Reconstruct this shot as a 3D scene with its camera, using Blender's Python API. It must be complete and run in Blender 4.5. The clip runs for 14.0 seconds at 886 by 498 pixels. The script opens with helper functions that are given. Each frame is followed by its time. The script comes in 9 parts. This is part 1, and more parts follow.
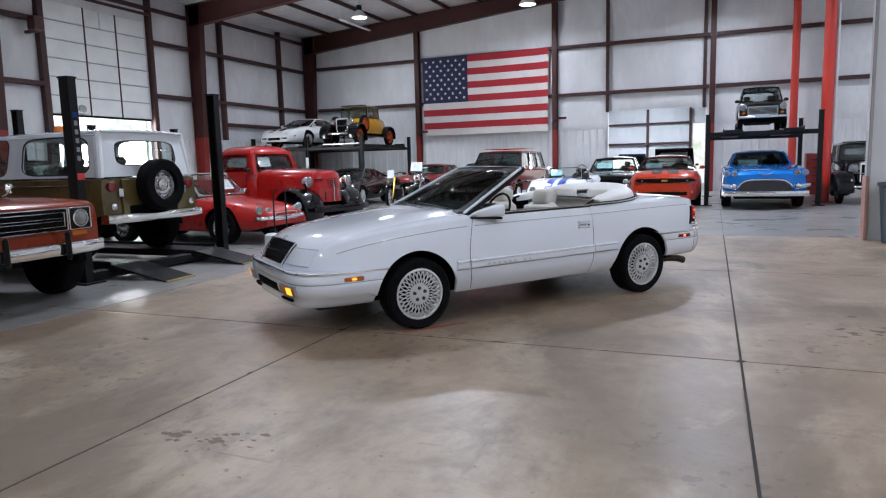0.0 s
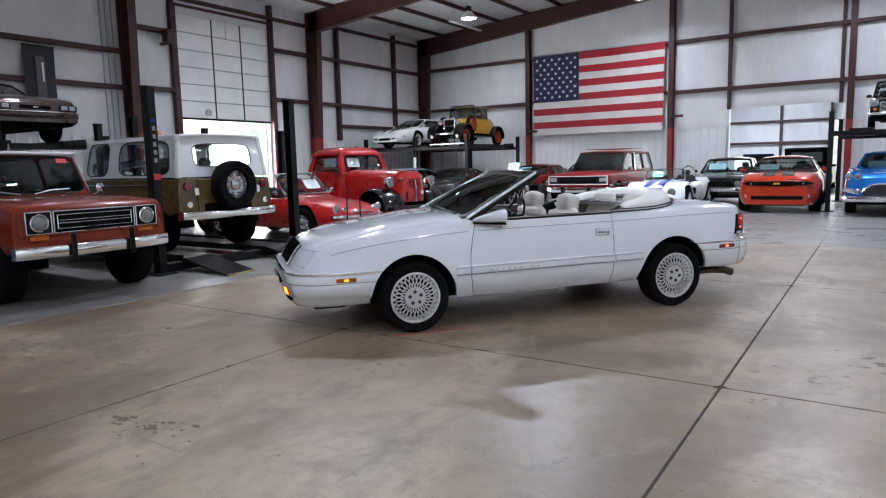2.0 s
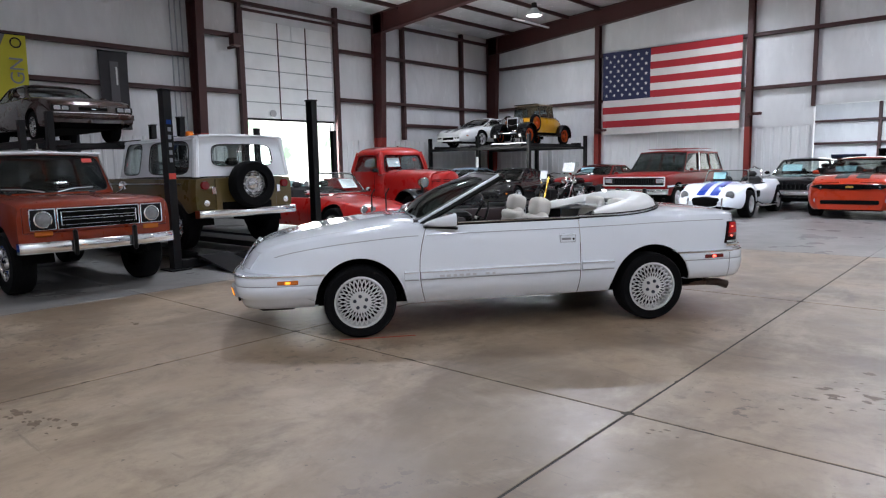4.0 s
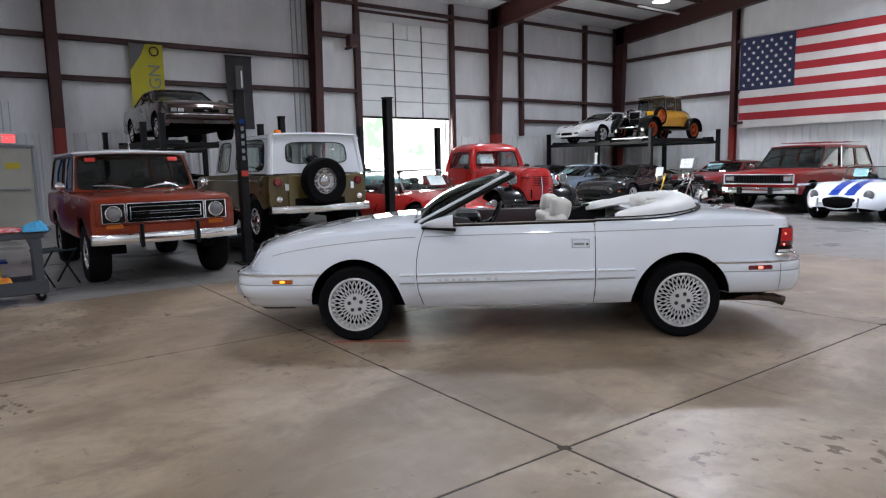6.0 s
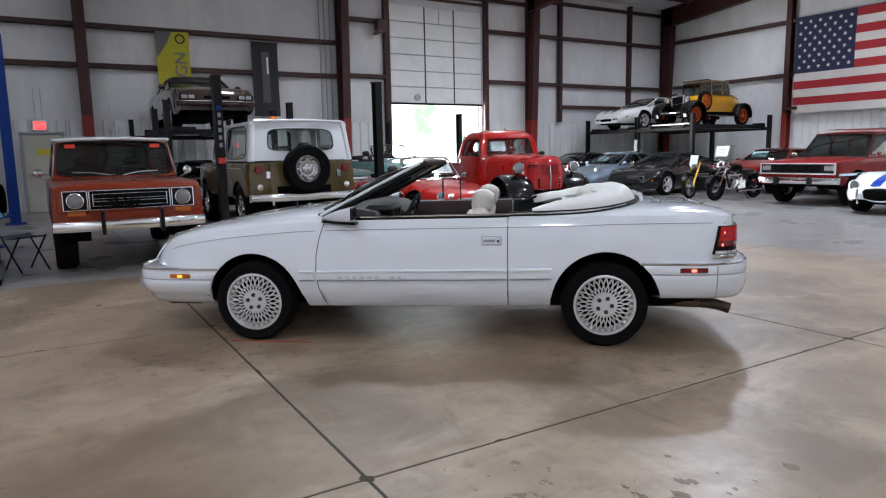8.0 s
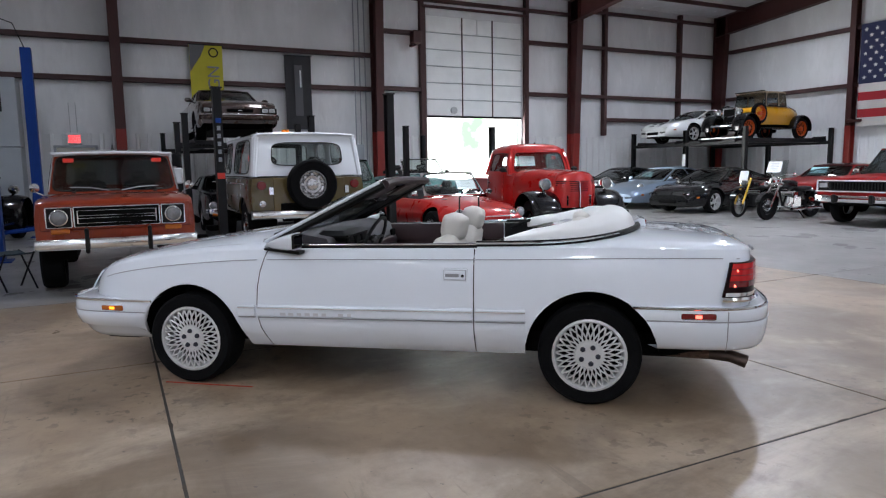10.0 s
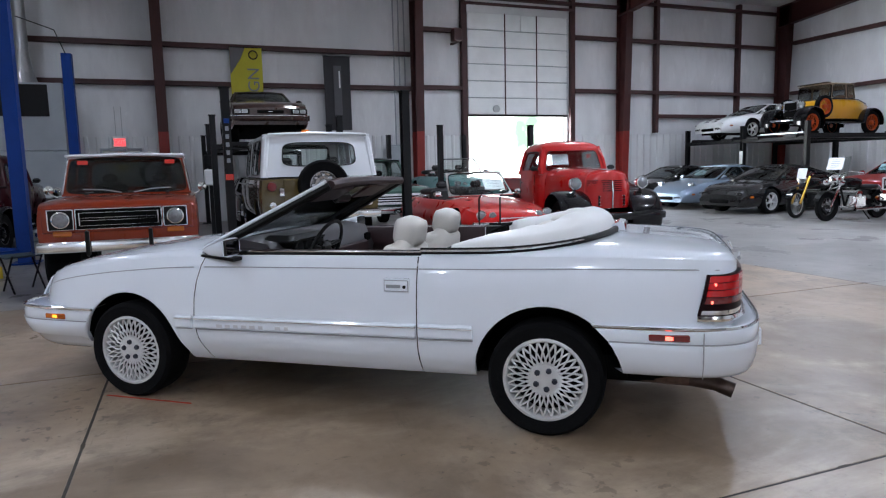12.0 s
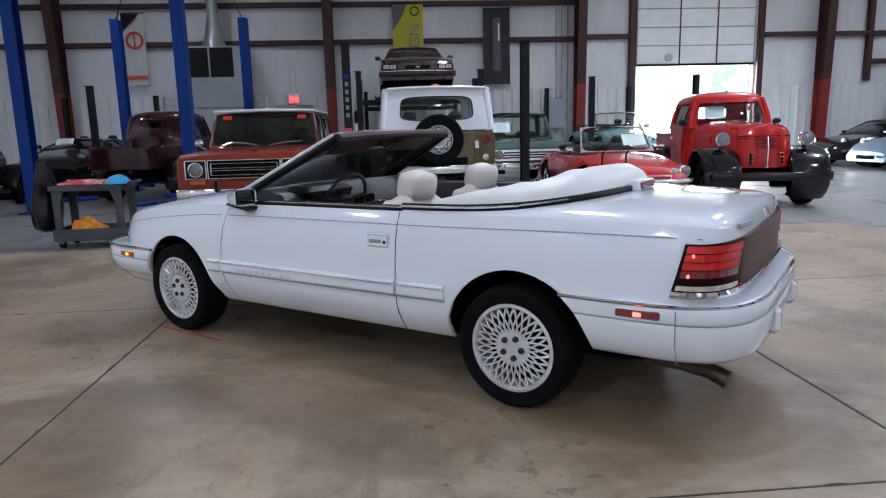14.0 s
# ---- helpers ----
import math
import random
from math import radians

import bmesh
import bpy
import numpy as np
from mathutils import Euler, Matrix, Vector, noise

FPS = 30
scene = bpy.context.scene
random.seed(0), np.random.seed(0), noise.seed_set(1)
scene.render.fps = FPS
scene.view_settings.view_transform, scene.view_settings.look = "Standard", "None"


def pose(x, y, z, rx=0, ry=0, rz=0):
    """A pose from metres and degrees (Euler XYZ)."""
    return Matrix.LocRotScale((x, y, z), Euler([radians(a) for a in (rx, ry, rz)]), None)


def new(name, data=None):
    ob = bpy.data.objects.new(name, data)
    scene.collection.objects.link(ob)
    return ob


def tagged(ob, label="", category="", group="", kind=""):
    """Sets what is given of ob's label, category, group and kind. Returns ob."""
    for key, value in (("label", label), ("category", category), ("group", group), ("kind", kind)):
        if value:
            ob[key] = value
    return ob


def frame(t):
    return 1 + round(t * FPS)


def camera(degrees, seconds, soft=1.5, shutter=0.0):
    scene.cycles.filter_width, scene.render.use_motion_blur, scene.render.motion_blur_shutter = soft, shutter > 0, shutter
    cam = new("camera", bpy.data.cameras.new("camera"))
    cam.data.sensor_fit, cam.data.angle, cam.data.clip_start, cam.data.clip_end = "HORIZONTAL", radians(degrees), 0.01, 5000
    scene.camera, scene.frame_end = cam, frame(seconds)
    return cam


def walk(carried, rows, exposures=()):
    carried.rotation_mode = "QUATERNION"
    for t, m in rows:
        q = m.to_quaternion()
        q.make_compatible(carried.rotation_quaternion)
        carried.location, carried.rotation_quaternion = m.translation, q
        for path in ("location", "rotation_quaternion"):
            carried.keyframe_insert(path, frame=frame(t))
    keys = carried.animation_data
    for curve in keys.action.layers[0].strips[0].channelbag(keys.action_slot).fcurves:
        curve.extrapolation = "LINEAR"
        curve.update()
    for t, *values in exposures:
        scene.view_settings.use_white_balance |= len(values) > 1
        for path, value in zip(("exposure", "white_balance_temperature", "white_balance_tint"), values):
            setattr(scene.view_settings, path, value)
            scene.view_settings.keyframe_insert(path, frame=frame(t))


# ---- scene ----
cam = camera(67.7, 14.0, 1.2)
METRES, EYE, TILT, LEAN, TURN = 7.58, 1.37, 0.0, 0.0, 22.2
ROWS = [
    (0.0, 0.0, 0.0, 0.0, -0.2, -7.45, 1.54),
    (0.5, 0.0368, -0.0, -0.0027, 1.45, -7.68, 1.4),
    (1.0, 0.0727, 0.0062, 0.0, 4.24, -7.76, 1.31),
    (1.5, 0.1134, 0.0109, 0.002, 8.31, -7.65, 1.3),
    (2.0, 0.1448, 0.0165, 0.0026, 11.22, -7.27, 1.37),
    (2.5, 0.1815, 0.0273, 0.0036, 12.32, -7.14, 1.27),
    (5.0, 0.3496, 0.1242, 0.0022, 24.98, -7.18, 1.33),
    (5.5, 0.3792, 0.1493, 0.0025, 27.85, -7.11, 1.42),
    (6.0, 0.407, 0.1791, 0.0015, 31.35, -7.27, 1.26),
    (6.5, 0.4354, 0.21, 0.0, 33.47, -7.93, 1.38),
    (7.0, 0.463, 0.2411, 0.0028, 33.64, -8.07, 1.56),
    (7.5, 0.4866, 0.2771, 0.0006, 34.32, -8.11, 1.33),
    (8.0, 0.5054, 0.3118, -0.0003, 36.77, -8.27, 1.11),
    (10.5, 0.5046, 0.459, 0.0027, 41.52, -6.92, 0.92),
    (11.0, 0.5048, 0.4807, 0.0003, 41.87, -6.82, 0.9),
    (11.5, 0.5127, 0.5069, 0.0003, 44.16, -6.59, 1.26),
    (12.0, 0.5319, 0.5355, -0.0009, 46.62, -6.92, 1.35),
    (12.5, 0.5471, 0.5642, -0.0063, 50.25, -8.19, 1.38),
    (13.0, 0.5628, 0.5962, -0.0071, 55.07, -9.51, 1.37),
    (13.5, 0.5808, 0.6273, -0.0076, 56.71, -9.95, 1.37),
    (14.0, 0.5992, 0.66, -0.0065, 62.95, -10.3, 1.41),
]
walk(cam, [(t, pose(0, 0, EYE, TILT, LEAN, TURN) @ pose(METRES * x, METRES * y, METRES * z, 90 + pitch, roll, yaw)) for t, x, y, z, yaw, pitch, roll in ROWS],
     [(0.0, 0.03, 6520, 10), (2.5, 0.05, 6580, 10), (5.0, 0.06, 6770, 10), (8.0, 0.06, 6770, 10), (10.5, 0.04, 6560, 10), (12.0, 0.04, 6370, 10), (14.0, 0.09, 6290, 10)])
# First two are visible; the rest are added unseen, each power tuned for brightness.
LAMPS = [(-13.0, 23.8, 0.55), (-6.5, 24.9, 0.6), (0.0, 24.9, 0.52), (7.3, 24.9, 0.48), (-13.0, 16.0, 0.5), (-6.5, 16.5, 2.0), (0.0, 16.5, 1.4), (7.3, 16.5, 0.9), (-13.0, 8.4, 0.1), (-6.5, 8.4, 1.15), (0.0, 8.4, 0.2), (7.3, 8.4, 0.6),
         (-13.0, 0.7, 0.35), (-0.5, 0.7, 0.35), (7.3, 0.7, 1.4), (-6.5, -6.5, 1.2), (0.0, -6.5, 0.9), (7.3, -6.5, 0.8)]
LAMP_W, DOOR_W = 214.0, 880.0
LAMP_COLOUR = (0.785, 0.865, 1.04)


# ---- light ----
world = bpy.data.worlds.new("sky")
scene.world = world
world.use_nodes = True
_sky = world.node_tree.nodes.new("ShaderNodeTexSky")
_sky.sky_type, _sky.sun_disc = "NISHITA", False
_sky.sun_elevation, _sky.sun_rotation = radians(50), radians(-60)
world.node_tree.links.new(_sky.outputs[0], world.node_tree.nodes["Background"].inputs[0])
world.node_tree.nodes["Background"].inputs[1].default_value = 0.1


def lamp(name, kind, m, energy, colour=(1, 1, 1), **more):
    data = bpy.data.lights.new(name, kind)
    data.energy, data.color = energy, colour
    if "size" in more:
        data.shape, data.size, data.size_y = "RECTANGLE", more["size"], more.get("size_y", more["size"])
    if "angle" in more:
        data.angle = more["angle"]
    if "spread" in more:
        data.spread = more["spread"]
    ob = new(name, data)
    ob.matrix_basis = m
    return ob


lamp("sun", "SUN", pose(0, 0, 20, 40, 0, 60), 3.0, (1.0, 0.95, 0.86), angle=radians(0.5))
lamp("door_daylight", "AREA", pose(-18.35, 15.9, 1.55, 90, 0, -90), DOOR_W, (0.93, 0.97, 1.0), size=3.7, size_y=3.0)
lamp("north_daylight", "AREA", pose(-2.1, 28.2, 1.6, 90, 0, 180), DOOR_W * 0.074, (0.95, 0.98, 1.0), size=3.4, size_y=3.0)
for lx, ly, power in LAMPS:
    lamp("high_bay_light", "AREA", pose(lx, ly, 7.02), LAMP_W * power, LAMP_COLOUR, size=0.5, spread=radians(160))


# ---- materials ----
def material(name, colour, rough=0.5, metal=0.0, coat=0.0, grain=0.0, scale=40.0, stain=0.0, stain_scale=2.0, bump=0.0, tint=None, emit=0.0, spec=0.5, island=0.0, sheen=0.0, stretch=None):
    """A Principled surface with fine grain, broad stains and a fine relief."""
    mat = bpy.data.materials.new(name)
    mat.use_nodes = True
    nt = mat.node_tree
    b = nt.nodes["Principled BSDF"]
    b.inputs["Roughness"].default_value = rough
    b.inputs["Metallic"].default_value = metal
    b.inputs["Coat Weight"].default_value = coat
    b.inputs["Coat Roughness"].default_value = 0.04
    b.inputs["Specular IOR Level"].default_value = spec
    b.inputs["Sheen Weight"].default_value = sheen
    b.inputs["Base Color"].default_value = (*colour, 1)
    if emit:
        b.inputs["Emission Color"].default_value = (*colour, 1)
        b.inputs["Emission Strength"].default_value = emit
    co = nt.nodes.new("ShaderNodeTexCoord")
    out = None

    def noise_of(s, detail=6.0):
        n = nt.nodes.new("ShaderNodeTexNoise")
        n.inputs["Scale"].default_value, n.inputs["Detail"].default_value = s, detail
        src = co.outputs["Object"]
        if stretch:
            mp = nt.nodes.new("ShaderNodeMapping")
            mp.inputs["Scale"].default_value = stretch
            nt.links.new(src, mp.inputs[0])
            src = mp.outputs[0]
        nt.links.new(src, n.inputs["Vector"])
        return n

    def mixed(a, fac, dark, lo, hi):
        ramp = nt.nodes.new("ShaderNodeMapRange")
        ramp.inputs[1].default_value, ramp.inputs[2].default_value = lo, hi
        nt.links.new(fac, ramp.inputs[0])
        m = nt.nodes.new("ShaderNodeMix")
        m.data_type = "RGBA"
        nt.links.new(ramp.outputs[0], m.inputs[0])
        if a is None:
            m.inputs[6].default_value = (*colour, 1)
        else:
            nt.links.new(a, m.inputs[6])
        m.inputs[7].default_value = (*dark, 1)
        return m.outputs[2]

    low = tint or tuple(c * 0.55 for c in colour)
    if stain:
        out = mixed(out, noise_of(stain_scale).outputs["Fac"], tuple(c + (d - c) * stain for c, d in zip(colour, low)), 0.42, 0.68)
    if grain:
        out = mixed(out, noise_of(scale, 4.0).outputs["Fac"], tuple(c * (1 - grain) for c in colour), 0.45, 0.8)
    if island:
        rnd = nt.nodes.new("ShaderNodeObjectInfo")
        out = mixed(out, rnd.outputs["Random"], tuple(c * (1 - island) for c in colour), 0.0, 1.0)
    if out is not None:
        nt.links.new(out, b.inputs["Base Color"])
        vary = nt.nodes.new("ShaderNodeMapRange")
        vary.inputs[3].default_value, vary.inputs[4].default_value = max(rough - 0.06, 0.02), min(rough + 0.08, 1)
        nt.links.new(noise_of(stain_scale * 3).outputs["Fac"], vary.inputs[0])
        nt.links.new(vary.outputs[0], b.inputs["Roughness"])
    if bump:
        bp = nt.nodes.new("ShaderNodeBump")
        bp.inputs["Strength"].default_value, bp.inputs["Distance"].default_value = bump, 0.01
        nt.links.new(noise_of(scale).outputs["Fac"], bp.inputs["Height"])
        nt.links.new(bp.outputs[0], b.inputs["Normal"])
    return mat


def paint(name, colour, rough=0.28, flake=0.0, coat=1.0):
    return material(name, colour, rough, metal=flake, coat=coat, spec=0.12, grain=0.05, scale=300, stain=0.06, stain_scale=1.5)


def glass(name, colour, rough=0.0, ior=1.45):
    mat = bpy.data.materials.new(name)
    mat.use_nodes = True
    b = mat.node_tree.nodes["Principled BSDF"]
    b.inputs["Base Color"].default_value = (*colour, 1)
    b.inputs["Transmission Weight"].default_value = 1.0
    b.inputs["Roughness"].default_value = rough
    b.inputs["IOR"].default_value = ior
    return mat


def concrete(name, colour, dark, light, rough, seal=0.0, seal_rough=0.2):
    """Polished, sealed concrete: broad cloudy tone, mottling, small dark specks and scuffs."""
    mat = bpy.data.materials.new(name)
    mat.use_nodes = True
    nt = mat.node_tree
    b = nt.nodes["Principled BSDF"]
    geo = nt.nodes.new("ShaderNodeNewGeometry")
    info = nt.nodes.new("ShaderNodeObjectInfo")

    def noise_of(s, detail=8.0, rough_=0.6, stretch=None, dist=0.0):
        n = nt.nodes.new("ShaderNodeTexNoise")
        n.inputs["Scale"].default_value, n.inputs["Detail"].default_value, n.inputs["Roughness"].default_value = s, detail, rough_
        n.inputs["Distortion"].default_value = dist
        src = geo.outputs["Position"]
        if stretch:
            mp = nt.nodes.new("ShaderNodeMapping")
            mp.inputs["Scale"].default_value = stretch
            mp.inputs["Rotation"].default_value = (0, 0, 0.5)
            nt.links.new(src, mp.inputs[0])
            src = mp.outputs[0]
        nt.links.new(src, n.inputs["Vector"])
        return n.outputs["Fac"]

    def ranged(fac, lo, hi, a=0.0, z=1.0):
        r = nt.nodes.new("ShaderNodeMapRange")
        r.interpolation_type = "SMOOTHSTEP"
        for k, v in zip((1, 2, 3, 4), (lo, hi, a, z)):
            r.inputs[k].default_value = v
        nt.links.new(fac, r.inputs[0])
        return r.outputs[0]

    def mix(fac, a, c):
        m = nt.nodes.new("ShaderNodeMix")
        m.data_type = "RGBA"
        nt.links.new(fac, m.inputs[0])
        if isinstance(a, tuple):
            m.inputs[6].default_value = (*a, 1)
        else:
            nt.links.new(a, m.inputs[6])
        m.inputs[7].default_value = (*c, 1)
        return m.outputs[2]

    out = mix(ranged(noise_of(0.42, 6, 0.6, None, 0.5), 0.40, 0.60), colour, dark)
    out = mix(ranged(noise_of(0.9, 8, 0.66, (1.0, 0.6, 1.0), 0.5), 0.46, 0.68, 0, 0.9), out, light)
    out = mix(ranged(noise_of(2.4, 10, 0.72, None, 0.3), 0.46, 0.72, 0, 0.7), out, dark)
    out = mix(ranged(noise_of(6.5, 10, 0.78), 0.50, 0.78, 0, 0.5), out, tuple(c * 0.62 for c in dark))
    out = mix(ranged(noise_of(1.0, 10, 0.75, (1.8, 0.35, 1.0), 0.8), 0.54, 0.78, 0, 0.45), out, light)
    out = mix(ranged(noise_of(1.5, 10, 0.74, (0.4, 1.8, 1.0), 0.6), 0.57, 0.72, 0, 0.6), out, tuple(c * 0.55 for c in dark))
    out = mix(ranged(noise_of(0.62, 10, 0.72, (1.0, 0.7, 1.0), 0.4), 0.57, 0.65, 0, 0.62), out, tuple(c * 0.62 for c in dark))
    out = mix(ranged(noise_of(3.1, 8, 0.7, (1.0, 0.5, 1.0), 0.2), 0.66, 0.71, 0, 0.6), out, tuple(c * 0.4 for c in dark))
    out = mix(ranged(noise_of(30, 4, 0.6), 0.68, 0.75, 0, 0.6), out, tuple(c * 0.35 for c in dark))
    def both(a, c):
        m = nt.nodes.new("ShaderNodeMath")
        m.operation = "MULTIPLY"
        nt.links.new(a, m.inputs[0])
        nt.links.new(c, m.inputs[1])
        return m.outputs[0]

    # Clusters of dark pits and flecks, and dry scuffs.
    patch = ranged(noise_of(0.55, 3, 0.5), 0.50, 0.62)
    out = mix(both(ranged(noise_of(11, 5, 0.55), 0.585, 0.62, 0, 0.75), patch), out, tuple(c * 0.42 for c in dark))
    out = mix(both(ranged(noise_of(4.2, 6, 0.6), 0.60, 0.64, 0, 0.5), patch), out, tuple(c * 0.6 for c in dark))
    out = mix(ranged(noise_of(3.0, 6, 0.6, (0.25, 3.2, 1.0), 0.4), 0.66, 0.70, 0, 0.45), out, tuple(c * 0.6 for c in dark))
    out = mix(ranged(noise_of(20, 3, 0.5), 0.70, 0.73, 0, 0.7), out, tuple(c * 0.4 for c in dark))
    out = mix(ranged(info.outputs["Random"], 0, 1, 0, 0.25), out, dark)
    nt.links.new(out, b.inputs["Base Color"])
    nt.links.new(ranged(noise_of(1.3, 9, 0.72, None, 0.3), 0.30, 0.70, rough - 0.08, rough + 0.12), b.inputs["Roughness"])
    bp = nt.nodes.new("ShaderNodeBump")
    bp.inputs["Strength"].default_value, bp.inputs["Distance"].default_value = 0.12, 0.004
    nt.links.new(noise_of(9, 8), bp.inputs["Height"])
    nt.links.new(bp.outputs[0], b.inputs["Normal"])
    b.inputs["Specular IOR Level"].default_value = 0.5
    b.inputs["Coat Weight"].default_value = seal
    nt.links.new(ranged(noise_of(0.8, 5, 0.6), 0.3, 0.7, seal_rough - 0.05, seal_rough + 0.07), b.inputs["Coat Roughness"])
    return mat


TAN = concrete("sealed tan concrete", (0.375, 0.275, 0.182), (0.170, 0.115, 0.069), (0.53, 0.425, 0.312), 0.48, 0.6, 0.35)
GREY = concrete("plain grey concrete", (0.228, 0.221, 0.213), (0.17, 0.163, 0.154), (0.29, 0.284, 0.275), 0.42, 0.5, 0.30)
JOINT = material("dark joint filler", (0.05, 0.045, 0.04), 0.8, grain=0.4)
VINYL = material("white vinyl insulation facing", (0.80, 0.81, 0.825), 0.24, grain=0.10, scale=6, stain=0.35, stain_scale=0.9, bump=1.0, stretch=(1.0, 1.0, 0.35))
LINER = material("white ribbed steel liner", (0.74, 0.75, 0.76), 0.42, stain=0.2, stain_scale=1.2, grain=0.05)
IRON = material("dark red oxide steel", (0.060, 0.0125, 0.011), 0.5, grain=0.3, scale=25, stain=0.4, stain_scale=1.3, bump=0.15)
GIRT = material("brown red steel girt", (0.060, 0.020, 0.020), 0.55, grain=0.3, scale=25, stain=0.4, stain_scale=1.3)
SAFETY = material("bright red enamel", (0.62, 0.035, 0.02), 0.35, coat=0.5, grain=0.1, stain=0.25, stain_scale=2)
BLACK = material("black powder coat", (0.009, 0.009, 0.010), 0.45, spec=0.2, grain=0.2, stain=0.2)
BLUE_STEEL = material("blue lift enamel", (0.004, 0.038, 0.22), 0.5, spec=0.2, grain=0.15, stain=0.3, stain_scale=3)
GALV = material("galvanised sheet", (0.45, 0.46, 0.47), 0.42, metal=0.8, grain=0.15, stain=0.2)
FOOT = material("dull red enamel", (0.25, 0.022, 0.016), 0.45, grain=0.15, stain=0.3, stain_scale=2)
CARTGREY = material("dark grey painted steel", (0.055, 0.062, 0.075), 0.45, stain=0.2, grain=0.1)
GREYBOX = material("grey painted sheet metal", (0.36, 0.39, 0.42), 0.45, stain=0.2, grain=0.08)
CHROME = material("chrome", (0.90, 0.91, 0.92), 0.07, metal=1.0, grain=0.05, stain=0.08, stain_scale=8)
ALLOY = material("bright machined alloy", (0.72, 0.72, 0.72), 0.30, metal=0.5, grain=0.08, scale=90)
RUBBER = material("tyre rubber", (0.0055, 0.0055, 0.006), 0.85, spec=0.10, grain=0.3, scale=60, bump=0.2)
PLASTIC = material("black plastic trim", (0.006, 0.006, 0.006), 0.45, spec=0.18, grain=0.2)
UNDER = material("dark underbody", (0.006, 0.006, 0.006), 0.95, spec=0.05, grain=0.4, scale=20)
GLASS = glass("clear car glass", (0.80, 0.86, 0.84))
TINTED = glass("dark tinted glass", (0.30, 0.33, 0.33))
LENS = glass("clear lamp lens", (0.95, 0.95, 0.93), 0.08)
PAPER = material("white paper sign", (0.80, 0.82, 0.82), 0.7, grain=0.03)
PAPER_TEAL = material("pale teal window sticker", (0.35, 0.62, 0.66), 0.6, grain=0.05)
PRINT = material("grey print", (0.24, 0.26, 0.28), 0.7)
VINYL_CREAM = material("cream leather upholstery", (0.72, 0.69, 0.63), 0.5, grain=0.1, scale=160, stain=0.15, stain_scale=4, bump=0.25)
VINYL_BOOT = material("white vinyl top boot", (0.80, 0.80, 0.78), 0.42, grain=0.05, scale=200, stain=0.12, stain_scale=4, bump=0.15)
MAROON_TRIM = material("dark maroon interior trim", (0.030, 0.011, 0.013), 0.5, grain=0.2, scale=150)
DARK_CLOTH = material("dark upholstery", (0.014, 0.013, 0.014), 0.8, grain=0.3)
AMBER = material("amber lens lit", (1.0, 0.33, 0.03), 0.2, emit=2.2)
AMBER_OFF = material("amber lens", (0.45, 0.11, 0.012), 0.2, coat=0.5)
RED_LIT = material("red marker bulb lit", (1.0, 0.13, 0.09), 0.2, emit=3.5)
RED_LENS = material("red lamp lens", (0.17, 0.004, 0.005), 0.15, coat=1.0, stain=0.2, stain_scale=20)
RED_GLOW = material("red lamp lens lit", (0.42, 0.003, 0.004), 0.2, coat=0.4, emit=0.14)
SMOKED = material("dark red smoked panel", (0.060, 0.014, 0.010), 0.35, spec=0.15, grain=0.1)
WHITE_PAINT = paint("white car paint", (0.82, 0.865, 0.92), 0.18)
EXIT_RED = material("exit sign lit face", (1.0, 0.07, 0.08), 0.4, emit=1.6)
LED = material("lamp diffuser lit", (0.95, 0.98, 1.0), 0.4, emit=22.0)
SKIN_WHITE = material("white enamel", (0.76, 0.77, 0.78), 0.35, coat=0.4, stain=0.1)


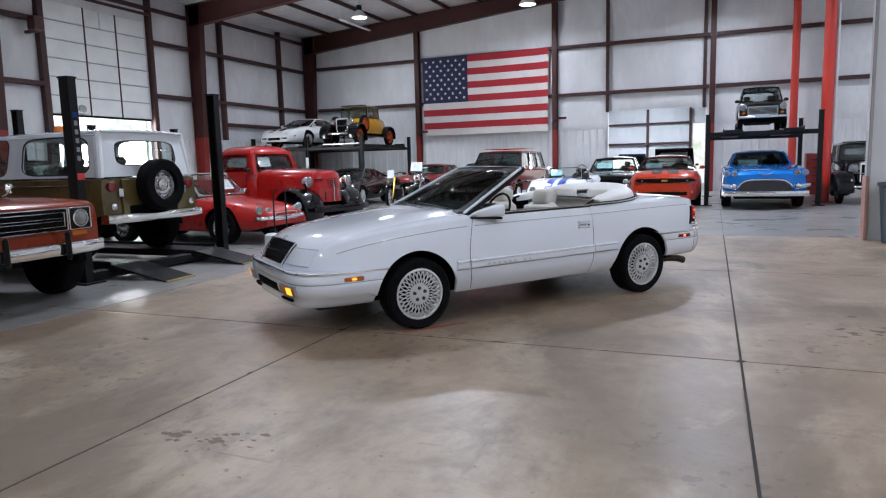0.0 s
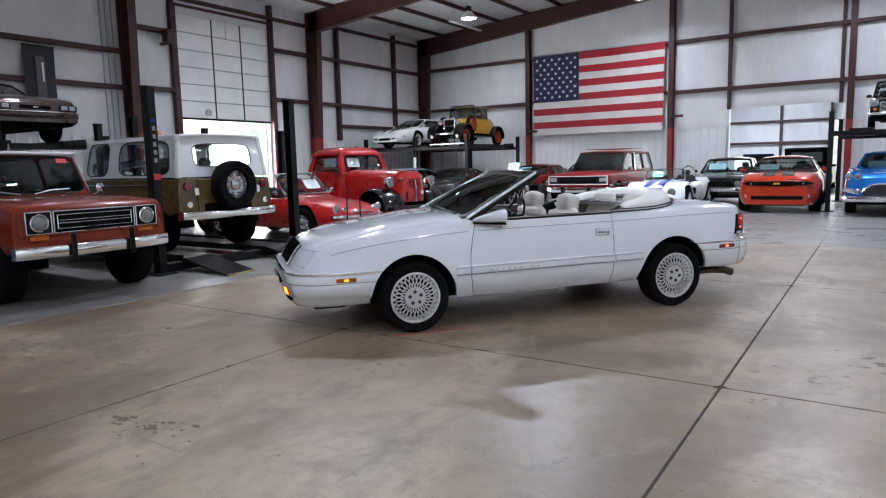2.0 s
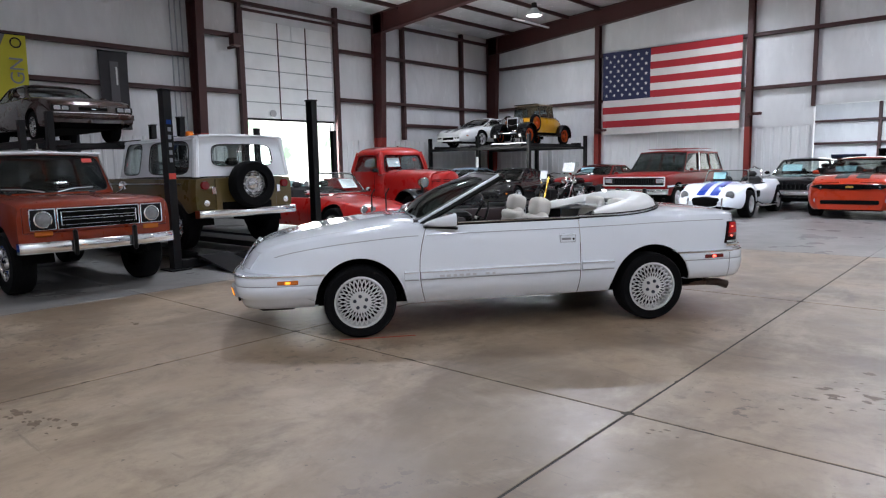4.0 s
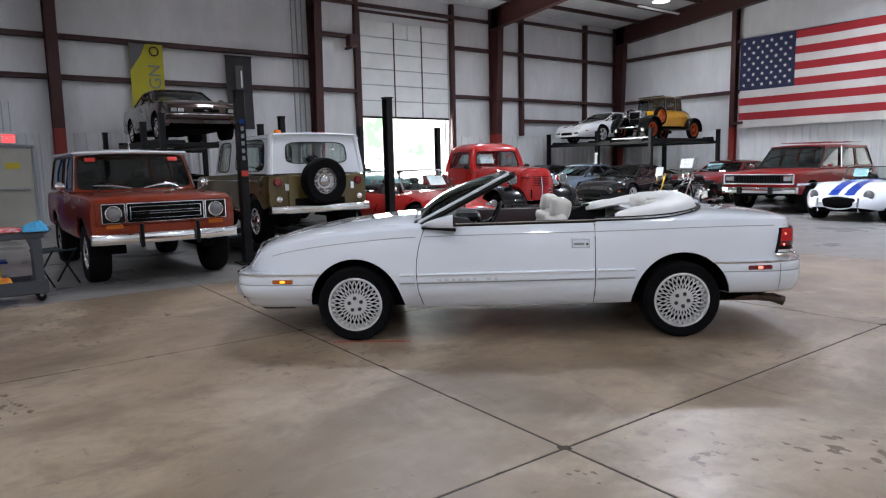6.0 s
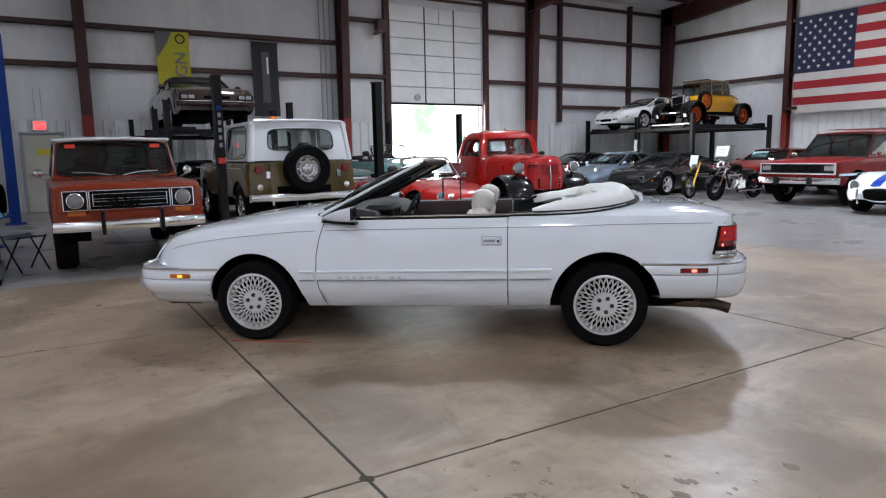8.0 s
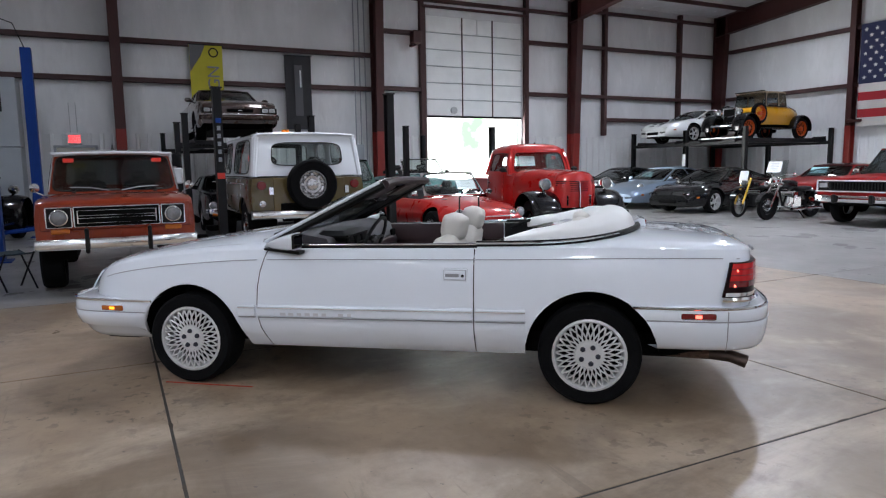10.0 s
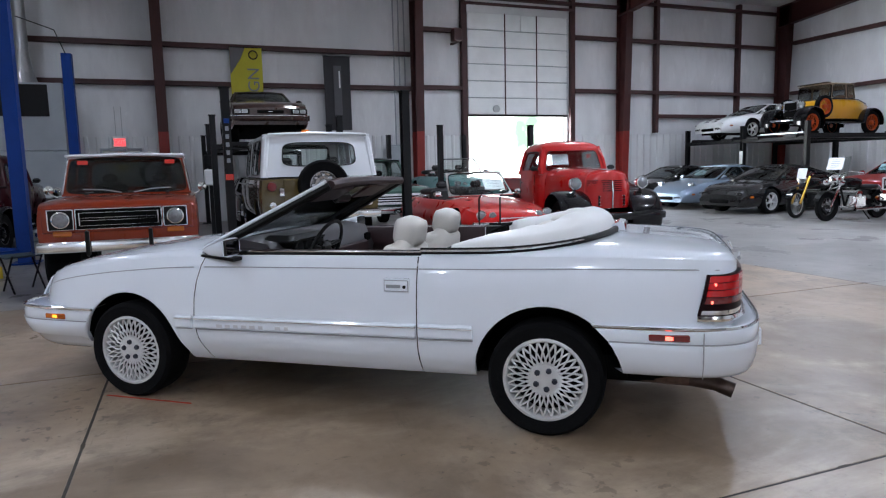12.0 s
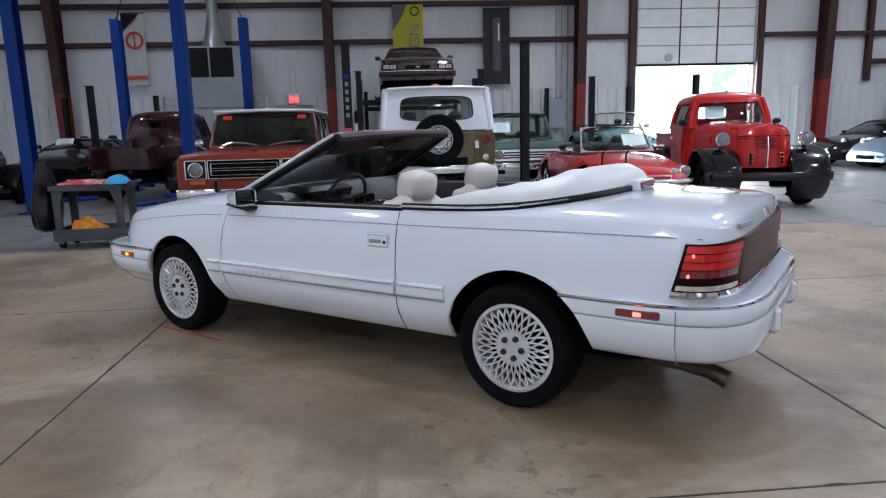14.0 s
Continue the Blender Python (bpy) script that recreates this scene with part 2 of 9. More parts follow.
# ---- geometry ----
class Geo:
    """Vertices and faces, gathered under a transform."""

    def __init__(self, m=None):
        self.v, self.f, self.m = [], [], m or Matrix()

    def add(self, pts, faces):
        n = len(self.v)
        self.v += [tuple(self.m @ Vector(p)) for p in pts]
        self.f += [tuple(n + i for i in f) for f in faces]
        return self

    def loft(self, rings, closed=True, caps=True):
        k = len(rings[0])
        faces = []
        for a in range(len(rings) - 1):
            for i in range(k if closed else k - 1):
                j = (i + 1) % k
                faces.append((a * k + i, a * k + j, (a + 1) * k + j, (a + 1) * k + i))
        if caps and closed:
            faces += [tuple(range(k))[::-1], tuple((len(rings) - 1) * k + i for i in range(k))]
        return self.add([p for r in rings for p in r], faces)

    def box(self, c, s, b=0.0, turn=None):
        """A box of size s round c, its edges chamfered by b."""
        hx, hy, hz = s[0] / 2, s[1] / 2, s[2] / 2
        b = min(b, hx * 0.9, hy * 0.9, hz * 0.9)
        at = Matrix.Translation(c) @ (turn or Matrix())

        def ring(z, i):
            x, y = hx - i, hy - i
            if not b:
                return [at @ Vector(p) for p in ((-x, -y, z), (x, -y, z), (x, y, z), (-x, y, z))]
            e = b * 0.7
            return [at @ Vector(p) for p in ((-x + e, -y, z), (x - e, -y, z), (x, -y + e, z), (x, y - e, z), (x - e, y, z), (-x + e, y, z), (-x, y - e, z), (-x, -y + e, z))]

        if not b:
            return self.loft([ring(-hz, 0), ring(hz, 0)])
        return self.loft([ring(-hz, b), ring(-hz + b, 0), ring(hz - b, 0), ring(hz, b)])

    def tube(self, pts, r, seg=8, caps=True):
        pts = [Vector(p) for p in pts]
        rs = r if isinstance(r, (list, tuple)) else [r] * len(pts)
        rings = []
        for i, p in enumerate(pts):
            d = (pts[min(i + 1, len(pts) - 1)] - pts[max(i - 1, 0)]).normalized()
            up = Vector((0, 0, 1)) if abs(d.z) < 0.95 else Vector((1, 0, 0))
            s = d.cross(up).normalized()
            u = s.cross(d)
            rings.append([p + rs[i] * (math.cos(a) * s + math.sin(a) * u) for a in (2 * math.pi * k / seg for k in range(seg))])
        return self.loft(rings, True, caps)

    def lathe(self, profile, seg=24, axis="y", c=(0, 0, 0), full=True):
        """Revolve (radius, along) pairs round an axis through c."""
        rings = []
        for r, h in profile:
            ring = []
            for k in range(seg):
                a = 2 * math.pi * k / seg
                p = {"y": (r * math.cos(a), h, r * math.sin(a)), "z": (r * math.cos(a), r * math.sin(a), h), "x": (h, r * math.cos(a), r * math.sin(a))}[axis]
                ring.append(Vector(c) + Vector(p))
            rings.append(ring)
        return self.loft(rings, True, full)

    def grid(self, fn, nu, nv, thick=0.0):
        """A sheet fn(u, v) over the unit square; with a thickness it gets a back and rims."""
        P = [[Vector(fn(i / nu, j / nv)) for j in range(nv + 1)] for i in range(nu + 1)]
        if not thick:
            pts = [p for row in P for p in row]
            return self.add(pts, [(i * (nv + 1) + j, (i + 1) * (nv + 1) + j, (i + 1) * (nv + 1) + j + 1, i * (nv + 1) + j + 1) for i in range(nu) for j in range(nv)])
        back = []
        for i in range(nu + 1):
            row = []
            for j in range(nv + 1):
                du = P[min(i + 1, nu)][j] - P[max(i - 1, 0)][j]
                dv = P[i][min(j + 1, nv)] - P[i][max(j - 1, 0)]
                row.append(P[i][j] - thick * du.cross(dv).normalized())
            back.append(row)
        n = (nu + 1) * (nv + 1)
        at = lambda i, j: i * (nv + 1) + j
        faces = [(at(i, j), at(i + 1, j), at(i + 1, j + 1), at(i, j + 1)) for i in range(nu) for j in range(nv)]
        faces += [tuple(n + k for k in f[::-1]) for f in faces]
        for i in range(nu):
            for j in (0, nv):
                faces.append((at(i, j), at(i + 1, j), n + at(i + 1, j), n + at(i, j)))
        for j in range(nv):
            for i in (0, nu):
                faces.append((at(i, j), at(i, j + 1), n + at(i, j + 1), n + at(i, j)))
        return self.add([p for r in P for p in r] + [p for r in back for p in r], faces)


def mesh_of(name, g, mat, angle=35):
    me = bpy.data.meshes.new(name)
    me.from_pydata(g.v, [], g.f)
    bm = bmesh.new()
    bm.from_mesh(me)
    bmesh.ops.recalc_face_normals(bm, faces=bm.faces)
    bm.to_mesh(me)
    bm.free()
    me.materials.append(mat)
    me.shade_smooth()
    me.set_sharp_from_angle(angle=radians(angle))
    return me


def part(name, g, mat, parent, label="", angle=35):
    ob = new(name, mesh_of(name, g, mat, angle))
    ob.parent = parent
    if label:
        ob["label"] = label
    return ob


def thing(name, label, category, m=None, group="", kind=""):
    ob = new(name)
    ob.empty_display_size = 0.2
    ob.matrix_basis = m or Matrix()
    return tagged(ob, label, category, group, kind)


def solid(name, g, mat, label, category, kind="", group="", angle=35):
    return tagged(new(name, mesh_of(name, g, mat, angle)), label, category, group, kind)


def curve_of(points):
    """A smooth, non-overshooting function through (x, y) points."""
    pts = sorted(points)
    xs, ys = np.array([p[0] for p in pts], float), np.array([p[1] for p in pts], float)
    if len(pts) < 3:
        return lambda x: float(np.interp(x, xs, ys))
    h, d = np.diff(xs), np.diff(ys) / np.diff(xs)
    m = np.zeros(len(xs))
    m[0], m[-1] = d[0], d[-1]
    for i in range(1, len(xs) - 1):
        if d[i - 1] * d[i] > 0:
            w1, w2 = 2 * h[i] + h[i - 1], h[i] + 2 * h[i - 1]
            m[i] = (w1 + w2) / (w1 / d[i - 1] + w2 / d[i])

    def at(x):
        x = min(max(x, xs[0]), xs[-1])
        i = min(max(int(np.searchsorted(xs, x)) - 1, 0), len(h) - 1)
        t = (x - xs[i]) / h[i]
        return float((1 + 2 * t) * (1 - t) ** 2 * ys[i] + t * (1 - t) ** 2 * h[i] * m[i] + t * t * (3 - 2 * t) * ys[i + 1] + t * t * (t - 1) * h[i] * m[i + 1])

    return at


# ---- the hall ----
WEST, NORTH, EAST, SOUTH = -18.15, 27.7, 9.0, -12.0
BAYS = (-10.5, -2.8, 4.79, 12.24, 19.97, 27.45)


def roof_z(x):
    return 7.45 + 0.083 * (min(x, 0.5) - WEST) - 0.083 * max(x - 0.5, 0)


def quilt(name, u0, u1, levels, ups, at, label, bulge=0.05):
    """Vinyl-faced insulation bulging softly between girts and uprights. at(u, z, out) gives the place."""
    wall = thing(name, label, "wall", kind="structure")
    us = sorted([u0] + [u for u in ups if u0 < u < u1] + [u1])
    for a, b in zip(us, us[1:]):
        for c, d in zip(levels, levels[1:]):
            nu, nv = max(6, int((b - a) / 0.16)), 9

            def fn(u, v):
                s = (4 * v * (1 - v)) ** 0.6 * (1 - abs(2 * u - 1) ** 6)
                uu, zz = a + (b - a) * u, c + (d - c) * v
                w = 0.018 * noise.noise((uu * 1.6, zz * 0.5, 3.1)) + 0.012 * noise.noise((uu * 0.5, zz * 4.0, 9.0))
                w += (0.010 * v ** 3 + 0.006 * (1 - v) ** 3) * noise.noise((uu * 7.0, zz * 1.2, 5.0))
                return at(uu, zz, bulge * s + w)

            part("insulation_panel", Geo().grid(fn, nu, nv), VINYL, wall, angle=80)
    return wall


def ribs(parent, u0, u1, z0, z1, at, pitch=0.3):
    """Trapezoid ribbed liner sheets, one sheet for every few ribs."""
    n = max(1, round((u1 - u0) / 0.9))
    for k in range(n):
        a, b = u0 + (u1 - u0) * k / n + 0.002, u0 + (u1 - u0) * (k + 1) / n - 0.002
        g = Geo()
        m = max(1, round((b - a) / pitch))
        prof = []
        for i in range(m):
            s = a + (b - a) * i / m
            w = (b - a) / m
            prof += [(s, 0.0), (s + 0.60 * w, 0.0), (s + 0.70 * w, 0.028), (s + 0.90 * w, 0.028)]
        prof.append((b, 0.0))
        g.loft([[at(u, z0, o) for u, o in prof], [at(u, z1, o) for u, o in prof]], False, False)
        part("liner_sheet", g, LINER, parent)


west_at = lambda u, z, o: (WEST + o, u, z)
north_at = lambda u, z, o: (u, NORTH - o, z)
DOOR_Y, DOOR_TOP = (14.02, 17.88), 6.4
GATE_X, GATE_TOP = (-3.95, -0.28), 3.25

# Outer skins with thickness, with the openings cut by building round them.
g = Geo()
for y0, y1, z0, z1 in ((SOUTH, DOOR_Y[0], 0, 8), (DOOR_Y[1], NORTH + 0.3, 0, 8), (DOOR_Y[0], DOOR_Y[1], DOOR_TOP, 8)):
    g.box((WEST - 0.16, (y0 + y1) / 2, (z0 + z1) / 2), (0.2, y1 - y0, z1 - z0))
solid("wall_west", g, LINER, "white steel building wall with an overhead door opening", "wall", "structure")
g = Geo()
for x0, x1, z0, z1 in ((WEST - 0.3, GATE_X[0], 0, 9.5), (GATE_X[1], EAST + 0.3, 0, 9.5), (GATE_X[0], GATE_X[1], GATE_TOP, 9.5)):
    g.box(((x0 + x1) / 2, NORTH + 0.16, (z0 + z1) / 2), (x1 - x0, 0.2, z1 - z0))
wall_north = solid("wall_north", g, LINER, "white steel building wall with a wide doorway", "wall", "structure")
# East and south walls stay out of view; white facing chosen as bounce fill.
solid("wall_east", Geo().box((EAST + 0.1, 8, 4.5), (0.2, 40.4, 9)), VINYL, "unseen closing wall, white to bounce light onto the car", "wall", "structure")
solid("wall_south", Geo().box((-4.5, SOUTH - 0.1, 4.5), (28, 0.2, 9)), VINYL, "unseen closing wall, white to bounce light onto the car", "wall", "structure")
solid("wall_partition", Geo().box((5.65, 12.02, 3.9), (6.8, 0.2, 7.8), 0.006), LINER, "white painted partition wall", "wall", "structure")
guard = thing("trim", "worn pinkish corner guard on a partition end", "corner trim", kind="structure")
WORN_PINK = material("worn salmon edge trim", (0.42, 0.24, 0.20), 0.6, grain=0.3, stain=0.5, stain_scale=5)
part("kick_board", Geo().box((2.215, 12.0, 0.50), (0.05, 0.28, 1.0), 0.008), WORN_PINK, guard)
part("edge_board", Geo().box((2.232, 12.0, 2.75), (0.035, 0.25, 3.5), 0.006), GREYBOX, guard)
part("edge_strip", Geo().box((2.21, 11.90, 2.75), (0.012, 0.03, 3.5), 0.003), WORN_PINK, guard)

UPS_W = [*BAYS, *DOOR_Y, 8.0, 21.56, 25.39]
quilt("wall_insulation_west_south", SOUTH, 12.24, (2.42, 3.9, 4.95, 7.6), UPS_W, west_at, "white vinyl insulation between dark girts")
quilt("wall_insulation_west_mid", 12.24, DOOR_Y[0], (2.42, 3.95, 5.75, 7.6), UPS_W, west_at, "white vinyl insulation between dark girts")
quilt("wall_insulation_west_north", DOOR_Y[1], NORTH, (2.42, 3.95, 5.75, 7.05, 7.6), UPS_W, west_at, "white vinyl insulation between dark girts")
quilt("wall_insulation_over_door", DOOR_Y[0], DOOR_Y[1], (DOOR_TOP, 7.6), UPS_W, west_at, "white vinyl insulation above the overhead door")
UPS_N = [-12.24, -6.07, -3.96, -0.1, 2.6, 5.9]
quilt("wall_insulation_north_west", WEST, GATE_X[0], (2.5, 3.97, 5.87, 9.0), UPS_N, north_at, "white vinyl insulation between dark girts")
quilt("wall_insulation_north_east", GATE_X[1], EAST, (2.5, 3.97, 5.87, 9.0), UPS_N, north_at, "white vinyl insulation between dark girts")
quilt("wall_insulation_over_gate", GATE_X[0], GATE_X[1], (GATE_TOP, 3.97, 5.87, 9.0), UPS_N, north_at, "white vinyl insulation above a doorway")

liner_w = thing("liner_west", "white ribbed steel liner along the foot of a wall", "wall liner", kind="structure")
ribs(liner_w, SOUTH, DOOR_Y[0] - 0.12, 0.0, 2.45, west_at)
ribs(liner_w, DOOR_Y[1] + 0.12, NORTH, 0.0, 2.45, west_at)
liner_n = thing("liner_north", "white ribbed steel liner along the foot of a wall", "wall liner", kind="structure")
ribs(liner_n, WEST + 0.1, GATE_X[0] - 0.1, 0.0, 2.55, north_at)
ribs(liner_n, GATE_X[1] + 0.1, EAST, 0.0, 2.55, north_at)

# Roof: insulation sheet sagging between purlins.
g = Geo()


def roof_fn(u, v):
    x, y = WEST - 0.2 + (EAST - WEST + 0.4) * u, SOUTH - 0.2 + (NORTH - SOUTH + 0.5) * v
    return (x, y, roof_z(x) - 0.05 * math.sin(math.pi * ((x - WEST) / 1.5 % 1)) + 0.01 * noise.noise((x, y * 0.7, 0)))


g.grid(roof_fn, 110, 30, 0.08)
solid("ceiling", g, VINYL, "white insulated metal roof underside", "ceiling", "structure", angle=80)


def i_beam(g, p0, p1, depth0, depth1, flange, side, t=0.03):
    """A tapered I section from p0 to p1: the outer flange lies on the line, the web hangs towards side."""
    p0, p1, s = Vector(p0), Vector(p1), Vector(side).normalized()
    d = (p1 - p0).normalized()
    across = d.cross(s).normalized() * flange / 2

    def bar(a0, a1, b0, b1, w):
        g.loft([[p0 + s * a0 - w, p0 + s * a0 + w, p0 + s * a1 + w, p0 + s * a1 - w], [p1 + s * b0 - w, p1 + s * b0 + w, p1 + s * b1 + w, p1 + s * b1 - w]])

    bar(0, t, 0, t, across)
    bar(depth0 - t, depth0, depth1 - t, depth1, across)
    bar(t, depth0 - t, t, depth1 - t, across.normalized() * t * 0.5)
    return g


for y in BAYS:
    g = i_beam(Geo(), (WEST + 0.1, y, 2.55), (WEST + 0.1, y, roof_z(WEST) - 0.1), 0.45, 0.62, 0.26, (1, 0, 0))
    col = solid("steel_column", g, IRON, "dark red tapered steel building column", "column", "structure", "rigid frame columns")
    g = i_beam(Geo(), (WEST + 0.1, y, 0.0), (WEST + 0.1, y, 2.55), 0.34, 0.45, 0.26, (1, 0, 0))
    part("painted_foot", g, FOOT, col, "bright red painted column foot")
    g = i_beam(Geo(), (WEST + 0.1, y, roof_z(WEST) - 0.12), (0.5, y, roof_z(0.5) - 0.2), 0.78, 0.5, 0.26, (0, 0, -1))
    i_beam(g, (0.5, y, roof_z(0.5) - 0.2), (EAST, y, roof_z(EAST) - 0.2), 0.5, 0.8, 0.26, (0, 0, -1))
    solid("steel_rafter", g, IRON, "dark red steel roof rafter", "rafter", "structure", "roof rafters")
for k in range(18):
    x = WEST + 1.5 * (k + 1)
    if x < EAST:
        g = Geo().box((x, (NORTH + SOUTH) / 2, roof_z(x) - 0.13), (0.07, NORTH - SOUTH, 0.2), 0.005)
        solid("roof_purlin", g, GIRT, "dark red steel roof purlin", "purlin", "structure", "roof purlins")
for x, foot in ((-12.24, 1), (-6.07, 1), (-0.06, 1), (5.9, 1)):
    g = i_beam(Geo(), (x, NORTH - 0.02, 2.6), (x, NORTH - 0.02, roof_z(x) - 0.6), 0.26, 0.26, 0.2, (0, -1, 0), 0.02)
    col = solid("end_column", g, IRON, "dark red steel end wall column", "column", "structure", "end wall columns")
    g = i_beam(Geo(), (x, NORTH - 0.02, 0), (x, NORTH - 0.02, 2.6), 0.26, 0.26, 0.2, (0, -1, 0), 0.02)
    part("painted_foot", g, FOOT, col, "bright red painted column foot")
for x, z0 in ((-3.96, 3.2), (-0.34, 3.2)):
    solid("door_jamb_post", Geo().box((x, NORTH - 0.08, (z0 + 7.6) / 2), (0.12, 0.16, 7.6 - z0), 0.01), GIRT, "dark steel jamb post", "post", "structure")
for y, z0 in ((21.56, 2.5), (25.39, 3.0), (13.9, 0.0), (18.0, 0.0)):
    solid("wall_post", Geo().box((WEST + 0.12, y, (z0 + 7.3) / 2), (0.2, 0.14, 7.3 - z0), 0.01), GIRT, "dark brown steel wall post", "post", "structure")


def girt(a, b, z, axis, h=0.13):
    c = (a + b) / 2
    g = Geo().box((WEST + 0.13, c, z) if axis == "y" else (c, NORTH - 0.13, z), (0.2, b - a, h) if axis == "y" else (b - a, 0.2, h), 0.008)
    solid("wall_girt", g, GIRT, "dark brown steel wall girt", "girt", "structure", "wall girts")


for a, b in ((SOUTH, -2.93), (-2.67, 4.66), (4.92, 12.11)):
    for z in (3.9, 4.95):
        girt(a, b, z, "y")
for z in (3.95, 5.75):
    girt(12.37, 13.82, z, "y")
    girt(18.08, 19.84, z, "y")
    girt(20.1, 27.32, z, "y", 0.12)
girt(20.1, 27.32, 7.05, "y", 0.1)
girt(21.63, 25.32, 3.1, "y")
girt(12.37, 19.84, 6.85, "y", 0.1)
for a, b in ((WEST + 0.7, -12.35), (-12.13, -6.18), (-5.96, -0.17), (0.05, 5.79), (6.0, EAST)):
    for z in (3.97, 5.87):
        girt(a, b, z, "x")

# Floor: slabs with recessed joints.
XJ = [WEST - 0.05, -14.9, -11.85, -8.8, -5.76, -2.85, 0.21, 3.27, 6.3, EAST + 0.05]
YJ = [SOUTH - 0.05, -6.55, -2.8, 0.95, 4.70, 8.45, 12.2, 16.0, 19.8, 23.6, NORTH + 0.05]
floor = solid("floor", Geo().box(((WEST + EAST) / 2, (SOUTH + NORTH) / 2, -0.1035), (EAST - WEST + 0.3, NORTH - SOUTH + 0.3, 0.2)), JOINT, "concrete floor with dark saw-cut joints", "floor", "structure")
for x0, x1 in zip(XJ, XJ[1:]):
    for y0, y1 in zip(YJ, YJ[1:]):
        tan = x0 > -5.8 and y1 < 12.3
        gap = 0.016 if tan else 0.005
        g = Geo().box(((x0 + x1) / 2, (y0 + y1) / 2, -0.03), (x1 - x0 - gap, y1 - y0 - gap, 0.06), 0.002)
        part("slab", g, TAN if tan else GREY, floor, "sealed tan concrete slab" if tan else "grey concrete slab")

# Outside, and the room behind the north doorway.
ground_mat = material("pale gravel yard", (0.5, 0.48, 0.44), 0.9, grain=0.3, scale=30, stain=0.3)
solid("ground", Geo().box((-60, 15, -0.16), (83, 160, 0.1)), ground_mat, "pale gravel yard outside", "ground", "structure")


def backdrop_material(name, leaf, strength):
    mat = bpy.data.materials.new(name)
    mat.use_nodes = True
    nt = mat.node_tree
    nt.nodes.remove(nt.nodes["Principled BSDF"])
    em = nt.nodes.new("ShaderNodeEmission")
    geo = nt.nodes.new("ShaderNodeNewGeometry")
    n = nt.nodes.new("ShaderNodeTexNoise")
    n.inputs["Scale"].default_value, n.inputs["Detail"].default_value = 0.55, 9
    nt.links.new(geo.outputs["Position"], n.inputs["Vector"])
    ramp = nt.nodes.new("ShaderNodeValToRGB")
    e = ramp.color_ramp.elements
    e[0].position, e[0].color = 0.36, (*leaf, 1)
    e[1].position, e[1].color = 0.50, (0.97, 1.0, 1.0, 1)
    nt.links.new(n.outputs["Fac"], ramp.inputs[0])
    nt.links.new(ramp.outputs[0], em.inputs["Color"])
    em.inputs["Strength"].default_value = strength
    nt.links.new(em.outputs[0], nt.nodes["Material Output"].inputs["Surface"])
    return mat


BACK = backdrop_material("bright hazy trees and sky", (0.38, 0.66, 0.42), 2.0)
BACK_NORTH = backdrop_material("sunlit trees", (0.22, 0.50, 0.16), 1.0)
solid("backdrop", Geo().box((-48, 22, 7), (0.2, 70, 15)), BACK, "sunlit trees beyond a yard", "backdrop", "structure")
solid("backdrop", Geo().box((2, 52, 5), (40, 0.2, 12)), BACK_NORTH, "sunlit trees beyond a yard", "backdrop", "structure")
g = Geo()
for x0, x1, z0, z1 in ((-9, -0.95, 0, 4.6), (0.35, 3, 0, 4.6), (-0.95, 0.35, 3.0, 4.6)):
    g.box(((x0 + x1) / 2, 36.0, (z0 + z1) / 2), (x1 - x0, 0.15, z1 - z0))
solid("wall_back_room", g, VINYL, "white insulated wall of the room behind", "wall", "structure")
solid("wall_back_room_side", Geo().box((-9.05, 31.9, 2.3), (0.1, 8.2, 4.6)).box((3.05, 31.9, 2.3), (0.1, 8.2, 4.6)), VINYL, "white insulated wall of the room behind", "wall", "structure")
# Unseen ceiling light and fixture, added to brighten the room behind.
lamp("back_room_light", "AREA", pose(-3.0, 31.5, 4.4), 480.0, LAMP_COLOUR, size=1.2, size_y=0.3)
strip = thing("added_strip_lamp", "unseen white strip lamp added to brighten the room behind", "ceiling lamp", pose(-3.0, 31.5, 4.52))
part("housing", Geo().box((0, 0, 0.02), (1.3, 0.3, 0.08), 0.01), SKIN_WHITE, strip)
part("diffuser", Geo().box((0, 0, -0.03), (1.2, 0.22, 0.03), 0.01), LED, strip)
solid("ceiling_back_room", Geo().box((-3, 31.95, 4.65), (12.2, 8.3, 0.1)), VINYL, "white ceiling of the room behind", "ceiling", "structure")
solid("floor_back_room", Geo().box((-3, 32, -0.06), (12.2, 8.2, 0.1)), GREY, "grey concrete floor of the room behind", "floor", "structure")
for z in (2.05, 3.05):
    solid("wall_girt", Geo().box((-5, 35.8, z), (8, 0.2, 0.1), 0.005), GIRT, "dark brown steel wall girt", "girt", "structure", "wall girts")
for x in (-3.1, -1.05):
    solid("wall_post", Geo().box((x, 35.75, 2.3), (0.12, 0.2, 4.6), 0.01), GIRT, "dark brown steel wall post", "post", "structure")

# Overhead door, partly raised.
door_white = material("white door panel", (0.86, 0.88, 0.88), 0.40, grain=0.05, stain=0.25, stain_scale=1.5)
door = thing("door_1", "white sectional overhead door raised above head height", "overhead door", kind="structure")
rows, z0, zt = 6, 3.12, 6.38
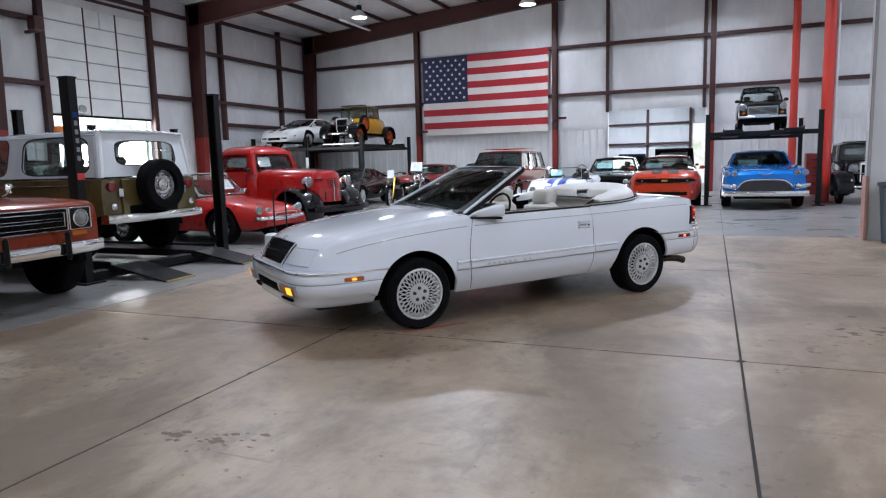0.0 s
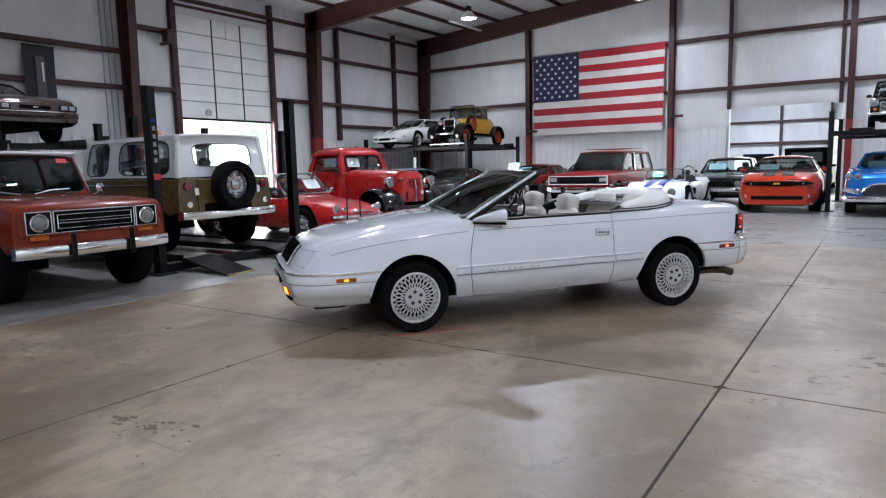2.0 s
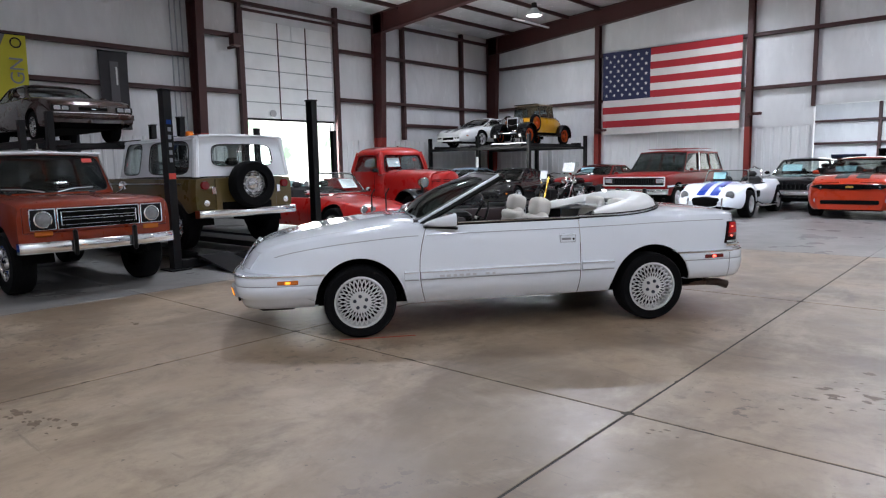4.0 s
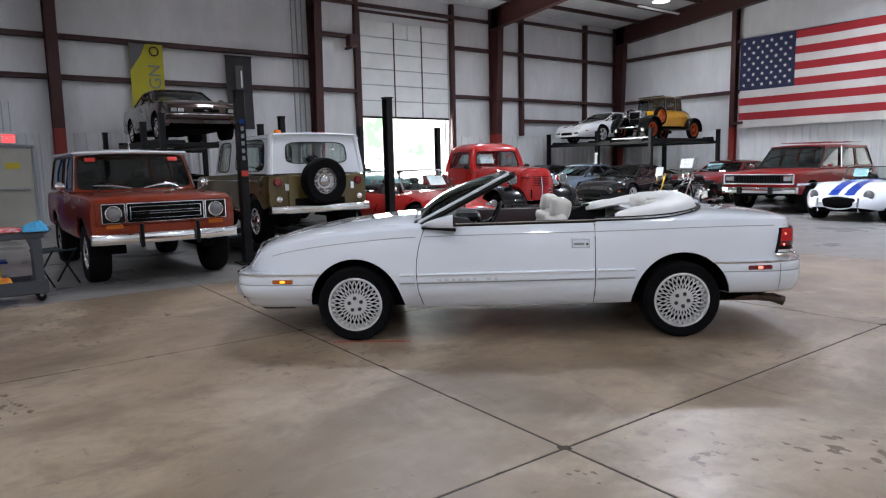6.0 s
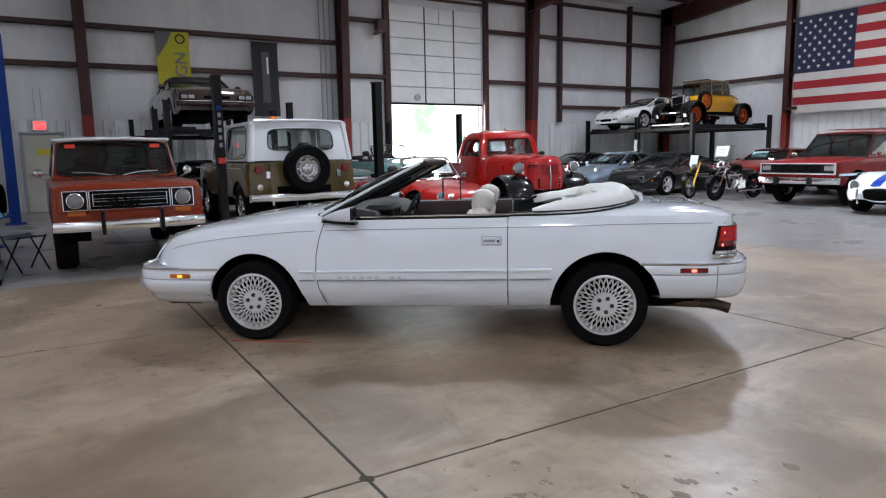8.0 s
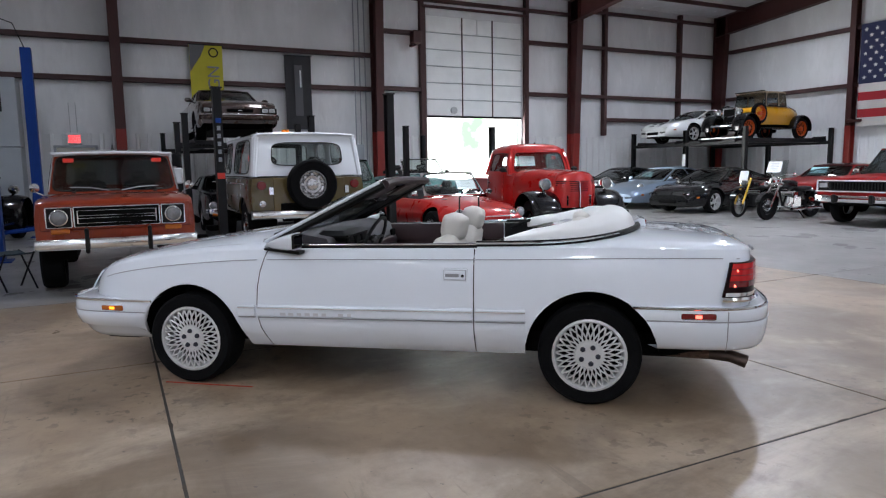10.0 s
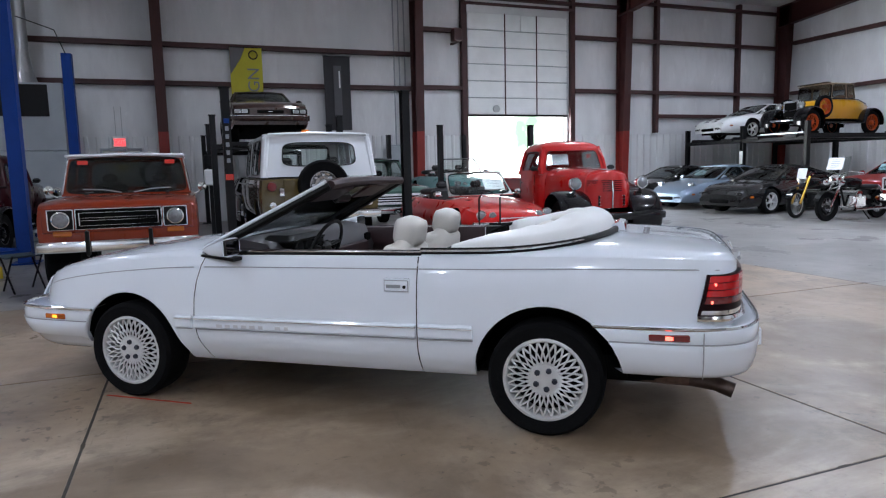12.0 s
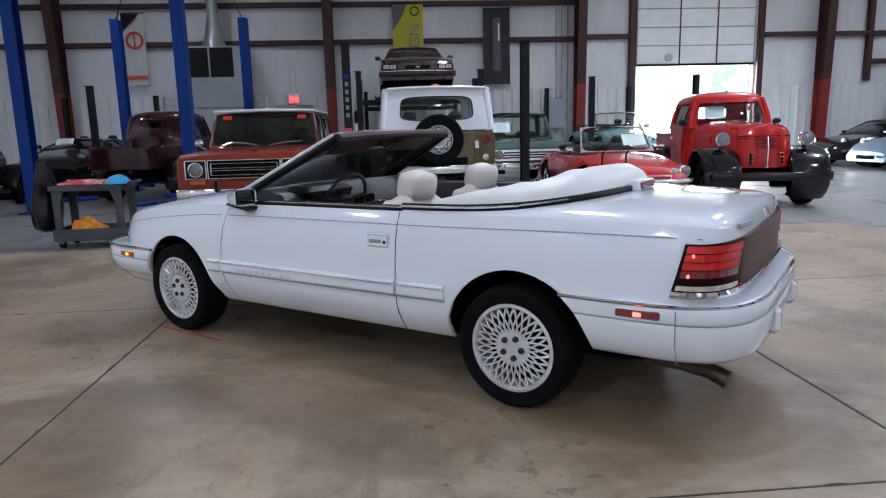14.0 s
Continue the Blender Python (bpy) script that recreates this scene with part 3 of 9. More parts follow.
for k in range(rows):
    a, b = z0 + (zt - z0) * k / rows, z0 + (zt - z0) * (k + 1) / rows
    cuts = [14.08, 15.43, 16.62, 17.82] if k < rows - 1 else [14.08, 15.43, 16.02, 16.62, 17.82]
    for y0, y1 in zip(cuts, cuts[1:]):
        part("door_panel", Geo().box((WEST + 0.06, (y0 + y1) / 2, (a + b) / 2), (0.05, y1 - y0 - 0.02, b - a - 0.026), 0.010), door_white, door)
    part("door_stile", Geo().box((WEST + 0.045, 15.95, a), (0.04, 3.8, 0.014)), GREYBOX, door)
for y in (15.43, 16.62):
    part("door_stile", Geo().box((WEST + 0.10, y, (z0 + zt) / 2), (0.03, 0.035, zt - z0), 0.004), GIRT, door, "dark steel stiffener")
# Added sheet that keeps daylight from leaking through the panel joints.
part("door_backing", Geo().box((WEST + 0.012, 15.95, (z0 + zt) / 2), (0.02, 3.84, zt - z0)), GREYBOX, door, "grey sheet added behind the panels to block daylight at the joints")
part("bottom_seal", Geo().box((WEST + 0.06, 15.95, z0 - 0.03), (0.06, 3.78, 0.06), 0.01), RUBBER, door)
for y in (13.99, 17.93):
    part("door_track", Geo().box((WEST + 0.16, y, 3.3), (0.08, 0.07, 6.6), 0.006), GIRT, door, "dark steel door track")
part("door_spring_shaft", Geo().tube([(WEST + 0.25, 13.9, 6.62), (WEST + 0.25, 18.0, 6.62)], 0.05), GIRT, door)
part("pulley", Geo().lathe([(0.0, -0.03), (0.12, -0.03), (0.12, 0.03), (0, 0.03)], 14, "x", (WEST + 0.18, 15.05, 3.3)), GALV, door)
motor = thing("door_opener", "dark red door opener motor on a wall bracket", "door opener")
part("housing", Geo().box((WEST + 0.45, 13.55, 5.55), (0.3, 0.3, 0.42), 0.04), IRON, motor)
part("bracket", Geo().box((WEST + 0.25, 13.55, 5.35), (0.6, 0.1, 0.08), 0.01), GIRT, motor)

# Personnel door and exit sign.
cream = material("cream door paint", (0.55, 0.53, 0.46), 0.5, stain=0.2)
exit_door = thing("door_2", "closed cream steel exit door with a yellow notice", "door", kind="structure")
part("door_leaf", Geo().box((WEST + 0.07, 3.68, 1.03), (0.05, 0.9, 2.05), 0.006), cream, exit_door)
for y in (3.19, 4.17):
    part("door_frame", Geo().box((WEST + 0.07, y, 1.06), (0.1, 0.06, 2.12), 0.005), GREYBOX, exit_door)
part("door_frame", Geo().box((WEST + 0.07, 3.68, 2.1), (0.1, 1.04, 0.06), 0.005), GREYBOX, exit_door)
part("notice", Geo().box((WEST + 0.1, 3.7, 1.6), (0.006, 0.32, 0.16)), material("yellow notice", (0.75, 0.6, 0.05), 0.6), exit_door, "yellow notice")
part("push_bar", Geo().box((WEST + 0.13, 3.68, 1.0), (0.06, 0.7, 0.06), 0.01), GALV, exit_door)
sign = thing("exit_sign", "lit red exit sign in a white housing above a door", "exit sign", pose(WEST + 0.07, 3.66, 2.3))
part("housing", Geo().box((0, 0, 0), (0.08, 0.36, 0.3), 0.015), SKIN_WHITE, sign)
part("lit_face", Geo().box((0.042, 0, -0.01), (0.01, 0.29, 0.2), 0.004), EXIT_RED, sign, "glowing red face")
for k in (-0.08, 0.08):
    part("stem", Geo().tube([(0, k, 0.15), (0, k, 0.95)], 0.008), GALV, sign)


def text_mesh(body, size, m, mat, name, parent, depth=0.004):
    cu = bpy.data.curves.new(name, "FONT")
    cu.body, cu.size, cu.extrude, cu.align_x, cu.align_y = body, size, depth, "CENTER", "CENTER"
    tmp = bpy.data.objects.new(name, cu)
    scene.collection.objects.link(tmp)
    me = bpy.data.meshes.new_from_object(tmp.evaluated_get(bpy.context.evaluated_depsgraph_get()))
    bpy.data.objects.remove(tmp)
    me.materials.clear()
    me.materials.append(mat)
    ob = new(name, me)
    ob.parent, ob.matrix_basis = parent, m
    return ob


text_mesh("EXIT", 0.15, pose(0.05, 0, -0.01, 90, 0, 90), PAPER, "lettering", sign)

# Red pipe posts in the north bay.
for x, y, r, top in ((2.86, 20.9, 0.15, 8.2), (2.66, 27.1, 0.13, 8.2)):
    post = thing("pipe_post", "bright red round steel post", "post", pose(x, y, 0), "red pipe posts", "structure")
    part("shaft", Geo().lathe([(r, 0.02), (r, top)], 20, "z"), SAFETY, post)
    part("base_plate", Geo().box((0, 0, 0.012), (r * 3, r * 3, 0.024), 0.004), SAFETY, post)
solid("downpipe", Geo().tube([(3.06, 20.95, 1.6), (3.06, 20.95, 8.0)], 0.04), SKIN_WHITE, "white pipe strapped beside a red post", "pipe")

# High-bay lamps with a short linear fixture; all past the first two are unseen additions.
for lx, ly, power in LAMPS:
    hb = thing("high_bay_lamp", "round white high-bay lamp hanging under the roof, lit", "ceiling lamp", pose(lx, ly, 7.1), "high-bay lamps")
    part("reflector", Geo().lathe([(0.12, 0.28), (0.30, 0.06), (0.32, 0.0), (0.30, 0.0), (0.11, 0.26)], 24, "z", full=False), SKIN_WHITE, hb)
    part("diffuser", Geo().lathe([(0.0, 0.0), (0.2, 0.0), (0.29, 0.02), (0.0, 0.05)], 24, "z"), LED, hb, "glowing diffuser")
    part("driver_housing", Geo().lathe([(0.1, 0.26), (0.12, 0.3), (0.1, 0.48), (0.03, 0.5)], 16, "z"), BLACK, hb)
    part("hook_rod", Geo().tube([(0, 0, 0.5), (0, 0, roof_z(lx) - 7.1)], 0.012), GALV, hb)

tube_lamp = thing("linear_lamp", "thin white linear lamp hanging near the roof", "ceiling lamp", pose(-13.65, 24.6, 7.0))
part("housing", Geo().box((0, 0, 0.03), (0.1, 2.5, 0.06), 0.012), SKIN_WHITE, tube_lamp)
for y in (-1.0, 1.0):
    part("hanger", Geo().tube([(0, y, 0.05), (0, y, roof_z(-13.65) - 7.0)], 0.006, 5), GALV, tube_lamp)
# Flag on the north wall.
FX0, FX1, FZ0, FZ1 = -11.93, -6.3, 2.56, 5.93


def cloth(x, z, out=0.0):
    u, v = (x - FX0) / (FX1 - FX0), (z - FZ0) / (FZ1 - FZ0)
    sag = 0.03 * math.sin(math.pi * u) * v
    wave = 0.02 * math.sin(7 * u + 3 * v) + 0.012 * math.sin(17 * u - 2 * v) + 0.03 * noise.noise((x * 0.9, z * 0.7, 2))
    return (x - 0.06 * (1 - v) * (u - 0.2), NORTH - 0.31 - out + wave, z - sag + 0.03 * noise.noise((x * 0.5, 7, 1)) * (1 - v))


flag_red = material("red flag cloth", (0.40, 0.020, 0.030), 0.8, grain=0.15, scale=120, stain=0.2, stain_scale=1.2, bump=0.2)
flag_white = material("white flag cloth", (0.68, 0.645, 0.61), 0.8, grain=0.1, scale=120, stain=0.25, stain_scale=1.2, bump=0.2)
flag_blue = material("navy flag cloth", (0.018, 0.022, 0.07), 0.8, grain=0.2, scale=120, bump=0.2)
flag = thing("flag", "large striped flag with a starred navy corner hung on a wall", "flag")
for k in range(12):
    zb, zt_ = FZ1 - (FZ1 - FZ0) * (k + 1) / 12, FZ1 - (FZ1 - FZ0) * k / 12
    g = Geo().grid(lambda u, v: cloth(FX0 + (FX1 - FX0) * u, zb + (zt_ - zb) * v), 48, 2, 0.004)
    part("stripe", g, flag_white if k % 2 else flag_red, flag, "white stripe" if k % 2 else "red stripe", angle=80)
CX, CZ = -9.81, FZ1 - (FZ1 - FZ0) * 7 / 12
g = Geo().grid(lambda u, v: cloth(FX0 + (CX - FX0) * u, CZ + (FZ1 - CZ) * v, 0.008), 20, 14, 0.004)
part("canton", g, flag_blue, flag, "navy corner field", angle=80)
for r in range(9):
    for c in range(6 if r % 2 == 0 else 5):
        sx = FX0 + (CX - FX0) * ((2 * c + 1 + (r % 2)) / 12)
        sz = FZ1 - (FZ1 - CZ) * ((r + 1) / 10)
        pts = []
        for i in range(10):
            rr = 0.078 if i % 2 == 0 else 0.033
            a = math.pi / 2 + i * math.pi / 5
            pts.append(cloth(sx + rr * math.cos(a), sz + rr * math.sin(a), 0.016))
        g = Geo().add(pts + [cloth(sx, sz, 0.018)], [(i, (i + 1) % 10, 10) for i in range(10)])
        part("star", g, flag_white, flag)

# Wall banners.
def banner(name, label, y0, y1, z0, z1, mat, x=WEST + 0.27):
    b = thing(name, label, "banner")
    part("cloth", Geo().grid(lambda u, v: (x + 0.02 * math.sin(5 * v + 2 * u), y0 + (y1 - y0) * u, z0 + (z1 - z0) * v), 8, 12, 0.006), mat, b, angle=80)
    part("hem_rod", Geo().tube([(x, y0 - 0.03, z1), (x, y1 + 0.03, z1)], 0.015), BLACK, b)
    return b


yb = banner("wall_banner", "yellow hanging banner with dark emblem and letters", 6.66, 7.55, 2.7, 4.93, material("yellow banner cloth", (0.60, 0.54, 0.04), 0.7, grain=0.1, stain=0.2))
part("emblem", Geo().grid(lambda u, v: (WEST + 0.312, 6.66 + 0.42 * u * (1 - v * 0.3), 4.91 - 0.75 * v * (1 - 0.6 * u)), 6, 6, 0.004), material("grey emblem", (0.14, 0.14, 0.15), 0.7), yb, "dark grey swoosh")
part("emblem_ring", Geo().lathe([(0.10, 0), (0.135, 0), (0.135, 0.008), (0.10, 0.008), (0.10, 0)], 20, "x", (WEST + 0.312, 7.30, 4.72), False), BLACK, yb)
text_mesh("GN", 0.46, pose(WEST + 0.318, 7.30, 4.02, 90, -90, 90), PRINT, "lettering", yb)
db = banner("wall_banner", "dark grey hanging banner with a printed motorcar", 9.32, 10.12, 2.6, 4.78, material("dark grey banner cloth", (0.035, 0.035, 0.04), 0.7, grain=0.2, stain=0.3))
part("printed_shape", Geo().box((WEST + 0.308, 9.72, 3.75), (0.006, 0.24, 1.5), 0.003), material("mid grey print", (0.10, 0.10, 0.11), 0.6), db)
part("printed_highlight", Geo().box((WEST + 0.312, 9.78, 4.1), (0.006, 0.05, 0.5), 0.003), PAPER, db)
vb = banner("wall_banner", "white and red hanging banner with a round badge", -0.98, -0.38, 2.78, 4.75, material("white banner cloth", (0.68, 0.68, 0.68), 0.7, grain=0.1, stain=0.2))
part("badge", Geo().lathe([(0.18, 0), (0.25, 0), (0.25, 0.008), (0.18, 0.008), (0.18, 0)], 24, "x", (WEST + 0.312, -0.66, 4.0), False), SAFETY, vb, "red ring badge")
part("badge_bar", Geo().box((WEST + 0.318, -0.66, 4.0), (0.006, 0.05, 0.36)), SAFETY, vb)
part("red_band", Geo().box((WEST + 0.312, -0.68, 2.98), (0.008, 0.58, 0.12)), SAFETY, vb, "red band with pale bars")
part("dark_corner", Geo().grid(lambda u, v: (WEST + 0.312, -0.98 + 0.5 * u * (1 - v), 4.72 - 0.5 * v), 4, 4, 0.004), BLACK, vb)

# Grey cabinet unit with duct on the west wall.
heat = thing("ventilation_cabinet", "large grey sheet-metal ventilation cabinet with a duct", "ventilation unit", pose(WEST + 0.75, 1.64, 0))
part("body", Geo().box((0, 0, 2.885), (0.9, 1.80, 1.67), 0.02), GREYBOX, heat)
for y in (-0.40, 0.27):
    part("dark_panel", Geo().box((0.46, y, 3.28), (0.02, 0.62, 0.78), 0.01), BLACK, heat, "dark inset panel")
part("base_cabinet", Geo().box((0, 0, 1.02), (0.9, 1.80, 2.04), 0.02), GREYBOX, heat)
part("duct", Geo().tube([(0, 0, 3.72), (0, 0.02, 4.5), (0.1, 0.05, 5.2), (0.1, 0.05, 7.3)], [0.3, 0.16, 0.15, 0.15], 14), GALV, heat, "bare metal duct")
part("hood", Geo().lathe([(0.34, 3.725), (0.20, 4.15), (0.155, 4.25)], 14, "z", full=False), GALV, heat)

for y in (11.55, 11.72, 11.9):
    solid("conduit", Geo().tube([(WEST + 0.16, y, 0.4), (WEST + 0.16, y, 7.2)], 0.022), GREYBOX, "grey electrical conduit on a wall", "conduit")
panel = thing("electrical_panel", "grey electrical panel box on a wall", "electrical panel")
part("cabinet", Geo().box((WEST + 0.2, 11.5, 1.7), (0.2, 0.5, 0.9), 0.015), GREYBOX, panel)
part("cabinet_door", Geo().box((WEST + 0.31, 11.5, 1.7), (0.02, 0.42, 0.8), 0.008), GREYBOX, panel)


# ---- lifts ----
def channel(x, y, w, d, s, t, z):
    """One level of an upright C channel, open towards s in y."""
    a, b = w / 2, d / 2
    return [(x + p, y + s * q, z) for p, q in ((-a, -b), (a, -b), (a, b), (a - t, b), (a - t, -b + t), (-a + t, -b + t), (-a + t, b), (-a, b))]


def four_post_lift(name, label, m, length, width, deck, top, ramps=False, mat=BLACK):
    """x runs along the lift, its drive-on end at x = 0 going back to -length."""
    t = thing(name, label, "car lift", m, "four-post lifts")
    for x in (0.0, -length):
        for y in (-width / 2, width / 2):
            g = Geo().box((x, y, 0.01), (0.34, 0.3, 0.02), 0.004)
            part("base_plate", g, mat, t)
            s = -1 if y > 0 else 1
            g = Geo().loft([channel(x, y, 0.15, 0.11, s, 0.012, z) for z in (0.02, top - 0.01)])
            part("post", g, mat, t)
            part("post_cap", Geo().box((x, y, top), (0.17, 0.14, 0.02), 0.004), mat, t)
        part("cross_beam", Geo().box((x, 0, deck - 0.06), (0.16, width - 0.1, 0.12), 0.01), mat, t)
    for y in (-0.72, 0.72):
        part("runway", Geo().box((-length / 2, y, deck), (length + 0.3, 0.48, 0.1), 0.01), mat, t)
        part("runway_lip", Geo().box((-length / 2, y + 0.24 * (1 if y > 0 else -1), deck + 0.06), (length + 0.2, 0.02, 0.06), 0.004), mat, t)
        part("wheel_stop", Geo().box((-length - 0.1, y, deck + 0.1), (0.06, 0.48, 0.12), 0.01), mat, t)
        if ramps:
            g = Geo().loft([[(0.15, y - 0.24, deck), (0.15, y + 0.24, deck), (0.15, y + 0.24, deck + 0.04), (0.15, y - 0.24, deck + 0.04)], [(1.0, y - 0.24, 0.0), (1.0, y + 0.24, 0.0), (1.0, y + 0.24, 0.015), (1.0, y - 0.24, 0.015)]])
            part("ramp", g, mat, t)
            part("ramp_edge", Geo().box((1.01, y, 0.012), (0.03, 0.48, 0.02), 0.004), material("worn yellow edge", (0.45, 0.36, 0.12), 0.6, grain=0.3), t)
    return t


lift_a = four_post_lift("four_post_lift", "black four-post car lift lowered to the floor with ramps", pose(-7.18, 7.08, 0), 4.4, 2.5, 0.14, 2.5, True)
for k in range(5):
    part("letter_bar", Geo().box((0.08, -1.25, 1.96 - 0.105 * k), (0.005, 0.045, 0.058), 0.002), PRINT, lift_a, "pale bar on a post")
part("blue_mark", Geo().box((0.08, -1.25, 2.06), (0.005, 0.07, 0.06), 0.002), BLUE_STEEL, lift_a)
part("warning_label", Geo().box((0.085, -1.25, 1.32), (0.006, 0.1, 0.08), 0.002), SAFETY, lift_a, "red and white warning label")
lift_b = four_post_lift("four_post_lift", "black four-post car lift raised with a brown coupe", pose(-13.0, 7.1, 0), 4.4, 2.6, 2.0, 2.42)
part("hydraulic_pump", Geo().box((0.15, -1.35, 1.3), (0.2, 0.2, 0.34), 0.03), SKIN_WHITE, lift_b, "white pump tank")
part("hydraulic_motor", Geo().lathe([(0.09, 0), (0.1, 0.02), (0.1, 0.25), (0.06, 0.28)], 14, "z", (0.15, -1.35, 1.5)), BLACK, lift_b)
four_post_lift("four_post_lift", "black four-post car lift near the overhead door", pose(-13.1, 12.4, 0), 4.4, 2.5, 0.3, 2.42)
four_post_lift("four_post_lift", "black four-post car lift raised with a white sports car", pose(-16.3, 22.7, 0, 0, 0, -90), 4.3, 2.6, 2.10, 2.53)
lift_d = four_post_lift("four_post_lift", "black four-post car lift raised with a vintage coupe", pose(-13.75, 22.7, 0, 0, 0, -90), 4.3, 2.45, 2.10, 2.53)
part("drip_tray", Geo().box((-0.1, 0.3, 2.20), (0.3, 1.6, 0.06), 0.01), GALV, lift_d, "bright metal crossbar")
part("paper_sign", Geo().box((0.09, -1.22, 1.5), (0.006, 0.14, 0.42)), PAPER, lift_d)
four_post_lift("four_post_lift", "black four-post car lift raised with a small dark car", pose(1.22, 19.6, 0, 0, 0, -90), 4.3, 2.7, 1.98, 2.45)


def two_post_lift(m, gap, top, group="blue lifts"):
    t = thing("two_post_lift", "blue two-post car lift bolted to the floor", "car lift", m, group)
    for y in (-gap / 2, gap / 2):
        part("base_plate", Geo().box((0, y, 0.012), (0.45, 0.4, 0.024), 0.004), BLUE_STEEL, t)
        s = 1 if y < 0 else -1
        g = Geo().loft([channel(0, y, 0.24, 0.20, s, 0.02, z) for z in (0.024, top)])
        part("post", g, BLUE_STEEL, t)
        part("carriage", Geo().box((0, y + s * 0.03, 0.55), (0.22, 0.16, 0.7), 0.01), BLACK, t)
        for k in (-1, 1):
            part("swing_arm", Geo().tube([(k * 0.1, y + s * 0.08, 0.2), (k * 0.8, y + s * 0.75, 0.18)], 0.05, 6), BLUE_STEEL, t)
        part("hose", Geo().tube([(0.0, y, top - 0.05), (0.0, y + s * 0.2, top + 0.5), (0.0, y + s * 0.9, top + 0.75)], 0.012, 6), BLACK, t)
    return t


two_post_lift(pose(-10.15, 1.39, 0), 2.80, 4.3)
two_post_lift(pose(-14.6, 1.55, 0), 2.95, 4.05)


# ---- vehicle parts ----
SIDE = [(0, 0.95), (0.15, 0.985), (0.45, 1.0), (0.75, 0.985), (1.0, 0.95)]


class Shell:
    """A vehicle's lower body: long curves for its top, shoulder, plan and lower edge, with wheel arches."""

    def __init__(self, top, belt, half, low, arches, zc, side=SIDE, crown=2.2):
        self.top, self.belt, self.half, self.low = (curve_of(c) for c in (top, belt, half, low))
        self.x0, self.x1 = top[0][0], top[-1][0]
        if self.x0 > self.x1:
            self.x0, self.x1 = self.x1, self.x0
        self.arches, self.zc, self.side, self.crown = arches, zc, curve_of(side), crown
        self.seam, self.shift = None, None
        self.sill = min(z for _, z in low)

    def lower(self, x):
        z = self.low(x)
        for xc, r in self.arches:
            if abs(x - xc) < r:
                z = max(z, self.zc + math.sqrt(r * r - (x - xc) ** 2))
        return min(z, self.belt(x) - 0.02)

    def y(self, x, z):
        """Half the width at a place along the body and a height."""
        return self.half(x) * self.side(min(max((z - self.sill) / (self.belt(x) - self.sill), 0), 1))

    def stations(self, a, b):
        xs = set(np.linspace(a, b, max(3, int((b - a) / 0.09))).round(4))
        for xc, r in self.arches:
            for k in range(0, 13):
                x = xc + r * math.cos(math.pi * k / 12)
                if a < x < b:
                    xs.add(round(x, 4))
                for e in (-1, 1):
                    if a < xc + e * (r + 0.004) < b:
                        xs.add(round(xc + e * (r + 0.004), 4))
        xs |= {round(self.x0 + d, 4) for d in (0.008, 0.02, 0.035, 0.055, 0.08, 0.11, 0.15) if a < self.x0 + d < b}
        xs |= {round(self.x1 - d, 4) for d in (0.008, 0.02, 0.04, 0.065, 0.1, 0.15) if a < self.x1 - d < b}
        xs |= {a, b}
        out = []
        for x in sorted(xs):
            if not out or x - out[-1] > 0.0025 or x == b:
                out.append(x)
        return out

    def bent(self, x, z):
        """Moves a station along the body so that a door's front edge runs in a curve."""
        return x + self.shift(z) * math.exp(-((x - self.seam) / 0.15) ** 2) if self.shift else x

    def side_pts(self, x, s):
        zl, zb = self.lower(x), self.belt(x)
        pts = [(self.bent(x, zl), s * (self.y(x, zl) - 0.024), zl + 0.004), (self.bent(x, zl), s * (self.y(x, zl) - 0.012), zl)]
        for f in (0.03, 0.08, 0.14, 0.22, 0.3, 0.46, 0.62, 0.78, 0.92, 1.0):
            z = zl + (zb - zl) * f
            pts.append((self.bent(x, z), s * self.y(x, z), z))
        return pts

    def top_pts(self, x, s, n=7):
        zb, zt = self.belt(x), self.top(x)
        w = self.y(x, zb)
        pts = [(x, s * (w - 0.012), zb + 0.012)]
        for k in range(1, n + 1):
            y = (w - 0.012) * (1 - k / n)
            pts.append((x, s * y, zb + 0.012 + max(zt - zb - 0.012, 0) * (1 - (y / w) ** self.crown)))
        return pts

    def sides(self, g, a, b, s):
        g.loft([self.side_pts(x, s) for x in self.stations(a, b)], False, False)

    def tops(self, g, a, b, rim=0):
        """The upper skin; with rim > 0 only that width along each edge."""
        for s in (1, -1):
            rows = []
            for x in self.stations(a, b):
                p = self.top_pts(x, s)
                if rim:
                    w = abs(p[0][1])
                    p = [p[0], (x, s * (w - rim * 0.5), p[0][2] + 0.006), (x, s * (w - rim), p[0][2] + 0.006), (x, s * (w - rim), p[0][2] - 0.08)]
                rows.append([self.side_pts(x, s)[-1]] + p)
            g.loft(rows, False, False)

    def cap(self, g, x):
        ring = self.side_pts(x, 1) + self.top_pts(x, 1)
        ring += [(p[0], -p[1], p[2]) for p in reversed(ring)][1:]
        g.add(ring, [tuple(range(len(ring)))])


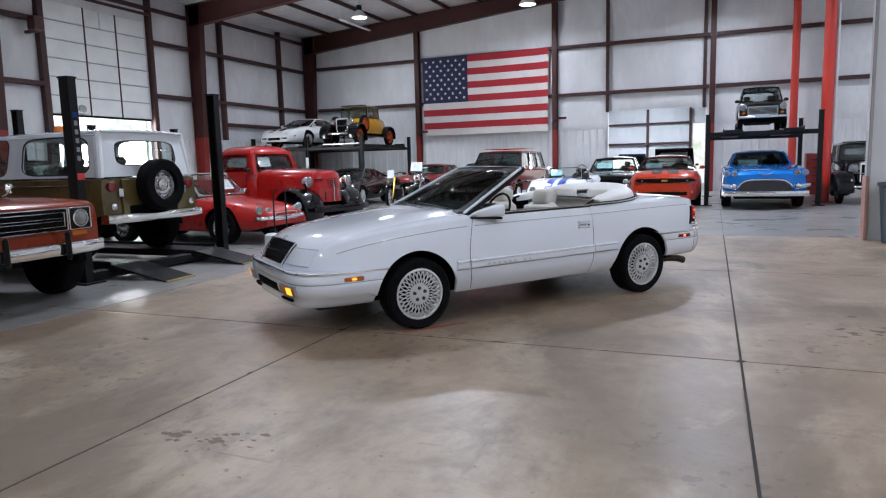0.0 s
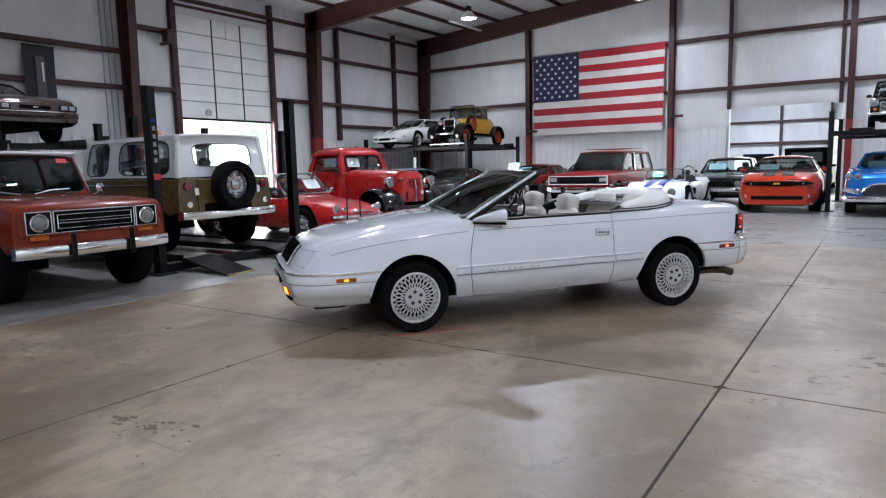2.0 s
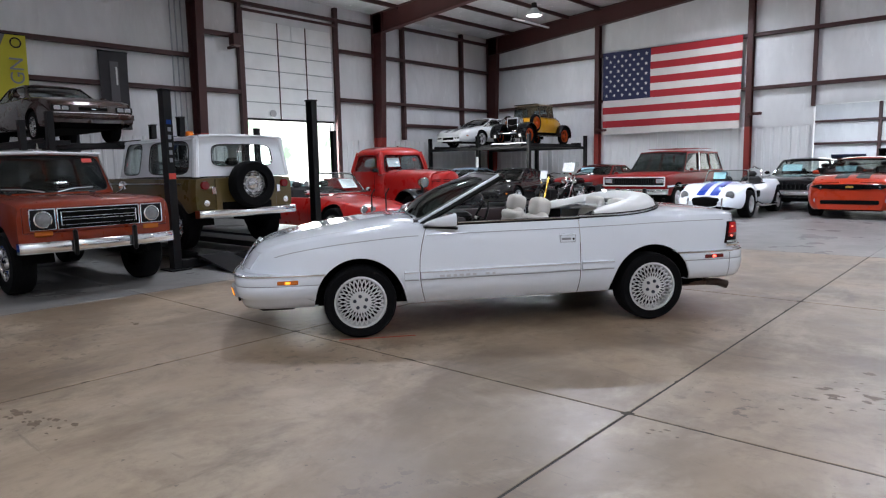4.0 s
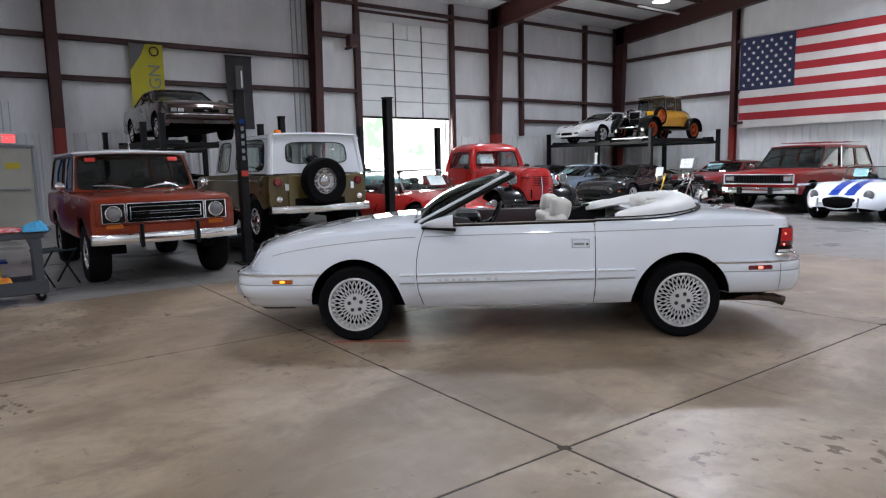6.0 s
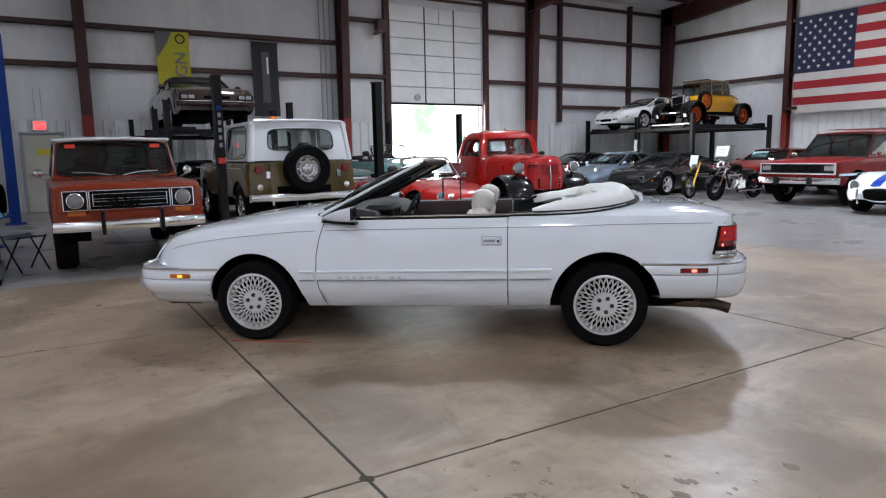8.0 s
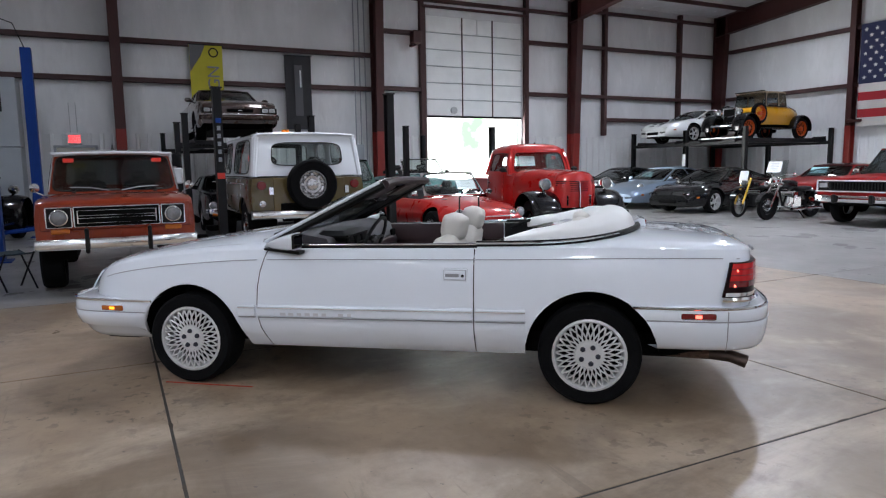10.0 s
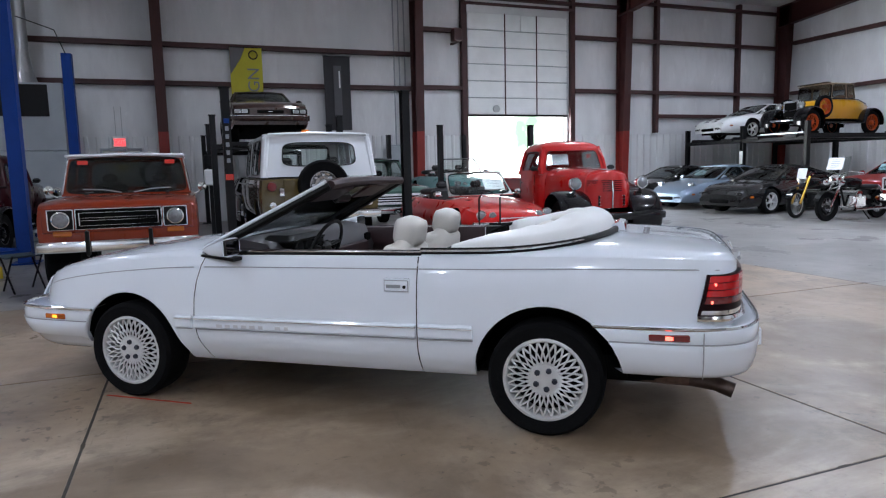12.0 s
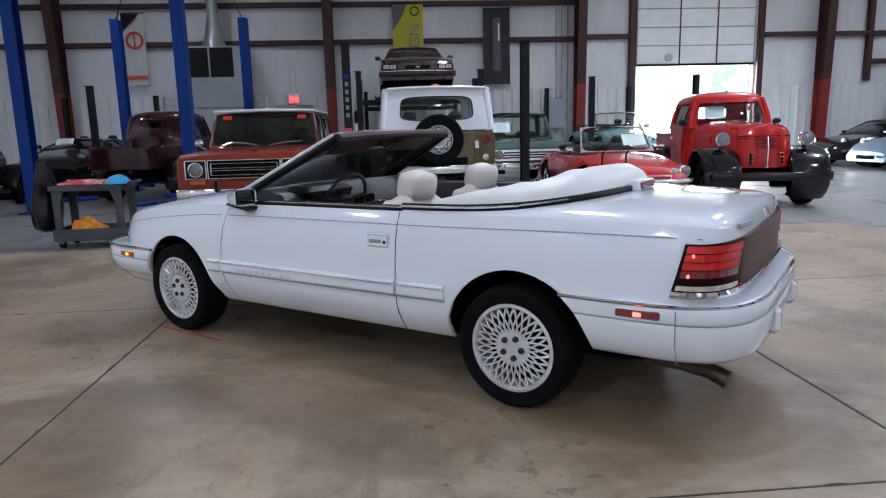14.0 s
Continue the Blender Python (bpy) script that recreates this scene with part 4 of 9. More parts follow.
def shell_parts(parent, sh, mat, cut, doors=(), name="body"):
    """The painted body with an opening for the cabin from cut[1] back to cut[0], and separate doors."""
    g = Geo()
    spans = [sh.x0]
    for d in doors:
        spans += [d[0], d[1]]
    spans.append(sh.x1)
    for k in range(0, len(spans), 2):
        for s in (1, -1):
            sh.sides(g, spans[k], spans[k + 1], s)
    if cut:
        sh.tops(g, sh.x0, cut[0])
        sh.tops(g, cut[0], cut[1], 0.09)
        sh.tops(g, cut[1], sh.x1)
    else:
        sh.tops(g, sh.x0, sh.x1)
    sh.cap(g, sh.x0)
    sh.cap(g, sh.x1)
    body = part(name, g, mat, parent, angle=50)
    for d in doors:
        for s in (1, -1):
            g = Geo()
            sh.sides(g, d[0] + 0.006, d[1] - 0.006, s)
            part("door", g, mat, parent, angle=50)
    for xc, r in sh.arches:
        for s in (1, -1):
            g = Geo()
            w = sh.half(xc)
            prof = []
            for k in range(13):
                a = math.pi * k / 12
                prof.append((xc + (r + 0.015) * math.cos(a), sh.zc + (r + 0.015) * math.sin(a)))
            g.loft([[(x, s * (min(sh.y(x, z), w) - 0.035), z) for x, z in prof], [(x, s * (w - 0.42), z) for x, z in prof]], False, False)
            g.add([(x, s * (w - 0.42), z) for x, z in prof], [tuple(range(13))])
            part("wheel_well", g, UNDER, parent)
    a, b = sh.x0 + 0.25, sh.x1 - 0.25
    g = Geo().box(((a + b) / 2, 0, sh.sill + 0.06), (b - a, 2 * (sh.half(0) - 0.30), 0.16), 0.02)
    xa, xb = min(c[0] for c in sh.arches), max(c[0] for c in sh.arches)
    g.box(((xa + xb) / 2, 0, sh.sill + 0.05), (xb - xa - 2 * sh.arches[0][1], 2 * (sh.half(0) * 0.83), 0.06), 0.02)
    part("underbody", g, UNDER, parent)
    return body


def tub(parent, x0, x1, w, z0, z1, mat):
    g = Geo().box(((x0 + x1) / 2, 0, z0), (x1 - x0, 2 * w, 0.04))
    for s in (1, -1):
        g.box(((x0 + x1) / 2, s * w, (z0 + z1) / 2), (x1 - x0, 0.03, z1 - z0), 0.005)
    g.box((x0, 0, (z0 + z1) / 2), (0.03, 2 * w, z1 - z0), 0.005).box((x1, 0, (z0 + z1) / 2), (0.03, 2 * w, z1 - z0), 0.005)
    return part("cabin_tub", g, mat, parent)


def seat(parent, x, y, z, mat, w=0.5, rest=True, back=0.5):
    s = part("seat", Geo().box((x, y, z + 0.1), (0.5, w, 0.2), 0.05), mat, parent)
    g = Geo().box((x - 0.26, y, z + 0.15 + back / 2), (0.16, w, back), 0.06, pose(0, 0, 0, 0, -10, 0))
    part("seat_back", g, mat, s)
    if rest:
        part("headrest", Geo().box((x - 0.33, y, z + 0.21 + back), (0.10, 0.22, 0.14), 0.045, pose(0, 0, 0, 0, -8, 0)), mat, s)
    return s


def holed(parent, fn, hole, mat, glass_mat, name="window_frame", thick=0.03, nu=6, nv=4, drop=0.008, n=7):
    """A panel over the unit square with a glazed opening (u0, u1, v0, v1) that has rounded corners."""
    u0, u1, v0, v1 = hole
    cu, cv, hu, hv = (u0 + u1) / 2, (v0 + v1) / 2, (u1 - u0) / 2, (v1 - v0) / 2
    out = (Vector(fn(1, 0.5)) - Vector(fn(0, 0.5))).cross(Vector(fn(0.5, 1)) - Vector(fn(0.5, 0))).normalized()
    spots = []
    for k in range(56):
        a = 2 * math.pi * k / 56
        dx, dy = (math.copysign(abs(q) ** (2 / n), q) for q in (math.cos(a), math.sin(a)))
        m = max(abs(dx), abs(dy))
        ex, ey = dx / m, dy / m
        spots.append(((cu + hu * dx, cv + hv * dy), (cu + ex * (1 - cu if ex > 0 else cu), cv + ey * (1 - cv if ey > 0 else cv))))

    def ring(f, back):
        return [Vector(fn(o[0] + (i[0] - o[0]) * f, o[1] + (i[1] - o[1]) * f)) - out * back for i, o in spots]

    rings = [ring(f, 0) for f in (0, 0.5, 1)] + [ring(f, thick) for f in (1, 0.5, 0)] + [ring(0, 0)]
    frame_ob = part(name, Geo().loft(rings, True, False), mat, parent)
    if glass_mat:
        def disc(f, back):
            return [Vector(fn(cu + (i[0] - cu) * f, cv + (i[1] - cv) * f)) - out * back for i, o in spots]

        g = Geo().loft([disc(f, 0.008) for f in (0.1, 0.4, 0.7, 0.9, 1.0)] + [disc(f, 0.013) for f in (1.0, 0.9, 0.7, 0.4, 0.1)])
        pane = part("pane", g, glass_mat, frame_ob)
        pane.visible_shadow = False
        part("window_seal", Geo().tube([p + out * 0.002 for p in ring(1, 0)] + [ring(1, 0)[0] + out * 0.002], 0.008, 5, False), PLASTIC, frame_ob)
    return frame_ob


def quad(p00, p10, p11, p01, bulge=(0, 0, 0)):
    p = [Vector(q) for q in (p00, p10, p11, p01)]
    b = Vector(bulge)
    return lambda u, v: (p[0] * (1 - u) * (1 - v) + p[1] * u * (1 - v) + p[2] * u * v + p[3] * (1 - u) * v) + b * (4 * u * (1 - u)) * (0.35 + 0.65 * 4 * v * (1 - v))


def cabin(parent, mat, roof_mat, xa, xb, xc, xd, wb, wr, zb, zr, zd=None, cuts=(0, 0.5, 1), gl=None, margin=0.05, crown=0.05, bow=0.08, rear_hole=None, trim=None, rn=7):
    """A closed greenhouse: windscreen base xa and top xb, roof back to xc, tail base xd."""
    zd, gl = zd or zb, gl or GLASS
    A, B, C, D = (xa, wb, zb), (xb, wr, zr), (xc, wr, zr), (xd, wb, zd)
    L = lambda p, s: (p[0], s * p[1], p[2])
    m = margin
    holed(parent, quad(L(A, -1), L(A, 1), L(B, 1), L(B, -1), (bow, 0, 0.01)), (m / wb / 2, 1 - m / wb / 2, 0.04, 0.93), trim or mat, gl, "windscreen_frame", 0.025, n=rn + 2)
    holed(parent, quad(L(D, 1), L(D, -1), L(C, -1), L(C, 1), (-bow * 0.7, 0, 0.01)), rear_hole or (m * 1.3 / wb / 2, 1 - m * 1.3 / wb / 2, 0.12, 0.9), mat, gl, "rear_window_frame", 0.025, n=rn)
    for s in (1, -1):
        bot = lambda f: Vector(L(A, s)).lerp(Vector(L(D, s)), f)
        top = lambda f: Vector(L(B, s)).lerp(Vector(L(C, s)), f)
        for f0, f1 in zip(cuts, cuts[1:]):
            wide = (bot(f1) - bot(f0)).length
            iu = min(m / wide, 0.3)
            ends = (iu, 1 - iu)
            fn = quad(bot(f0), bot(f1), top(f1), top(f0), (0, s * 0.02, 0))
            if s < 0:
                fn = quad(bot(f1), bot(f0), top(f0), top(f1), (0, s * 0.02, 0))
            holed(parent, fn, (*ends, 0.06, 0.9), mat, gl, "side_window_frame", 0.025, n=rn)
    if not roof_mat:
        return
    g = Geo()
    n = 8
    rows = []
    for i in range(n + 1):
        u = i / n
        x = xb + 0.03 + (xc - xb - 0.06) * u
        dz = crown * (1 - (2 * u - 1) ** 4)
        rows.append([(x, wr * (2 * k / 10 - 1) * 1.01, zr - 0.012 + (dz + 0.03) * (1 - abs(2 * k / 10 - 1) ** 3)) for k in range(11)])
    g.grid(lambda u, v: rows[round(u * n)][round(v * 10)], n, 10, -0.035)
    part("roof", g, roof_mat, parent, angle=60)


def tyre_mesh(R, w, r):
    prof = [(r, -w * 0.42), (r + 0.012, -w * 0.5), (R * 0.92, -w * 0.52), (R * 0.985, -w * 0.42), (R, -w * 0.25), (R, w * 0.25), (R * 0.985, w * 0.42), (R * 0.92, w * 0.52), (r + 0.012, w * 0.5), (r, w * 0.42)]
    return mesh_of("tyre", Geo().lathe(prof, 32, "y", full=False), RUBBER)


def rim_mesh(style, r, w, mat):
    g = Geo()
    f = w * 0.42
    g.lathe([(r + 0.004, f), (r + 0.008, f + 0.012), (r - 0.012, f + 0.012), (r - 0.02, f - 0.02), (r - 0.03, -f)], 32, "y", full=False)
    if style == "spoke":
        for k in range(5):
            a = 2 * math.pi * k / 5
            for d in (-0.13, 0.13):
                g.tube([(0.05 * math.cos(a), f - 0.01, 0.05 * math.sin(a)), ((r - 0.01) * math.cos(a + d), f - 0.02, (r - 0.01) * math.sin(a + d))], 0.016, 5)
        g.lathe([(0.0, f + 0.004), (0.05, f + 0.004), (0.065, f - 0.01), (0.06, f - 0.05)], 16, "y")
    elif style == "wire":
        for k in range(24):
            a, b = 2 * math.pi * k / 24, 2 * math.pi * (k + 0.9 * (-1) ** k) / 24
            g.tube([(0.06 * math.cos(a), f, 0.06 * math.sin(a)), (r * math.cos(b), 0, r * math.sin(b))], 0.007, 4)
        g.lathe([(0.0, f + 0.03), (0.05, f + 0.03), (0.075, f), (0.075, -0.02)], 16, "y")
    else:
        g.lathe([(r - 0.02, f - 0.05), (r * 0.75, f - 0.06), (r * 0.62, f - 0.015), (r * 0.45, f - 0.02), (r * 0.40, f + 0.01), (r * 0.25, f + 0.025), (0.0, f + 0.03)], 28, "y", full=False)
        if style == "slot":
            for k in range(8):
                a = 2 * math.pi * k / 8
                g.box((r * 0.72 * math.cos(a), f - 0.03, r * 0.72 * math.sin(a)), (0.05, 0.02, 0.05), 0.01)
    return mesh_of("rim", g, mat)


# Near-black disc set inside each rim to paint the shade behind its spokes.
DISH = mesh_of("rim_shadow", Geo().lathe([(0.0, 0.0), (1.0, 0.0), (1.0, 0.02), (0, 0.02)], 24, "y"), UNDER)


def wheels(parent, wb, track, R, w, r, style="slot", mat=None, rims=None, front=0.0):
    tyre, rim = tyre_mesh(R, w, r), rims or rim_mesh(style, r, w, mat or ALLOY)
    made = []
    for x in (wb / 2, -wb / 2):
        for s in (1, -1):
            t = new("wheel", tyre)
            t.parent, t.matrix_basis = parent, pose(x, s * track / 2, R, 0, 0, 0 if s > 0 else 180) @ pose(0, 0, 0, 0, random.uniform(0, 70), 0)
            o = new("rim", rim)
            o.parent = t
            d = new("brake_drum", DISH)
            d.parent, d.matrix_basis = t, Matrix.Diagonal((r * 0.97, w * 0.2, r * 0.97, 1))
            made.append(t)
    return made


SEALED_BEAM = material("fluted sealed-beam glass", (0.27, 0.28, 0.29), 0.16, metal=0.35, coat=0.6, grain=0.35, scale=45, stain=0.4, stain_scale=14)
LAMP_SILVER = material("frosted lamp reflector", (0.36, 0.37, 0.38), 0.36, metal=0.4, grain=0.25, scale=60)


def headlight(parent, x, y, z, r=0.085, yaw=0, ring=CHROME, depth=0.05):
    m = pose(x, y, z, 0, 0, yaw)
    g = Geo(m).lathe([(r * 0.9, -depth), (r * 1.15, -depth * 0.3), (r * 1.15, 0.008), (r * 1.0, 0.014), (r * 0.98, 0.0)], 20, "x", full=False)
    h = part("headlight", g, ring, parent)
    part("reflector", Geo(m).lathe([(0.0, -0.022), (r * 0.35, -0.020), (r * 0.7, -0.013), (r * 0.97, -0.002)], 18, "x", full=False), LAMP_SILVER, h)
    g = Geo(m).lathe([(r * 0.96, -0.003), (r * 0.98, 0.0), (r * 0.85, 0.012), (r * 0.45, 0.024), (0.001, 0.028), (0.001, 0.024), (r * 0.43, 0.020), (r * 0.83, 0.008), (r * 0.96, -0.003)], 18, "x", full=False)
    lens = part("lens", g, SEALED_BEAM, h)
    lens.visible_shadow = False
    return h


def bar(parent, name, x, half, z, h, mat, wrap=0.12, depth=0.08, label="", b=0.02):
    """A bumper: a bar across the car, its ends curving back; x < 0 faces the rear."""
    s = 1 if x > 0 else -1
    rings = []
    for k in range(17):
        y = half * (2 * k / 16 - 1)
        e = abs(y / half)
        xx = x - s * wrap * e ** 5 - s * 0.04 * e * e
        rings.append([(xx - s * depth, y, z - h / 2), (xx - s * 0.01, y, z - h / 2 + b * 0.2), (xx, y, z - h / 2 + b), (xx, y, z + h / 2 - b), (xx - s * 0.01, y, z + h / 2 - b * 0.2), (xx - s * depth, y, z + h / 2)])
    return part(name, Geo().loft(rings), mat, parent, label)


def grille(parent, x, half, z0, z1, n, mat=CHROME, back=UNDER, vertical=False, label="", edge=0.02, lean=0.0):
    base = part("grille", Geo().box((x - 0.02, 0, (z0 + z1) / 2), (0.03, 2 * half, z1 - z0), 0.006, pose(0, 0, 0, 0, lean, 0)), back, parent, label)
    hz = (z1 - z0) / 2
    for k in range(n):
        f = (k + 0.5) / n
        g = Geo(pose(x, 0, (z0 + z1) / 2, 0, lean, 0))
        if vertical:
            g.box((0.005, half * (2 * f - 1), 0), (0.02, half / n * 0.6, 2 * hz * 0.94), 0.004)
        else:
            g.box((0.005, 0, hz * (2 * f - 1)), (0.02, 2 * half * 0.97, hz / n * 0.8), 0.004)
        part("grille_bar", g, mat, base)
    g = Geo(pose(x, 0, (z0 + z1) / 2, 0, lean, 0))
    for s in (1, -1):
        g.box((0.008, 0, s * hz), (0.03, 2 * half + edge, edge), 0.005).box((0.008, s * half, 0), (0.03, edge, 2 * hz), 0.005)
    part("surround", g, CHROME if mat is CHROME else mat, base)
    return base


def sign_card(parent, c, w, h, yaw=0, lean=60, mat=PAPER):
    m = Matrix.Translation(c) @ pose(0, 0, 0, 0, 0, yaw) @ pose(0, 0, 0, 0, lean - 90, 0)
    card = part("price_card", Geo(m).box((0, 0, 0), (0.004, w, h)), mat, parent, "paper card behind the windscreen")
    for k in range(5):
        part("print_bar", Geo(m).box((0.004, 0, h * (0.32 - 0.15 * k)), (0.002, w * (0.62 - 0.12 * (k % 2)), h * 0.022)), PRINT, card)


def mirrors(parent, x, y, z, mat, both=True):
    for s in (1, -1) if both else (1,):
        h = part("mirror", Geo().box((x, s * (y + 0.085), z), (0.08, 0.14, 0.095), 0.03), mat, parent)
        part("stalk", Geo().tube([(x, s * y, z - 0.04), (x, s * (y + 0.1), z - 0.02)], 0.012, 6), mat, h)


def steering(parent, x, y, z, r=0.18, lean=60):
    m = pose(x, y, z, 0, lean - 90, 0)
    g = Geo(m)
    n = 20
    g.loft([[Vector((0.012 * math.cos(b), (r + 0.012 * math.sin(b)) * math.cos(a), (r + 0.012 * math.sin(b)) * math.sin(a))) for b in (math.pi * k / 3 for k in range(6))] for a in (2 * math.pi * k / n for k in range(n + 1))], True, False)
    w = part("steering_wheel", g, PLASTIC, parent)
    g = Geo(m).box((0.01, 0, 0), (0.05, 0.12, 0.1), 0.03)
    for a in (0.2, math.pi - 0.2, -math.pi / 2):
        g.tube([(0.01, 0, 0), (0, r * math.cos(a), r * math.sin(a))], 0.012, 5)
    part("hub", g, PLASTIC, w)


def plan(x0, x1, w, tail=0.86, nose=0.8):
    h = w / 2
    return [(x0, h * tail), (x0 + 0.12, h * (tail + 1) / 2 * 1.01), (x0 + 0.5, h * 0.99), (0, h), (x1 - 0.7, h * 0.985), (x1 - 0.25, h * (nose + 1) / 2 * 1.0), (x1, h * nose)]


def vehicle(name, label, category, m, c, **o):
    """A whole vehicle from its main curves. Returns the thing and its shell."""
    t = thing(name, label, category, m, o.get("group", "parked vehicles"))
    x0, x1 = o["top"][0][0], o["top"][-1][0]
    wb, R = o["wb"], o["R"]
    belt = o.get("belt") or [(x, z - o.get("edge", 0.05)) for x, z in o["top"]]
    low = o.get("low") or [(x0, o.get("sill", 0.24) + 0.1), (x0 + 0.3, o.get("sill", 0.24) + 0.04), (-0.5, o.get("sill", 0.24)), (0.5, o.get("sill", 0.24)), (x1 - 0.3, o.get("sill", 0.24) + 0.02), (x1, o.get("sill", 0.24) + 0.08)]
    ar = o.get("arch", R + 0.06)
    sh = Shell(o["top"], belt, o.get("half") or plan(x0, x1, o["w"], o.get("tail", 0.86), o.get("nose", 0.8)), low, [(wb / 2, ar), (-wb / 2, ar)], R + 0.01, o.get("side", SIDE), o.get("crown", 2.2))
    cab = o.get("cab")
    cut = None
    if cab:
        cut = (min(cab["xd"], cab["xc"]) + 0.05, cab["xa"] - 0.03)
    if o.get("cut"):
        cut = o["cut"]
    shell_parts(t, sh, c, cut, o.get("doors", ()))
    if cab:
        cabin(t, cab.pop("mat", c), cab.pop("roof", c), **cab)
    if cut:
        zb = sh.belt((cut[0] + cut[1]) / 2)
        wt = min(sh.y(x, sh.sill + 0.12) for x in (cut[0], 0, cut[1])) - 0.03
        wt = min(wt, min(sh.y(x, sh.belt(x)) for x in (cut[0], 0, cut[1])) - 0.05)
        tub(t, cut[0] - 0.02, cut[1] + 0.06, wt, sh.sill + 0.1, zb - 0.03, o.get("inside", DARK_CLOTH))
        part("dashboard", Geo().box((cut[1] - 0.14, 0, zb - 0.08), (0.4, 2 * wt - 0.02, 0.18), 0.05), o.get("inside", DARK_CLOTH), t)
        for s in (1, -1):
            seat(t, (cut[0] + cut[1]) / 2 + o.get("seat", 0.0), s * 0.36, sh.sill + 0.15, o.get("seats", DARK_CLOTH), 0.48, o.get("rest", True), o.get("back", zb - sh.sill - 0.1))
        steering(t, cut[1] - 0.45, 0.36, zb - 0.0)
    wheels(t, wb, o.get("track", o["w"] - o.get("tw", 0.21) - 0.06), R, o.get("tw", 0.21), o.get("rim", R * 0.62), o.get("style", "slot"), o.get("rim_mat"))
    return t, sh


# ---- the white convertible ----
RIM_WHITE = material("pale silver wheel paint", (0.66, 0.66, 0.655), 0.32, metal=0.35, coat=0.3, grain=0.06, scale=90)


def lace_rim():
    """A machined rim with a woven lattice of thin spokes and five nuts."""
    r, f = 0.206, 0.085
    g = Geo()
    g.lathe([(r + 0.004, f), (r + 0.010, f + 0.010), (r - 0.006, f + 0.014), (r - 0.014, f + 0.004), (r - 0.022, f - 0.03), (r - 0.03, -f)], 48, "y", full=False)
    n = 28
    for k in range(n):
        for d in (1, -1):
            a0 = 2 * math.pi * k / n
            pts = []
            for i in range(8):
                q = i / 7
                rad = 0.068 + (r - 0.013 - 0.068) * q
                a = a0 + d * (2 * math.pi / n) * 1.5 * q ** 0.8
                pts.append((rad * math.cos(a), f - 0.002 + 0.006 * math.sin(q * math.pi), rad * math.sin(a)))
            g.tube(pts, [0.0060, 0.0052, 0.0048, 0.0048, 0.0050, 0.0054, 0.0060, 0.0070], 5)
    g.lathe([(0.0, f + 0.006), (0.03, f + 0.008), (0.074, f + 0.004), (0.086, f - 0.012)], 28, "y", full=False)
    return mesh_of("rim", g, RIM_WHITE)


def puffy(c, s, turn=None, n=3.2):
    """A padded cushion: a rounded box lofted from superellipse sections."""
    g = Geo(Matrix.Translation(c) @ (turn or Matrix()))
    rings = []
    for i in range(9):
        q = -1 + 2 * i / 8
        k = (1 - abs(q) ** 3.5) ** (1 / 3.5) if abs(q) < 1 else 0.35
        k = max(k, 0.35)
        ring = []
        for j in range(20):
            a = 2 * math.pi * j / 20
            ca, sa = math.cos(a), math.sin(a)
            ring.append((s[0] / 2 * k * math.copysign(abs(ca) ** (2 / n), ca), s[1] / 2 * k * math.copysign(abs(sa) ** (2 / n), sa), s[2] / 2 * q))
        rings.append(ring)
    return g.loft(rings)


HEAD = math.degrees(math.atan2(4.902 - 6.90, -2.219 + 0.632))
car = thing("convertible_car", "white two-door convertible with its top folded under a white boot", "convertible car", pose(-1.4255, 5.901, 0, 0, 0, HEAD) @ Matrix.Translation((0, -0.85, 0)))
WB, TR = 2.555, 0.298
LB = Shell(
    top=[(-2.200, 0.83), (-2.192, 0.885), (-2.170, 0.925), (-2.10, 0.947), (-1.98, 0.960), (-1.5, 0.985), (-0.8, 0.97), (0.9, 0.965), (1.3, 0.925), (1.7, 0.865), (1.95, 0.812), (2.06, 0.782), (2.135, 0.742), (2.20, 0.655), (2.255, 0.56)],
    belt=[(-2.200, 0.81), (-2.192, 0.855), (-2.170, 0.888), (-2.10, 0.902), (-1.98, 0.908), (-1.4, 0.915), (-0.6, 0.905), (0.8, 0.885), (1.3, 0.85), (1.7, 0.80), (1.95, 0.745), (2.06, 0.69), (2.135, 0.63), (2.20, 0.575), (2.255, 0.52)],
    half=[(-2.200, 0.50), (-2.183, 0.622), (-2.135, 0.745), (-2.05, 0.81), (-1.88, 0.832), (-1.3, 0.865), (0, 0.87), (1.2, 0.865), (1.6, 0.85), (1.85, 0.818), (1.98, 0.772), (2.06, 0.722), (2.135, 0.655), (2.20, 0.575), (2.255, 0.46)],
    low=[(-2.200, 0.56), (-1.75, 0.38), (-1.62, 0.34), (-1.45, 0.275), (-0.9, 0.268), (0.9, 0.250), (1.4, 0.245), (1.6, 0.30), (1.75, 0.35), (2.255, 0.48)],
    arches=[(WB / 2, 0.365), (-WB / 2 - 0.004, 0.378)], zc=TR,
    side=[(0, 0.880), (0.05, 0.902), (0.13, 0.943), (0.22, 0.982), (0.34, 0.998), (0.45, 1.0), (0.75, 0.985), (0.93, 0.955), (1.0, 0.93)], crown=3.4)
LB.seam, LB.shift = 0.79, lambda z: -0.05 * (max(0.55 - z, 0) / 0.28) ** 2 - 0.075 * (max(z - 0.55, 0) / 0.36) ** 2
shell_parts(car, LB, WHITE_PAINT, (-1.02, 0.70), [(-0.61, 0.79)])
